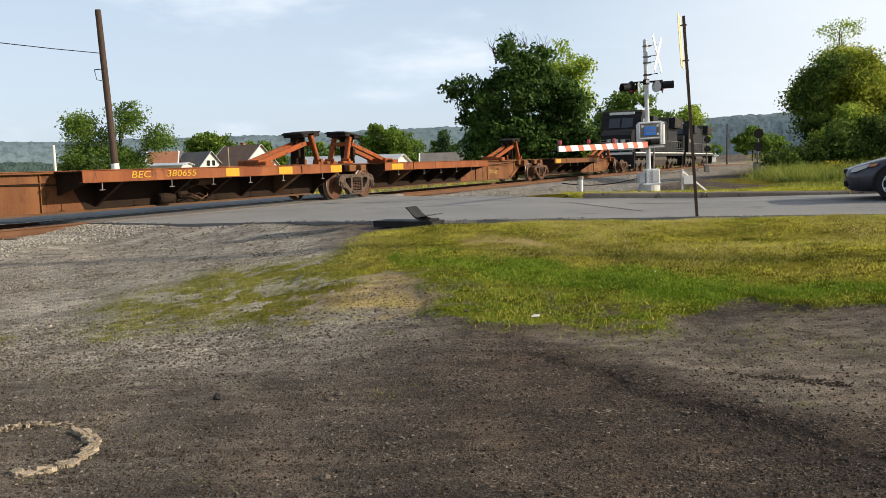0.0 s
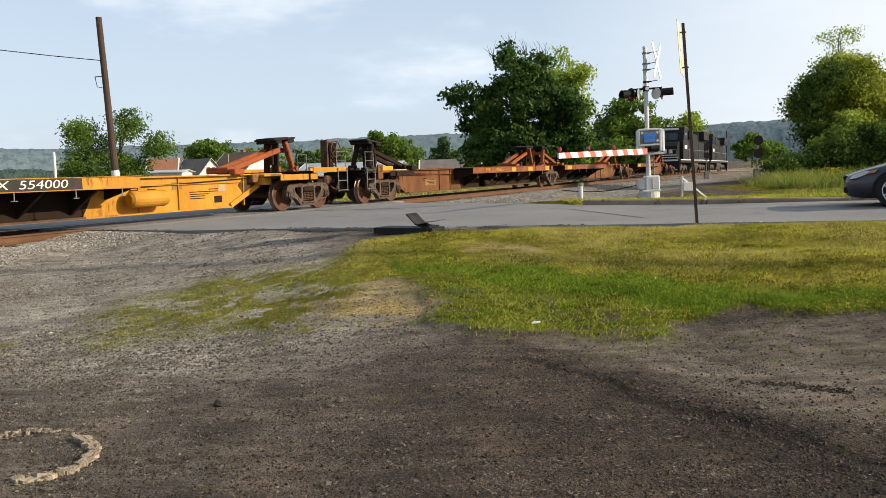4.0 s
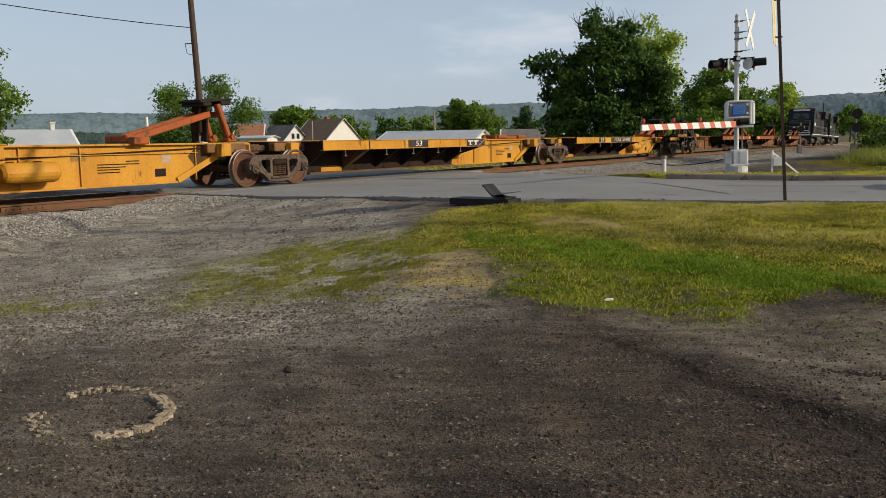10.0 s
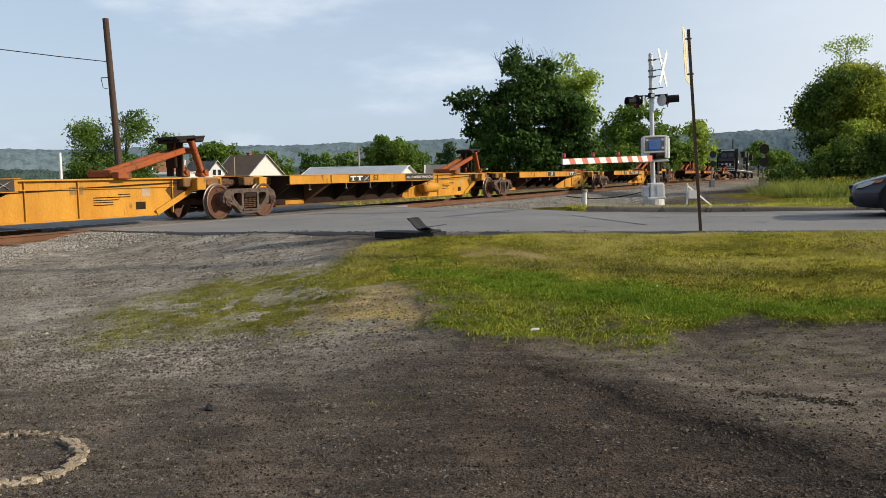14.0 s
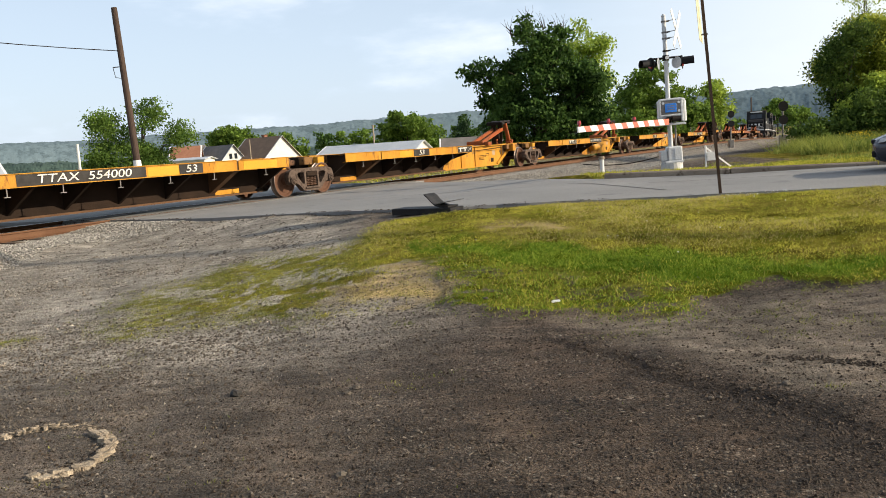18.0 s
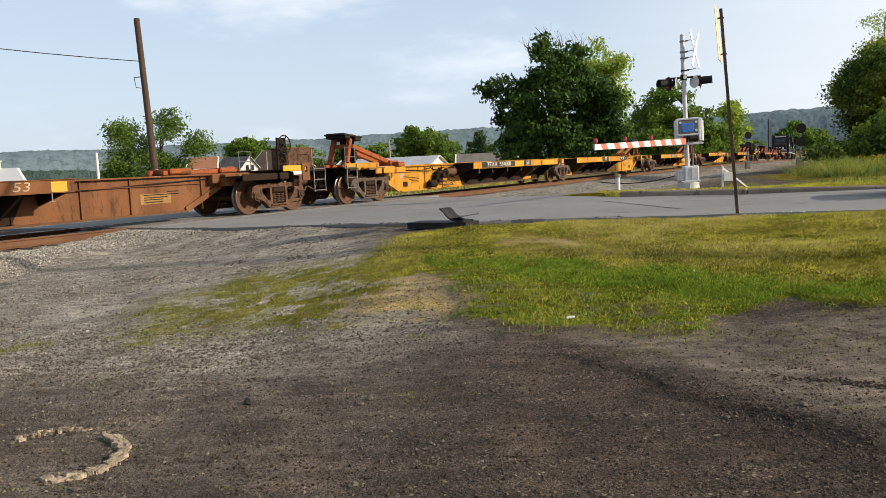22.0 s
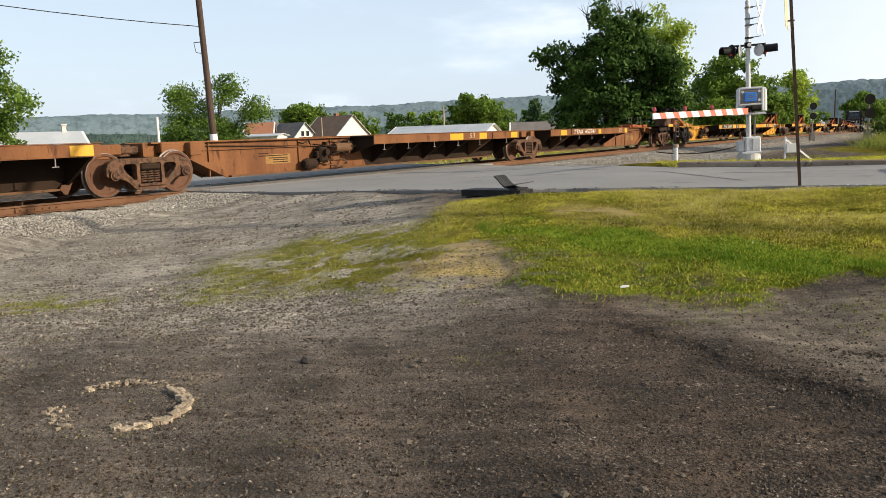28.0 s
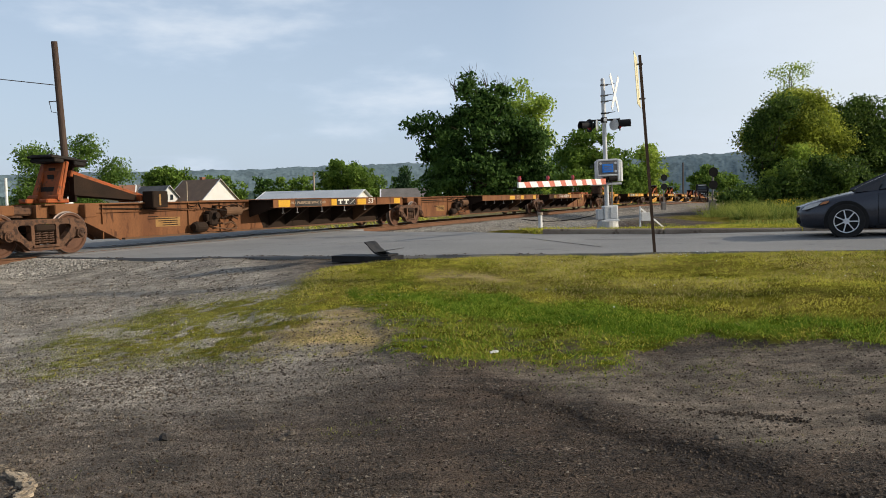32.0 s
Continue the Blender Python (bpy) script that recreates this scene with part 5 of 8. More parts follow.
D_WHEELSET, D_SPRING = wheelset_data(WHEEL_R), spring_data()
FRAME_MESH = side_frame_data()
D_FRAME, D_FRAME_RUSTY = FRAME_MESH.data("side_frame", M_CAST), FRAME_MESH.data("side_frame", M_RUST)
D_BOLSTER = Mesh().box((-0.25, -1.12, 0.53), (0.25, 1.12, 0.67), 0.04).box((-0.35, -0.5, 0.60), (0.35, 0.5, 0.78), 0.03).tube((0, 0, 0.7), (0, 0, 0.86), 0.2, n=14).data("bolster", M_UNDER)
D_BRAKE = Mesh().box((-0.55, -0.9, 0.36), (-0.43, 0.9, 0.46), 0.02).box((0.43, -0.9, 0.36), (0.55, 0.9, 0.46), 0.02).data("brake_beam", M_DARK)
WHEELS = []


def truck(owner, x, rusty, label="rusty four-wheel freight truck"):
    t = new("truck")
    t.parent = owner
    t.matrix_basis = pose(x, 0, 0)
    tagged(t, label)
    for s in (-1, 1):
        sf = part("side_frame", D_FRAME_RUSTY if rusty else D_FRAME, None, t)
        sf.matrix_basis = pose(0, s * 1.02, 0, 0, 0, 0 if s < 0 else 180)
        for k in (-0.17, 0.0, 0.17):
            part("spring", D_SPRING, None, t).matrix_basis = pose(k, s * 1.0, 0)
        w = part("wheelset", D_WHEELSET, None, t, "rusted steel wheels with bright treads")
        w.matrix_basis = pose(s * 0.89, 0, WHEEL_R)
        WHEELS.append((w, s * 0.89, WHEEL_R, 0.7 * len(WHEELS)))
    part("bolster", D_BOLSTER, None, t)
    part("brake_beam", D_BRAKE, None, t)
    return t


def hitch(owner, x, back, colour, lit):
    """A raised trailer hitch: back is the way the brace runs, -1 or 1 along the car."""
    h = new("hitch")
    h.parent = owner
    tagged(h, "raised trailer hitch, weathered orange steel")
    b = back
    legs = Mesh()
    for s in (-0.33, 0.33):
        legs.beam((x - 0.66 * b, s, 1.16), (x - 0.34 * b, s * 0.9, 2.04), 0.13, 0.17, (0, 1, 0), 0.025)
        legs.box((x - 0.75 * b - 0.24, s - 0.13, 1.12), (x - 0.58 * b + 0.20, s + 0.13, 1.22), 0.03)
        legs.tube((x - 0.66 * b, s - 0.16, 1.24), (x - 0.66 * b, s + 0.16, 1.24), 0.07, n=12)
    legs.box((x - 0.42 * b - 0.05, -0.36, 1.72), (x - 0.42 * b + 0.05, 0.36, 1.86), 0.01)
    part("leg", legs, colour, h)
    mast = Mesh()
    mast.beam((x - 0.02 * b, 0.16, 1.14), (x - 0.08 * b, 0.16, 2.06), 0.06, 0.22, (0, 1, 0), 0.01)
    mast.beam((x - 0.02 * b, -0.16, 1.14), (x - 0.08 * b, -0.16, 2.06), 0.06, 0.22, (0, 1, 0), 0.01)
    mast.box((x + 0.0 * b - 0.12, -0.17, 1.35), (x + 0.12 * b + 0.10, 0.17, 1.62), 0.02)
    part("stand", mast, M_DARK if not lit else M_UNDER, h, "dark steel hitch stand")
    br = Mesh()
    for s in (-0.22, 0.22):
        br.beam((x - 0.15 * b, s, 1.80), (x + 2.15 * b, s, 1.20), 0.13, 0.15, (0, 0, 1), 0.02)
    br.box((x + 2.1 * b - 0.25, -0.4, 1.12), (x + 2.1 * b + 0.25, 0.4, 1.30), 0.03)
    part("brace_foot", Mesh().box((x + 2.15 * b - 0.2, -0.66, 1.09), (x + 2.15 * b + 0.2, -0.43, 1.25), 0.02), colour, h)
    part("brace", br, colour, h, "faded orange diagonal brace")
    top = Mesh()
    tilt = Matrix.Translation((x - 0.26 * b, 0, 2.12)) @ Matrix.Rotation(-0.09 * b * -1, 4, "Y")
    top.box((-0.50, -0.40, -0.02), (0.50, 0.40, 0.03), 0.02, tilt)
    top.box((-0.47, -0.34, 0.025), (0.20, 0.34, 0.055), 0.02, tilt)
    top.box((-0.42, -0.40, -0.11), (-0.16, 0.40, -0.015), 0.03, tilt)
    top.box((0.12, -0.40, -0.13), (0.44, 0.40, -0.015), 0.04, tilt)
    top.box((0.44, -0.30, -0.08), (0.56, 0.30, 0.0), 0.03, tilt)
    part("top_plate", top, M_DARK, h, "black greasy fifth-wheel plate")


def hitch_down(owner, x, back, colour):
    h = new("hitch")
    h.parent = owner
    tagged(h, "folded-down trailer hitch lying on the deck")
    m = Mesh()
    for s in (-0.25, 0.25):
        m.beam((x, s, 1.17), (x + 2.2 * back, s, 1.17), 0.14, 0.12, (0, 0, 1), 0.02)
    m.box((x + 0.1 * back - 0.3, -0.42, 1.12), (x + 0.1 * back + 0.3, 0.42, 1.25), 0.03)
    m.box((x + 1.7 * back - 0.35, -0.40, 1.13), (x + 1.7 * back + 0.35, 0.40, 1.27), 0.03)
    part("folded_frame", m, colour, h)


def ladder(owner, x, y, z0, z1, w=0.5):
    m = Mesh()
    for s in (-w / 2, w / 2):
        m.path([(x + s, y, z0), (x + s, y, z1), (x + s, y + (0.1 if y < 0 else -0.1), z1 + 0.03)], 0.016)
    k = z0 + 0.04
    while k < z1:
        m.tube((x - w / 2, y, k), (x + w / 2, y, k), 0.014, n=6)
        k += 0.30
    part("ladder", m, M_GALV, owner, "pale steel end ladder")


def hand_brake(owner, x, y, plated=True):
    """An open frame of angle steel with the hand-brake wheel on it."""
    m = Mesh()
    for k in (-0.16, 0.16):
        m.box((x + k - 0.025, y - 0.02, 1.13), (x + k + 0.025, y + 0.02, 2.0), 0.005)
    for z in (1.3, 1.62, 1.97):
        m.box((x - 0.16, y - 0.015, z - 0.02), (x + 0.16, y + 0.015, z + 0.02))
    m.beam((x - 0.15, y, 1.32), (x + 0.15, y, 1.6), 0.02, 0.03, (0, 1, 0)).beam((x + 0.15, y, 1.32), (x - 0.15, y, 1.6), 0.02, 0.03, (0, 1, 0))
    m.box((x - 0.10, y - 0.06, 1.62), (x + 0.10, y + 0.12, 1.95), 0.03)
    part("brake_stand", m, M_UNDER, owner, "dark open brake stand")
    if plated:
        part("stand_plate", Mesh().box((x - 0.30, y + 0.12, 1.13), (x + 0.22, y + 0.22, 2.06), 0.02).box((x - 0.34, y - 0.03, 1.13), (x - 0.27, y + 0.22, 2.08), 0.01), M_RUST, owner, "rusty plate behind the brake wheel")
    w = Mesh()
    c = Vector((x, y - 0.12, 1.80))
    n = 20
    ring = [c + Vector((0.25 * math.cos(a), 0.0, 0.25 * math.sin(a))) for a in (2 * math.pi * i / n for i in range(n + 1))]
    w.path(ring, 0.018)
    for i in range(5):
        w.tube(c, ring[i * n // 5], 0.012, n=6)
    w.tube(c, c + Vector((0, 0.12, 0)), 0.025, n=8)
    part("brake_wheel", w, M_WHEEL if plated else M_DARK, owner, "round rusty hand-brake wheel" if plated else "round black hand-brake wheel")


def spine_car(L, flip, paint, body, panel, marks, hitches, ends, label, tank=True, valves=None, deck_end=10.1):
    """One unit of an articulated spine car. Its rear truck stands at x = 0 and the next at x = L."""
    car = thing("spine_car", label, "rail car", "spine cars of the passing train")
    X = (lambda u: L - u) if flip else (lambda u: u)
    lo = lambda a, b: (min(a, b), max(a, b))

    def box(m, u0, u1, y0, y1, z0, z1, c=0.0):
        a, b = lo(X(u0), X(u1))
        return m.box((a, y0, z0), (b, y1, z1), c)

    # the spine: a deep box beam, tapered up over the trucks
    prof = [(0.30, 1.09), (0.30, 0.80), (1.15, 0.74), (1.75, 0.24), (L - 2.75, 0.22), (L - 1.55, 0.76), (L - 0.35, 0.80), (L - 0.35, 1.09)]
    # paint where the spine stands free; under platforms, grime plus painted shade
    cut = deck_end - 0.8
    spine = part("spine", Mesh().prism([(X(u), z) for u, z in prof[:4] + [(cut, 0.233), (cut + 0.5, 1.09)]], -0.42, 0.42), M_GRIME_SHADE, car, "spine under the platforms, brown grime with platform shade in its colour")
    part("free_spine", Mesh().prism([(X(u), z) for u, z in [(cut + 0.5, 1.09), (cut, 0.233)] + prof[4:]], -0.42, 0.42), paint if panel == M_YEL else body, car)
    fl = Mesh()
    for y in (-0.46, 0.46):
        box(fl, 1.9, L - 0.5, y - 0.06, y + 0.06, 1.07, 1.105)
        fl.beam((X(L - 2.70), y, 0.255), (X(L - 1.50), y, 0.79), 0.14, 0.030, (0, 1, 0))
        box(fl, deck_end + 0.1, L - 2.1, y - 0.012, y + 0.012, 0.875, 0.89)
    low = Mesh()
    for y in (-0.47, 0.47):
        box(low, 1.75, 9.3 if panel == M_YEL else L - 2.75, y - 0.06, y + 0.06, 0.20, 0.245)
        if panel == M_YEL:
            box(fl, 9.3, L - 2.75, y - 0.05, y + 0.05, 0.20, 0.235)
    part("flange", fl, body, spine)
    part("bottom_flange", low, M_DUSTY, spine, "bottom flange dusted rust brown")
    if panel == M_YEL:
        part("paint_patch", box(Mesh(), 2.35, 3.25, -0.425, -0.421, 0.25, 0.37), paint, spine, "yellow paint showing through")
    if panel == M_YEL:
        for y in (-0.426, 0.426):
            part("soot_stain", Mesh().prism([(X(u), z) for u, z in ((L - 0.40, 0.82), (L - 0.40, 1.05), (L - 2.05, 1.05), (L - 2.35, 0.80), (L - 2.15, 0.56), (L - 1.55, 0.79))], y - 0.003, y + 0.003), M_SOOT, spine, "brown brake dust caked on the paint")
    for u in (max(10.9, deck_end + 0.3), 12.2, L - 2.15):
        for y in (-0.43, 0.43):
            part("stiffener", box(Mesh(), u - 0.012, u + 0.012, y - 0.03, y + 0.03, 0.24, 1.07), body, spine)
    # side platforms for the trailer wheels
    for s in (-1, 1):
        deck = Mesh()
        y0, y1 = lo(s * 0.44, s * 1.385)
        box(deck, 1.35, deck_end, y0, y1, 1.075, 1.105)
        sill = Mesh()
        ya, yb = lo(s * 1.37, s * 1.395)
        box(sill, 1.35, 3.33, ya, yb, 0.872, 1.115, 0.006)
        box(sill, 3.39, deck_end, ya, yb, 0.872, 1.125, 0.006)
        yc, yd = lo(s * 1.28, s * 1.395)
        box(sill, 1.35, deck_end, yc, yd, 0.860, 0.874)
        box(sill, 1.3, deck_end + 0.05, min(s * 1.33, s * 1.42), max(s * 1.33, s * 1.42), 1.118, 1.132)
        pl = part("side_platform", deck, M_UNDER, car)
        part("side_sill", sill, paint, pl)
        for u in (1.5, 3.36, 4.9, 6.3, 7.7, deck_end - 1.1, deck_end - 0.15):
            cb = Mesh()
            w = 0.09 if u == 3.36 else 0.035
            a, b = lo(X(u - w), X(u + w))
            cb.prism([(s * 0.42, 1.07), (s * 1.365, 1.07), (s * 1.365, 0.87), (s * 0.42, 0.30 if u < deck_end - 0.5 else 0.6)], a, b, 0)
            # all but the heavy bearer carry the platform's shade in their colour
            part("cross_bearer", cb, M_GRIME_SHADE if u != 3.36 else M_DUSTY, pl)
        for u in (2.3, 4.2, 5.6, 7.0, 8.4, deck_end - 0.5):
            hk = Mesh()
            hk.box((X(u) - 0.01, s * 1.37 - 0.01, 0.70), (X(u) + 0.01, s * 1.37 + 0.01, 0.90))
            hk.box((X(u) - 0.07, s * 1.37 - 0.012, 0.69), (X(u) + 0.07, s * 1.37 + 0.012, 0.705))
            part("tie_down_hook", hk, M_GALV, pl)
    # end structure over the trucks
    for e, u in ((0, 0.95), (1, L - 1.3)):
        bx = Mesh()
        box(bx, u - 0.62, u + 0.62, -0.62, 0.62, 0.86, 1.085, 0.02)
        a = u - 0.20 if e == 0 else u - 0.35
        yellow = panel == M_YEL
        part("end_bolster", bx, M_TAN if yellow else body, car, "end bolster caked with tan dirt" if yellow else "")
        part("bolster_end", box(Mesh(), a, a + 0.32, -0.80, 0.80, 0.78, 1.08, 0.015), M_YEL if yellow else body, car)
    for u in (0.0, L):
        ct = Mesh()
        ct.tube((X(u), 0, 0.82), (X(u), 0, 1.06), 0.27, n=16)
        ct.box((X(u) - 0.5, -0.3, 0.86), (X(u) + 0.5, 0.3, 1.03), 0.04)
        part("articulation", ct, M_RUST, car)
    if tank:
        tk = Mesh()
        a, b = lo(X(10.35), X(11.55))
        tk.lathe([(0.0, a), (0.12, a + 0.015), (0.18, a + 0.07), (0.20, a + 0.14), (0.20, b - 0.14), (0.18, b - 0.07), (0.12, b - 0.015), (0.0, b)], 18, (0, -0.70, 0.58), 0)
        tk.box(((a + b) / 2 - 0.3, -0.72, 0.40), ((a + b) / 2 - 0.25, -0.4, 0.8))
        tk.box(((a + b) / 2 + 0.25, -0.72, 0.40), ((a + b) / 2 + 0.3, -0.4, 0.8))
        part("air_tank", tk, paint, car, "round-ended air reservoir", smooth=False)
    if valves:
        x0 = X(valves)
        vv = Mesh().box((x0 - 0.32, -0.72, 0.42), (x0 + 0.02, -0.45, 0.84), 0.05).tube((x0 - 0.15, -0.74, 0.70), (x0 - 0.15, -0.84, 0.70), 0.09, n=12).box((x0 - 0.40, -0.66, 0.56), (x0 - 0.30, -0.50, 0.74), 0.02)
        part("brake_valve", vv, M_GRIME_SHADE, car, "grimy air-brake valve")
        part("brake_cylinder", Mesh().tube((x0 + 0.35, -0.62, 0.80), (x0 + 1.05, -0.62, 0.80), 0.13, n=14).tube((x0 + 1.05, -0.62, 0.80), (x0 + 1.5, -0.58, 0.86), 0.035, n=8), M_DUSTY, car, "rusty brake cylinder with push rod")
        part("reservoir", Mesh().lathe([(0.0, x0 - 0.95), (0.10, x0 - 0.93), (0.14, x0 - 0.86), (0.14, x0 - 0.50), (0.10, x0 - 0.43), (0.0, x0 - 0.41)], 14, (0, -0.62, 0.40), 0), M_GRIME_SHADE, car)
        part("bracket", Mesh().box((x0 + 0.10, -0.55, 0.40), (x0 + 0.16, -0.42, 0.98), 0.01), M_UNDER, car)
        part("bracket", Mesh().box((x0 + 0.90, -0.70, 0.64), (x0 + 0.95, -0.42, 0.98), 0.01), M_DUSTY, car)
        rs = random.Random(int(valves * 10))
        bends = [(-0.9, 0.95, 0.4), (-0.6, 0.5, 0.9), (-0.3, 0.88, 1.4), (0.0, 0.62, 1.0), (0.1, 0.46, 0.8), (-0.2, 0.36, 1.3), (0.3, 0.94, 1.2)]
        for a, z, w in bends:
            y = -0.60 - 0.16 * rs.random()
            pts = [(x0 + a, -0.44, z + 0.04), (x0 + a + 0.1 * w, y, z), (x0 + a + 0.45 * w, y - 0.05, z - 0.14 + 0.3 * rs.random()), (x0 + a + 0.8 * w, y, z - 0.05), (x0 + a + w, -0.45, z + 0.1 * rs.random())]
            part("brake_pipe", Mesh().path(pts, 0.015 + 0.008 * rs.random()), M_DUSTY if rs.random() < 0.4 else M_UNDER, car, "bent air-brake pipe")
    pipe = Mesh().path([(X(0.6), -0.47, 0.98), (X(3), -0.45, 0.98), (X(deck_end - 0.3), -0.45, 0.82), (X(L - 2), -0.45, 0.98), (X(L - 0.8), -0.5, 0.9)], 0.016)
    part("train_line_pipe", pipe, M_UNDER, car)
    for u, back, up, colour in hitches:
        (hitch(car, u, back, colour, colour == M_ORG) if up else hitch_down(car, u, back, colour))
    for sgn, x, brake in ends:
        # a coupled end with step, ladder and coupler; sgn is the way outwards
        ed = Mesh()
        ed.box((x + min(0, sgn * 1.75), -1.36, 1.10), (x + max(0, sgn * 1.75), 1.36, 1.14))
        ed.box((x + min(-sgn * 1.65, sgn * 0.0), -1.3, 0.98), (x + max(-sgn * 1.65, 0), 1.3, 1.02))
        ed.box((x + min(0, sgn * 1.5), -0.3, 0.72), (x + max(0, sgn * 1.5), 0.3, 1.1), 0.02)
        part("end_platform", ed, M_UNDER, car)
        yellow = paint == M_YEL
        for y in (-1.375, 1.375):
            for a, b in ((-1.65, -0.35), (-0.25, 0.1)):
                part("end_sill", Mesh().box((x + min(sgn * a, sgn * b), y - 0.02, 0.89), (x + max(sgn * a, sgn * b), y + 0.02, 1.06), 0.01), M_YEL if yellow else M_UNDER, car, "steel end sill over the truck")
            long = 1.70 if yellow else 0.95
            part("end_sill", Mesh().box((x + min(-sgn * 0.1, sgn * long), y - 0.02, 1.09), (x + max(-sgn * 0.1, sgn * long), y + 0.02, 1.24), 0.01), M_YEL if yellow else M_YELB, car, "weathered yellow end sill")
            if not yellow:
                part("end_sill", Mesh().box((x + min(sgn * 0.98, sgn * 1.7), y - 0.02, 1.06), (x + max(sgn * 0.98, sgn * 1.7), y + 0.02, 1.17), 0.01), M_UNDER, car, "dark outer end sill")
                hp = plate_with_holes(rounded([(-0.16, 0.82), (0.16, 0.82), (0.16, 1.30), (-0.16, 1.30)], 0.03), [rounded([(-0.05, 1.05), (0.05, 1.05), (0.05, 1.20), (-0.05, 1.20)], 0.04)], -0.02, 0.02, 0.006)
                part("jacking_plate", hp, M_BRN, car, "brown plate with a lifting hole").matrix_basis = pose(x + sgn * 0.80, y + (-0.035 if y < 0 else 0.035), 0)
            ladder(car, x + sgn * 1.4, y - 0.04 if y < 0 else y + 0.04, 0.48, 1.2)
        # black box added to keep the space between the wheels dark
        part("draft_sill", Mesh().box((x + min(-sgn * 1.2, sgn * 1.6), -0.34, 0.55), (x + max(-sgn * 1.2, sgn * 1.6), 0.34, 1.08), 0.03), M_DARK, car, "black draft sill that darkens the truck's middle")
        part("brake_rigging", Mesh().path([(x - 0.9, -0.85, 0.50), (x - 0.3, -0.80, 0.42), (x + 0.5, -0.82, 0.48), (x + 1.1, -0.7, 0.62)], 0.03).path([(x + sgn * 0.2, -0.95, 1.0), (x + sgn * 0.5, -1.0, 0.62), (x + sgn * 1.3, -0.8, 0.5)], 0.02).box((x + sgn * 0.9 - 0.2, -0.95, 0.62), (x + sgn * 0.9 + 0.2, -0.5, 0.95), 0.03), M_UNDER, car, "dark brake rods and levers")
        for y in (-1.36, 1.36):
            gr = Mesh()
            gr.path([(x + sgn * 1.15, y, 1.14), (x + sgn * 1.15, y, 1.72), (x + sgn * 1.65, y, 1.72), (x + sgn * 1.65, y, 1.14)], 0.015)
            gr.path([(x + sgn * 1.15, y, 1.43), (x + sgn * 1.65, y, 1.43)], 0.012)
            part("grab_iron", gr, M_GALV, car)
        cp = Mesh()
        cp.box((x + min(sgn * 1.3, sgn * 2.0), -0.09, 0.74), (x + max(sgn * 1.3, sgn * 2.0), 0.09, 0.94), 0.03)
        cp.box((x + min(sgn * 1.9, sgn * 2.22), -0.18, 0.68), (x + max(sgn * 1.9, sgn * 2.22), 0.16, 0.98), 0.05)
        cp.path([(x + sgn * 1.7, -0.35, 0.85), (x + sgn * 1.95, -0.38, 0.5), (x + sgn * 2.15, -0.3, 0.62)], 0.03)
        part("coupler", cp, M_RUST, car, "rusty knuckle coupler with air hose")
        if brake:
            hand_brake(car, x + sgn * (1.35 if brake < 2 else 0.2), -1.1, brake < 2)
            if brake > 1:
                bb = Mesh().box((x + min(sgn * 0.62, sgn * 1.78), -0.95, 1.14), (x + max(sgn * 0.62, sgn * 1.78), -0.35, 1.72), 0.03).box((x + min(sgn * 0.60, sgn * 1.80), -0.97, 1.69), (x + max(sgn * 0.60, sgn * 1.80), -0.33, 1.74), 0.01)
                part("end_box", bb, M_RUST, car, "dark rusty steel box by the brake stand")
    # lettering on the sill that faces the road
    for kind, u, w, body in marks:
        x = X(u)
        if kind == "logo":
            bk = Mesh().box((x - 0.62, -1.402, 0.882), (x + 0.62, -1.398, 1.105))
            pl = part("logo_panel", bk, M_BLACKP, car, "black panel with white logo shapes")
            lg = Mesh()
            for k in (-0.38, 0.0):
                lg.box((x + k - 0.16, -1.406, 1.03), (x + k + 0.17, -1.403, 1.075))
                lg.box((x + k - 0.05, -1.406, 0.925), (x + k + 0.03, -1.403, 1.03))
                lg.box((x + k - 0.10, -1.406, 0.925), (x + k + 0.08, -1.403, 0.935))
            lg.beam((x + 0.22, -1.4045, 0.92), (x + 0.52, -1.4045, 1.07), 0.003, 0.06, (0, 1, 0))
            lg.beam((x + 0.25, -1.4045, 1.07), (x + 0.50, -1.4045, 0.92), 0.003, 0.06, (0, 1, 0))
            part("logo_shape", lg, M_WHITE, pl)
        elif kind == "yellow":
            part("reflective_panel", Mesh().box((x - w / 2, -1.401, 0.882), (x + w / 2, -1.397, 1.085)), M_YELB, car, "bright yellow reflective panel")
        else:
            black, colour, size = {"black": (1, M_WHITE, 0.24), "plain": (0, M_DWHITE, 0.25), "white": (0, M_WHITE, 0.25), "stencil": (1, M_WHITE, 0.115), "small": (1, M_DWHITE, 0.115), "faded": (0, M_YELB, 0.21), "dark": (0, M_UNDER, 0.23)}[kind]
            if black:
                part("stencil_panel", Mesh().box((x - w / 2, -1.401, 0.882), (x + w / 2, -1.397, 1.105)), M_BLACKP, car, "black stencil panel")
            text_mesh("lettering", body, size, colour, car, pose(x, -1.405, 0.995, 90) @ Matrix.Diagonal((1.55, 1.0, 1.0, 1.0)), "painted lettering on the sill", 0.15)
    # small unreadable notices on the spine
    nt = Mesh()
    for u, z, w in ((12.6, 0.66, 0.7), (12.6, 0.55, 0.55), (13.3, 0.72, 0.35)):
        for k in range(2):
            box(nt, u, u + w, -0.425, -0.421, z - 0.06 * k, z - 0.06 * k + 0.022)
    part("notice_bars", nt, M_UNDER if paint == M_YEL else M_GRIME_SHADE, car)
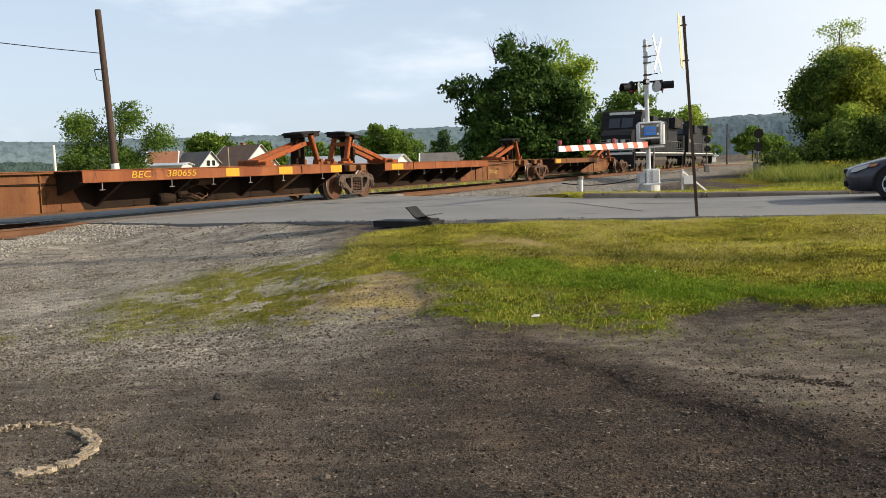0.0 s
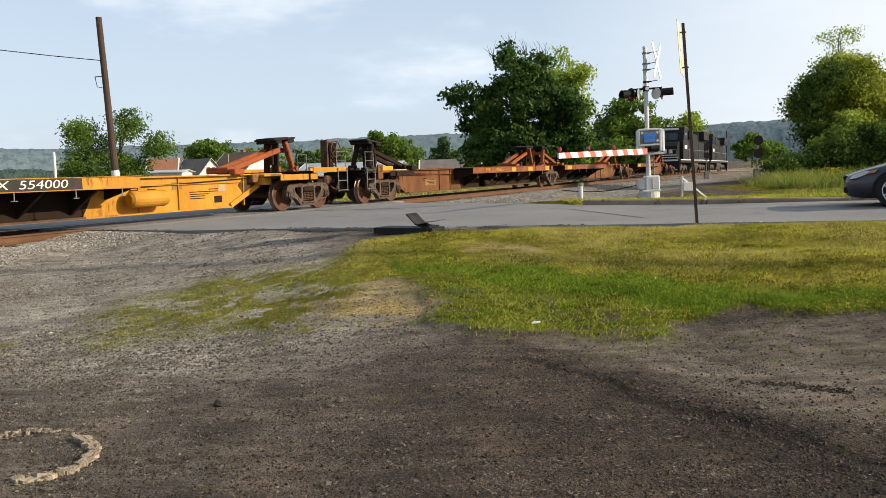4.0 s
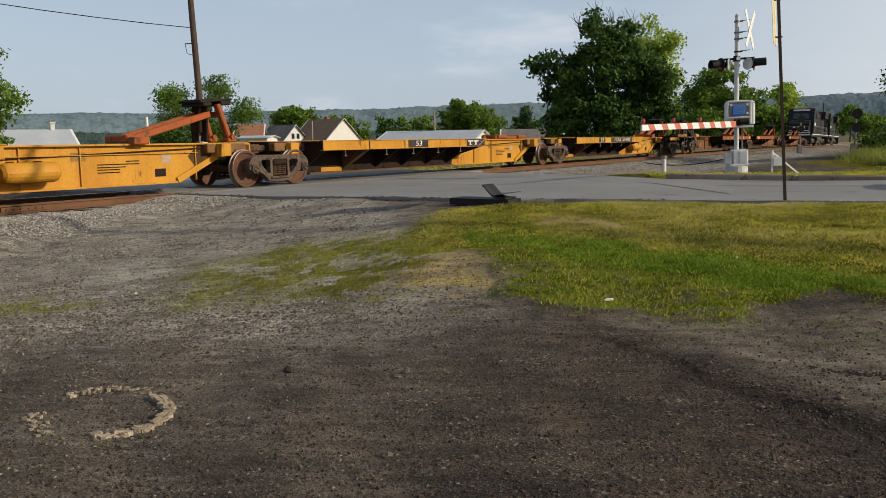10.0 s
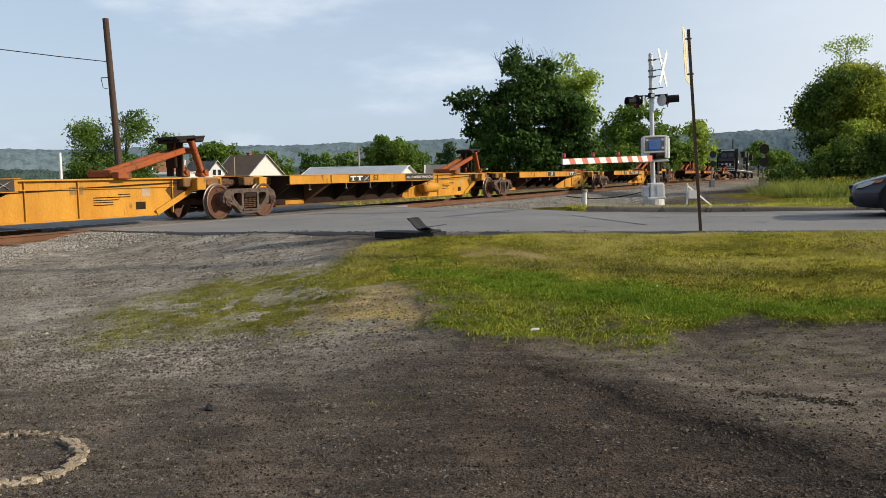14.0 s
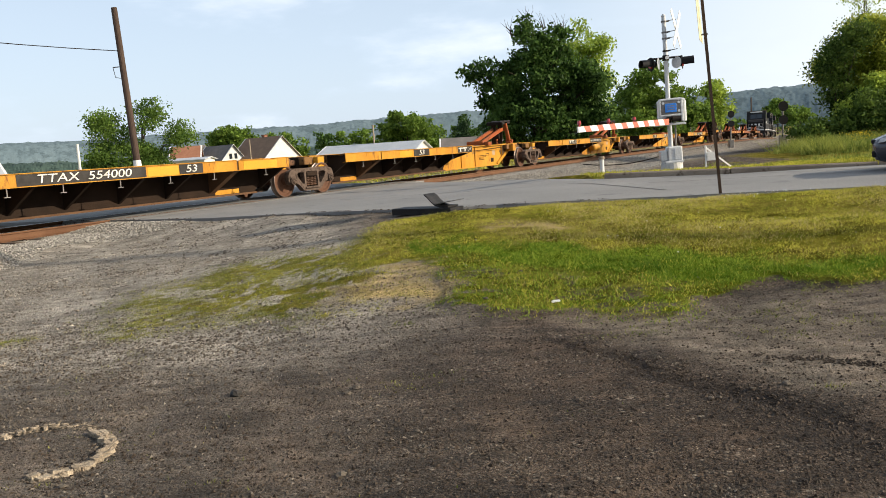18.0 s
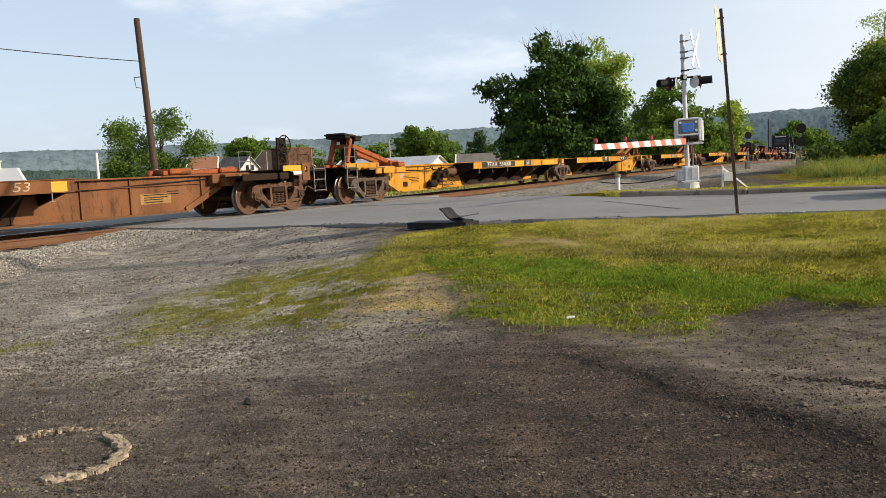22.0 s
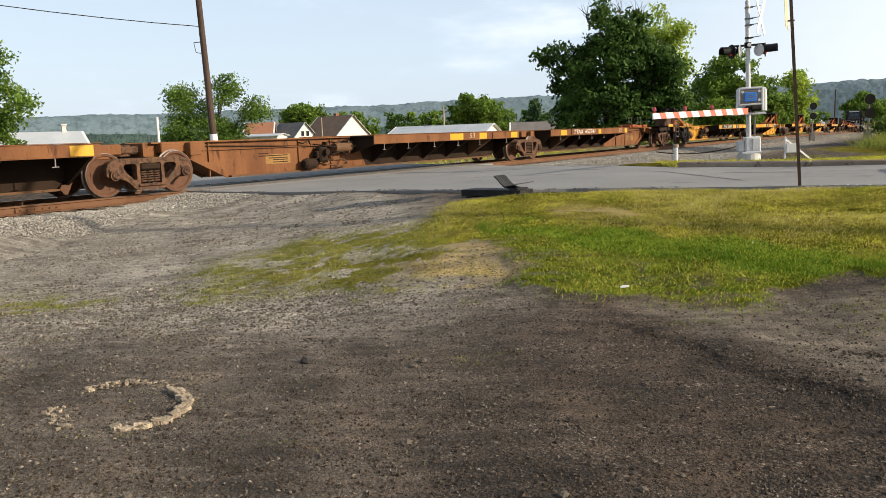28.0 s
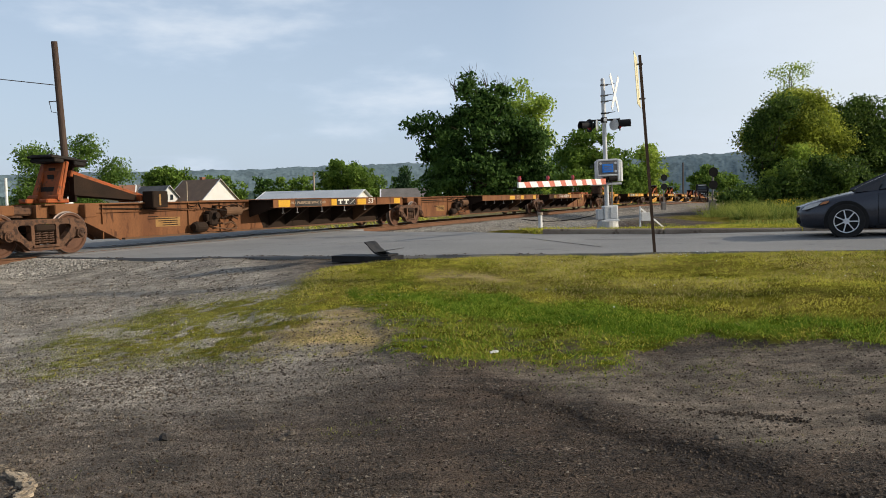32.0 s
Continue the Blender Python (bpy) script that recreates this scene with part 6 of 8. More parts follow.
    if panel == M_YEL:
        for u, w, z0, z1, m_ in ((deck_end + 1.9, 0.34, 0.76, 0.94, M_OCHRE), (L - 3.1, 0.26, 0.66, 0.86, M_DWHITE), (L - 3.3, 0.30, 0.36, 0.54, M_GRIME_SHADE)):
            part("notice_plate", box(Mesh(), u, u + w, -0.4235, -0.4195, z0, z1), m_, car, "small faded notice plate on the spine")
    if panel != M_YEL:
        part("notice_panel", box(Mesh(), 12.5, 13.4, -0.4205, -0.4195, 0.46, 0.70), M_OCHRE, car, "ochre notice panel on the spine")
    return car


def position(t):
    """How far along the track the train's reference truck has come at t seconds."""
    return 12.697 + 4.881 * t - 0.00252 * t * t - 0.0000439 * t ** 3


R, Y, B = 17.7, 17.0, 17.1
TRUCKS = {"r0f": 3 * R, "r01": 2 * R, "r12": R, "r2e": 0.0, "yf": -4.45, "y12": -21.25, "y23": -38.1, "y34": -55.45, "y45": -72.55, "y5e": -89.25, "bf": -93.6, "b12": -110.12, "b23": -127.55, "b34": -144.85}
CARS = []


def add_unit(rear, front, flip, paint, deck, panel, marks, hitches, ends, label, trucks, **kw):
    a, b = TRUCKS[rear], TRUCKS[front]
    L = b - a
    car = spine_car(L, flip, paint, deck, panel, marks, [(L - u if flip else u, -k if flip else k, up, c) for u, k, up, c in hitches(L)], [(s, L if s > 0 else 0.0, br) for s, br in ends], label, **kw)
    for x in trucks:
        truck(car, L if x else 0.0, paint == M_BRN)
    CARS.append((car, a, b))
    return car


NUM_Y = [("dark", 3.75, 0.6, ""), ("black", 4.35, 0.75, "53"), ("yellow", 5.15, 0.7, ""), ("black", 7.05, 3.0, "TTAX  554000")]
LBL_Y = "weathered yellow articulated spine car with rust streaks"
LBL_B = "oxide brown articulated spine car with faded lettering"
add_unit("r01", "r0f", False, M_BRN, M_BRN, M_YELB, [("yellow", 2.0, 0.8, "")], lambda L: [(L - 1.9, -1, True, M_ORG)], [], "dirty brown spine car coupled behind the locomotive", (0, 1), tank=False)
add_unit("r12", "r01", False, M_RED, M_BRN, M_YELB, [("yellow", 2.2, 0.8, "")], lambda L: [(1.2, 1, True, M_ORG), (L - 1.9, -1, True, M_ORG)], [], "faded red-brown spine car with raised hitches", (0,), tank=False)
add_unit("r2e", "r12", True, M_RED, M_BRN, M_YELB, [("yellow", 1.6, 0.6, ""), ("yellow", 4.1, 0.6, ""), ("faded", 8.1, 1.4, "380655"), ("faded", 9.35, 0.5, "BEC"), ("yellow", 6.3, 0.5, "")], lambda L: [(1.7, 1, True, M_ORG), (L - 0.85, -1, True, M_UNDER)], [(-1, 0)], "faded red-brown spine car with dull yellow number", (0,), tank=False, valves=7.2, deck_end=10.9)
add_unit("y12", "yf", False, M_YEL, M_YEL, M_YEL, NUM_Y, lambda L: [(L - 0.35, -1, True, M_ORG)], [(1, 1)], LBL_Y + " and white number", (0, 1))
add_unit("y23", "y12", False, M_YEL, M_YEL, M_YEL, [("black", 5.85, 1.1, "53"), ("logo", 9.4, 1, "")], lambda L: [(L - 1.9, -1, False, M_ORG)], [], LBL_Y + " and folded hitch", (0,), tank=False)
add_unit("y34", "y23", False, M_YEL, M_YEL, M_YEL, [("logo", 4.95, 1, ""), ("dark", 5.9, 0.5, "53"), ("stencil", 8.95, 2.1, "ALL PURPOSE SPINE CAR")], lambda L: [(L - 1.62, -1, True, M_ORG)], [], LBL_Y + " and air tank", (0,))
add_unit("y45", "y34", False, M_YEL, M_YEL, M_YEL, [("black", 6.0, 1.1, "53"), ("yellow", 4.9, 0.8, ""), ("logo", 9.4, 1, "")], lambda L: [(L - 1.62, -1, True, M_ORG)], [], LBL_Y + " and raised hitch", (0,), tank=False)
add_unit("y5e", "y45", True, M_YEL, M_YEL, M_YEL, [("yellow", 2.5, 1.3, ""), ("black", 4.95, 0.75, "53"), ("yellow", 5.8, 0.9, ""), ("black", 7.85, 3.1, "TTAX  554000")], lambda L: [(L - 0.45, -1, True, M_ORG)], [(-1, 0)], "weathered yellow articulated spine car, white number, raised end hitch", (0,), tank=False, valves=11.3)
add_unit("b12", "bf", False, M_BRN, M_BRN, M_YELB, [("yellow", 2.6, 0.6, ""), ("white", 4.75, 2.4, "TTAX  653241"), ("yellow", 6.45, 0.3, ""), ("plain", 8.95, 0.6, "53"), ("yellow", 9.75, 0.35, "")], lambda L: [(L - 1.0, -1, False, M_ORG)], [(1, 2)], LBL_B, (0, 1), tank=False)
add_unit("b23", "b12", True, M_BRN, M_BRN, M_YELB, [("yellow", 1.75, 0.5, ""), ("plain", 4.75, 0.8, "53"), ("yellow", 4.0, 0.5, ""), ("yellow", 5.7, 0.8, "")], lambda L: [], [], LBL_B + " and yellow panels", (0,), tank=False, valves=11.3)
b34 = add_unit("b34", "b23", True, M_BRN, M_BRN, M_YELB, [("yellow", 1.75, 0.5, ""), ("white", 3.8, 0.5, "53'"), ("yellow", 4.45, 0.6, ""), ("logo", 5.5, 1, ""), ("yellow", 6.2, 0.5, ""), ("small", 7.8, 1.5, "ALL PURPOSE SPINE CAR"), ("yellow", 9.1, 0.6, "")], lambda L: [(L - 1.6, -1, True, M_ORG)], [], LBL_B + " and black logo panel", (0,), tank=False, valves=11.3, deck_end=9.65)
part("hitch_plate", Mesh().beam((1.02, 0, 1.16), (1.26, 0, 2.06), 0.84, 0.07, (1, 0, 0), 0.01), M_ORG, b34, "broad orange hitch plate with dark windows")
for z, w in ((1.42, 0.30), (1.70, 0.10), (1.86, 0.10)):
    k = 1.02 + 0.24 * (z - 1.16) / 0.9
    part("plate_window", Mesh().box((k - 0.045, -w, z - 0.07), (k - 0.032, w, z + 0.07)), M_DARK, b34)
part("brace_box", Mesh().box((3.45, -0.80, 0.96), (3.98, -0.44, 1.38), 0.02), M_UNDER, b34, "dark box at the foot of the brace")
part("brace_slot", Mesh().box((3.66, -0.804, 1.02), (3.72, -0.801, 1.30)), M_OCHRE, b34)
part("brace_web", Mesh().prism([(1.5, 1.30), (1.5, 1.78), (3.4, 1.28), (3.4, 1.16)], -0.30, 0.30), M_UNDER, b34, "dark plate between the braces")
TRUCKS["b4r"] = TRUCKS["b34"] - 17.1
add_unit("b4r", "b34", True, M_BRN, M_BRN, M_YELB, [("yellow", 1.75, 0.5, "")], lambda L: [], [], LBL_B, (0,), tank=False)


def locomotive():
    """A six-axle road diesel; its short nose at x = 0 faces the train."""
    lo = thing("locomotive", "black six-axle diesel locomotive with white striping", "locomotive", "locomotives pulling the train")
    fr = Mesh().box((0.7, -1.5, 1.15), (21.6, 1.5, 1.48), 0.02).box((0.55, -1.45, 0.25), (0.75, 1.45, 1.48), 0.02)
    fr.box((21.5, -1.45, 0.25), (21.7, 1.45, 1.48), 0.02)
    frame_ob = part("underframe", fr, M_LOCO, lo)
    st = Mesh().box((0.7, -1.515, 1.38), (21.6, -1.502, 1.46)).box((0.7, 1.502, 1.38), (21.6, 1.515, 1.46)).box((0.535, -1.3, 1.30), (0.549, 1.3, 1.46)).box((0.535, -1.2, 0.45), (0.549, 1.2, 0.55))
    part("white_stripe", st, M_WHS, frame_ob, "white sill stripe")
    no = Mesh().prism([(0.95, 1.48), (0.95, 2.75), (1.35, 3.05), (2.6, 3.25), (2.6, 1.48)], -1.15, 1.15)
    nose = part("nose", no, M_LOCO, lo)
    for k, w in ((-0.55, 0.28), (0.0, 0.34), (0.55, 0.28)):
        part("nose_logo", Mesh().box((0.93, k - w / 2, 2.05), (0.945, k + w / 2, 2.45)), M_WHS, nose, "white logo shape on the nose")
    for z, w in ((1.62, 1.25), (1.84, 1.12)):
        part("nose_band", Mesh().box((0.925, -w, z), (0.947, w, z + 0.09)), M_WHS, nose, "white band across the nose")
    cb = Mesh().prism([(2.3, 1.48), (2.3, 3.2), (2.75, 4.15), (3.1, 4.55), (4.9, 4.6), (4.9, 1.48)], -1.5, 1.5)
    cab = part("cab", cb, M_LOCO, lo)
    wd = Mesh()
    q = Matrix.Translation((2.50, 0, 3.68)) @ Matrix.Rotation(radians(25), 4, "Y")
    for y in (-0.98, -0.02):
        wd.box((-0.012, y + 0.06, -0.40), (0.012, y + 0.92, 0.40), 0, q)
    part("windscreen", wd, M_GLASS, cab, "dark cab windscreen")
    for y in (-1.505, 1.505):
        for x in (3.15, 3.95):
            part("side_window", Mesh().box((x, y - 0.012, 3.35), (x + 0.65, y + 0.012, 4.0), 0.004), M_GLASS, cab)
    nb = Mesh().box((2.85, -0.95, 4.32), (2.93, 0.95, 4.52))
    part("number_boards", nb, M_WHS, cab, "white number board bars above the windscreen")
    hd = Mesh().box((4.9, -0.92, 1.48), (16.6, 0.92, 4.25), 0.08)
    hood = part("engine_hood", hd, M_LOCO, lo)
    for k in range(14):
        part("hood_door", Mesh().box((5.2 + 0.8 * k, -0.955, 1.75), (5.9 + 0.8 * k, -0.921, 3.5), 0.008), M_LOCO, hood)
    gr = Mesh().box((8.6, -1.22, 3.55), (10.6, 1.22, 4.45), 0.05)
    part("exhaust_housing", gr, M_LOCO, lo)
    for k in range(6):
        part("grille_slat", Mesh().box((7.0, -0.985, 2.5 + 0.22 * k), (8.2, -0.925, 2.62 + 0.22 * k)), M_WHS, hood, "white louvre slat")
    for k in range(8):
        part("radiator_slat", Mesh().box((17.2 + 0.47 * k, -1.50, 3.8), (17.5 + 0.47 * k, -1.482, 4.5)), M_LDIRT, lo)
    part("roof_edge", Mesh().box((3.0, -1.52, 4.45), (4.95, 1.52, 4.64), 0.03), M_LDIRT, cab, "dusty pale cab roof")
    part("side_number", Mesh().box((3.1, -1.512, 2.5), (4.6, -1.502, 2.85)), M_WHS, cab, "white number bar under the cab window")
    rd = Mesh().prism([(16.6, 1.48), (16.6, 4.3), (17.1, 4.65), (21.0, 4.65), (21.3, 4.3), (21.3, 1.48)], -0.95, 0.95).prism([(16.9, 3.7), (17.1, 4.62), (21.0, 4.62), (21.2, 3.7)], -1.48, 1.48)
    part("radiator_hood", rd, M_LOCO, lo)
    tk = Mesh().prism([(-1.35, 1.15), (-1.45, 0.85), (-1.2, 0.32), (1.2, 0.32), (1.45, 0.85), (1.35, 1.15)], 8.2, 13.4, 0)
    part("fuel_tank", tk, M_LDIRT, lo, "dusty grey fuel tank")
    hr = Mesh()
    for y in (-1.45, 1.45):
        hr.path([(5.0, y, 2.45), (21.0, y, 2.45)], 0.022)
        for k in range(12):
            hr.tube((5.0 + 1.45 * k, y, 1.48), (5.0 + 1.45 * k, y, 2.45), 0.02, n=6)
    for y in (-1.1, -0.4, 0.4, 1.1):
        hr.tube((0.62, y, 1.48), (0.62, y, 2.4), 0.022, n=6)
    hr.path([(0.62, -1.1, 2.4), (0.62, -0.4, 2.4)], 0.022).path([(0.62, 0.4, 2.4), (0.62, 1.1, 2.4)], 0.022)
    part("handrail", hr, M_GALV, lo, "grey handrails along the walkway")
    for x in (4.3, 17.6):
        tr = new("truck")
        tr.parent = lo
        tr.matrix_basis = pose(x, 0, 0)
        tagged(tr, "grey-black three-axle locomotive truck")
        for y in (-1.12, 1.12):
            sf = Mesh().box((-2.4, y - 0.08, 0.62), (2.4, y + 0.08, 0.86), 0.03)
            for k in (-1.85, 0.0, 1.85):
                sf.box((k - 0.22, y - 0.12, 0.36), (k + 0.22, y + 0.12, 0.70), 0.04)
            for k in (-0.95, 0.95):
                sf.box((k - 0.3, y - 0.06, 0.45), (k + 0.3, y + 0.10, 1.0), 0.05)
            part("side_frame", sf, M_LDIRT, tr)
        for k in (-1.85, 0.0, 1.85):
            w = part("wheelset", D_LWHEEL, None, tr)
            w.matrix_basis = pose(k, 0, 0.52)
    for y in (-1.3, 1.3):
        for k in range(4):
            st = Mesh()
            st.box((0.75, y - 0.2, 0.35 + 0.3 * k), (1.1, y + 0.2, 0.38 + 0.3 * k))
            part("step", st, M_LDIRT, lo)
            part("step", Mesh().box((20.9, y - 0.2, 0.35 + 0.3 * k), (21.4, y + 0.2, 0.38 + 0.3 * k)), M_LDIRT, lo)
    cp = Mesh().box((-0.1, -0.15, 0.72), (0.6, 0.15, 0.98), 0.04)
    part("coupler", cp, M_RUST, lo)
    return lo


D_LWHEEL = wheelset_data(0.52)
LOCOS = [locomotive()]
LOCOS.append(copy_thing(LOCOS[0], pose(0, 0, 0)))


def motions():
    # axles turn with the way covered
    step = 0.1
    n = int(32 / step) + 1
    for w, x, r, a0 in WHEELS:
        walk(w, [(i * step, Matrix.Translation((x, 0, r)) @ Matrix.Rotation(a0 + (position(i * step) - position(0)) / r, 4, "Y")) for i in range(n)])
    for lo in LOCOS:
        for tr in lo.children:
            if tr.name.startswith("truck"):
                for w in tr.children:
                    if w.name.startswith("wheelset"):
                        x = w.location.x
                        walk(w, [(i * step, Matrix.Translation((x, 0, 0.52)) @ Matrix.Rotation((position(i * step) - position(0)) / 0.52, 4, "Y")) for i in range(n)])

    def between(a, b):
        p, q = on_track(a), on_track(b)
        return Matrix.Translation(p) @ pose(0, 0, 0, 0, -math.degrees(math.atan2(q.z - p.z, math.hypot(q.x - p.x, q.y - p.y))), math.degrees(math.atan2(q.y - p.y, q.x - p.x)))

    times = [0.5 * i for i in range(65)]
    for car, a, b in CARS:
        walk(car, [(t, between(position(t) + a, position(t) + b)) for t in times])
    for k, lo in enumerate(LOCOS):
        a = TRUCKS["r0f"] + 1.2 + 22.4 * k
        walk(lo, [(t, between(position(t) + a, position(t) + a + 21)) for t in times])


# ---- crossing signal, posts and poles ----
def gz(x, y):
    return float(surface_z(x, y))


def crossing_signal():
    X, Yy = 5.62, 22.2
    z0 = 0.28
    sg = thing("crossing_signal", "silver level-crossing signal mast with lowered gate arm", "crossing signal", at=pose(X, Yy, z0, 0, -1.6, 0))
    base = Mesh().tube((0, 0, -0.25), (0, 0, 0.04), 0.30, 0.28, 18)
    part("foundation", base, M_FOOT, sg, "pale round concrete footing")
    gb = Mesh().box((-0.12, -0.15, 0.05), (0.27, 0.17, 0.47), 0.03).box((-0.22, -0.21, 0.04), (0.28, 0.21, 0.09), 0.01).box((0.06, -0.165, 0.12), (0.24, -0.15, 0.42), 0.006)
    part("junction_box", Mesh().box((-0.30, -0.12, 0.10), (-0.125, 0.12, 0.38), 0.02), M_ALU, sg)
    part("base_casting", gb, M_ALU, sg)
    part("mast", Mesh().tube((0, 0, 0.4), (0, 0, 3.9), 0.062, 0.055, 14).tube((0, 0, 3.88), (0, 0, 3.93), 0.065, 0.03, 14), M_ALU, sg, "silver painted tube mast", smooth=False)
    # gate mechanism and blue notice
    gm = Mesh().box((-0.28, -0.16, 1.16), (0.36, 0.20, 1.74), 0.07)
    mech = part("gate_mechanism", gm, M_ALU, sg)
    part("mechanism_cover", Mesh().tube((0.38, 0.0, 1.12), (0.38, 0.0, 1.66), 0.085, n=14).tube((0.38, 0.0, 1.66), (0.36, 0.0, 1.72), 0.085, 0.03, 14), M_ALU, mech)
    part("notice_board", Mesh().box((-0.25, -0.20, 1.30), (0.28, -0.17, 1.68), 0.02), M_GALV, sg, "dull grey mechanism face")
    for bx, bz in ((-0.19, 1.62), (0.22, 1.62), (0.22, 1.40)):
        part("face_bolt", Mesh().tube((bx, -0.20, bz), (bx, -0.22, bz), 0.035, n=8), M_ALU, sg)
    part("notice_rim", Mesh().box((-0.28, -0.215, 1.68), (0.31, -0.165, 1.73), 0.012).box((-0.30, -0.215, 1.30), (-0.25, -0.165, 1.71), 0.012).box((0.27, -0.215, 1.12), (0.33, -0.165, 1.71), 0.012).box((-0.28, -0.215, 1.27), (0.30, -0.165, 1.32), 0.012), M_ALU, sg)
    part("mast_bracket", Mesh().box((-0.45, -0.24, 1.03), (0.38, -0.14, 1.08), 0.01).box((-0.34, -0.24, 1.06), (-0.29, 0.1, 1.20), 0.01), M_ALU, sg)
    part("motor_housing", Mesh().tube((0.02, -0.22, 1.19), (0.24, -0.22, 1.19), 0.075, n=12).box((-0.12, -0.24, 1.10), (0.0, -0.16, 1.26), 0.02), M_DARK, sg, "dark gate motor below the notice")
    nb = part("blue_notice", Mesh().box((-0.15, -0.235, 1.37), (0.15, -0.215, 1.60), 0.02), M_BLUE, sg, "blue emergency notice plate")
    bars = Mesh()
    for k in range(3):
        bars.box((-0.10, -0.2395, 1.43 + 0.05 * k), (0.10, -0.236, 1.448 + 0.05 * k))
    part("notice_bars", bars, M_GALV, nb)
    cw = Mesh().box((-0.42, -0.05, 1.03), (0.40, 0.03, 1.10), 0.01)
    part("counterweight", cw, M_ALU, sg)
    # arm: striped, reaching over the lane towards the tip
    tip = Vector((-3.03, -4.2, 1.11))
    root = Vector((-0.10, -0.30, 1.13))
    n = 16
    arm = new("gate_arm")
    arm.parent = sg
    tagged(arm, "red and white striped gate arm")
    for i in range(n):
        a, b = root.lerp(tip, i / n), root.lerp(tip, (i + 1) / n)
        u = (tip - root).normalized()
        sh = u * (0.10 if i < n - 1 else 0.0)
        k0 = u * (0.10 if i else 0.0)
        w = u.cross(Vector((0, 0, 1))).normalized() * 0.018
        up = Vector((0, 0, 0.078 - 0.001 * i))
        if i % 2 == 0:
            b = a.lerp(b, 0.88)
        elif i:
            a = a - (b - a) * 0.12
        vs = [a - up + w, b - up + w, b + sh + up + w, a + k0 + up + w, a - up - w, b - up - w, b + sh + up - w, a + k0 + up - w]
        part("stripe", Mesh().add(vs, [(0, 1, 2, 3), (7, 6, 5, 4), (0, 4, 5, 1), (1, 5, 6, 2), (2, 6, 7, 3), (3, 7, 4, 0)]), M_REDS if i % 2 == 0 else M_WHS, arm)
    for k in (0.42, 0.70, 0.985):
        p = root.lerp(tip, k)
        part("arm_lamp", Mesh().tube(p + Vector((0, 0, 0.06)), p + Vector((0, 0, 0.12)), 0.03, n=8).tube(p + Vector((0, 0, 0.11)), p + Vector((0, 0, 0.19)), 0.05, 0.035, 10), M_LENS, arm, "small red arm lamp")
    # flashing lamps on a cross arm: pairs to both sides
    part("cross_arm", Mesh().tube((-0.46, 0.05, 2.80), (0.42, -0.05, 2.80), 0.028, n=10).tube((0, 0, 2.73), (0, 0, 2.87), 0.085, n=12), M_DARK, sg)
    for x, face, red in ((-0.36, Vector((-0.95, -0.3, 0)), 0), (-0.26, Vector((0.9, -0.45, 0)), 2), (0.36, Vector((0.93, -0.36, 0)), 1), (0.30, Vector((-0.80, -0.6, 0)), 3)):
        f = face.normalized()
        c = Vector((x, -0.04, 2.66)) + f * 0.05
        part("drop_arm", Mesh().tube((x, 0, 2.80), (x, -0.03, 2.70), 0.02, n=6), M_DARK, sg)
        lh = new("flasher")
        lh.parent = sg
        tagged(lh, "hooded red flasher with round background disc")
        part("background_disc", Mesh().tube(c, c + f * 0.012, 0.18 if red < 2 else 0.155, n=24), M_BLK if red < 2 else M_ALU, lh)
        if red < 2:
            part("housing", Mesh().tube(c - f * 0.14, c, 0.07, 0.13, 16), M_BLK, lh)
            part("lens", Mesh().tube(c + f * 0.012, c + f * 0.04, 0.118, 0.10, 18), M_LENS, lh)
            hood = Mesh()
            u = f.cross(Vector((0, 0, 1))).normalized()
            pts = [c + (u * math.cos(a) + Vector((0, 0, 1)) * math.sin(a)) * 0.128 for a in np.linspace(-0.5, math.pi + 0.5, 13)]
            ext = [p + f * 0.30 for p in pts]
            inn = [c + (p - c) * 0.94 for p in pts]
            ine = [p + f * 0.30 for p in inn]
            k = len(pts)
            vs = pts + ext + inn + ine
            fs = [(i, i + 1, k + i + 1, k + i) for i in range(k - 1)] + [(2 * k + i, 3 * k + i, 3 * k + i + 1, 2 * k + i + 1) for i in range(k - 1)] + [(k + i, k + i + 1, 3 * k + i + 1, 3 * k + i) for i in range(k - 1)]
            part("hood", hood.add(vs, fs), M_BLK, lh)
    # crossbuck, seen nearly on edge
    cbk = new("crossbuck")
    cbk.parent = sg
    tagged(cbk, "white crossbuck boards turned towards the road")
    q = Matrix.Translation((0.31, -0.05, 3.52)) @ Matrix.Rotation(radians(60), 4, "Z")
    for a in (50, -50):
        part("board", Mesh().box((-0.60, -0.006 + a * 0.0002, -0.075), (0.60, 0.006 + a * 0.0002, 0.075), 0.003, q @ Matrix.Rotation(radians(a), 4, "Y")), M_WHS, cbk)
    for z in (2.98, 3.30, 3.46, 3.74):
        part("bracket", Mesh().tube((0, 0, z), (0.31, -0.05, z + 0.03), 0.010, n=6).tube((0, 0, z - 0.02), (0, 0, z + 0.02), 0.072, n=12).tube((0.06, 0, z), (0.14, -0.02, z + 0.01), 0.022, n=6), M_GALV if z > 3.0 else M_DARK, cbk)
    bell = Mesh().tube((0, -0.06, 2.78), (0, -0.16, 2.80), 0.03, 0.05, 10)
    part("clamp", bell, M_ALU, sg)
    part("conduit", Mesh().path([(0.12, -0.1, 0.45), (0.13, -0.1, 1.2)], 0.02), M_GALV, sg)
    wire = thing("guy_wire", "thin dark cable sagging along the ballast", "cable")
    a, b = Vector((3.3, 22.6, 0.42)), Vector((5.45, 22.5, 0.52))
    part("cable", Mesh().path([a.lerp(b, i / 8) - Vector((0, 0, 0.12 * (i / 8) * (1 - i / 8) * 4)) for i in range(9)], 0.014), M_DARK, wire)


crossing_signal()


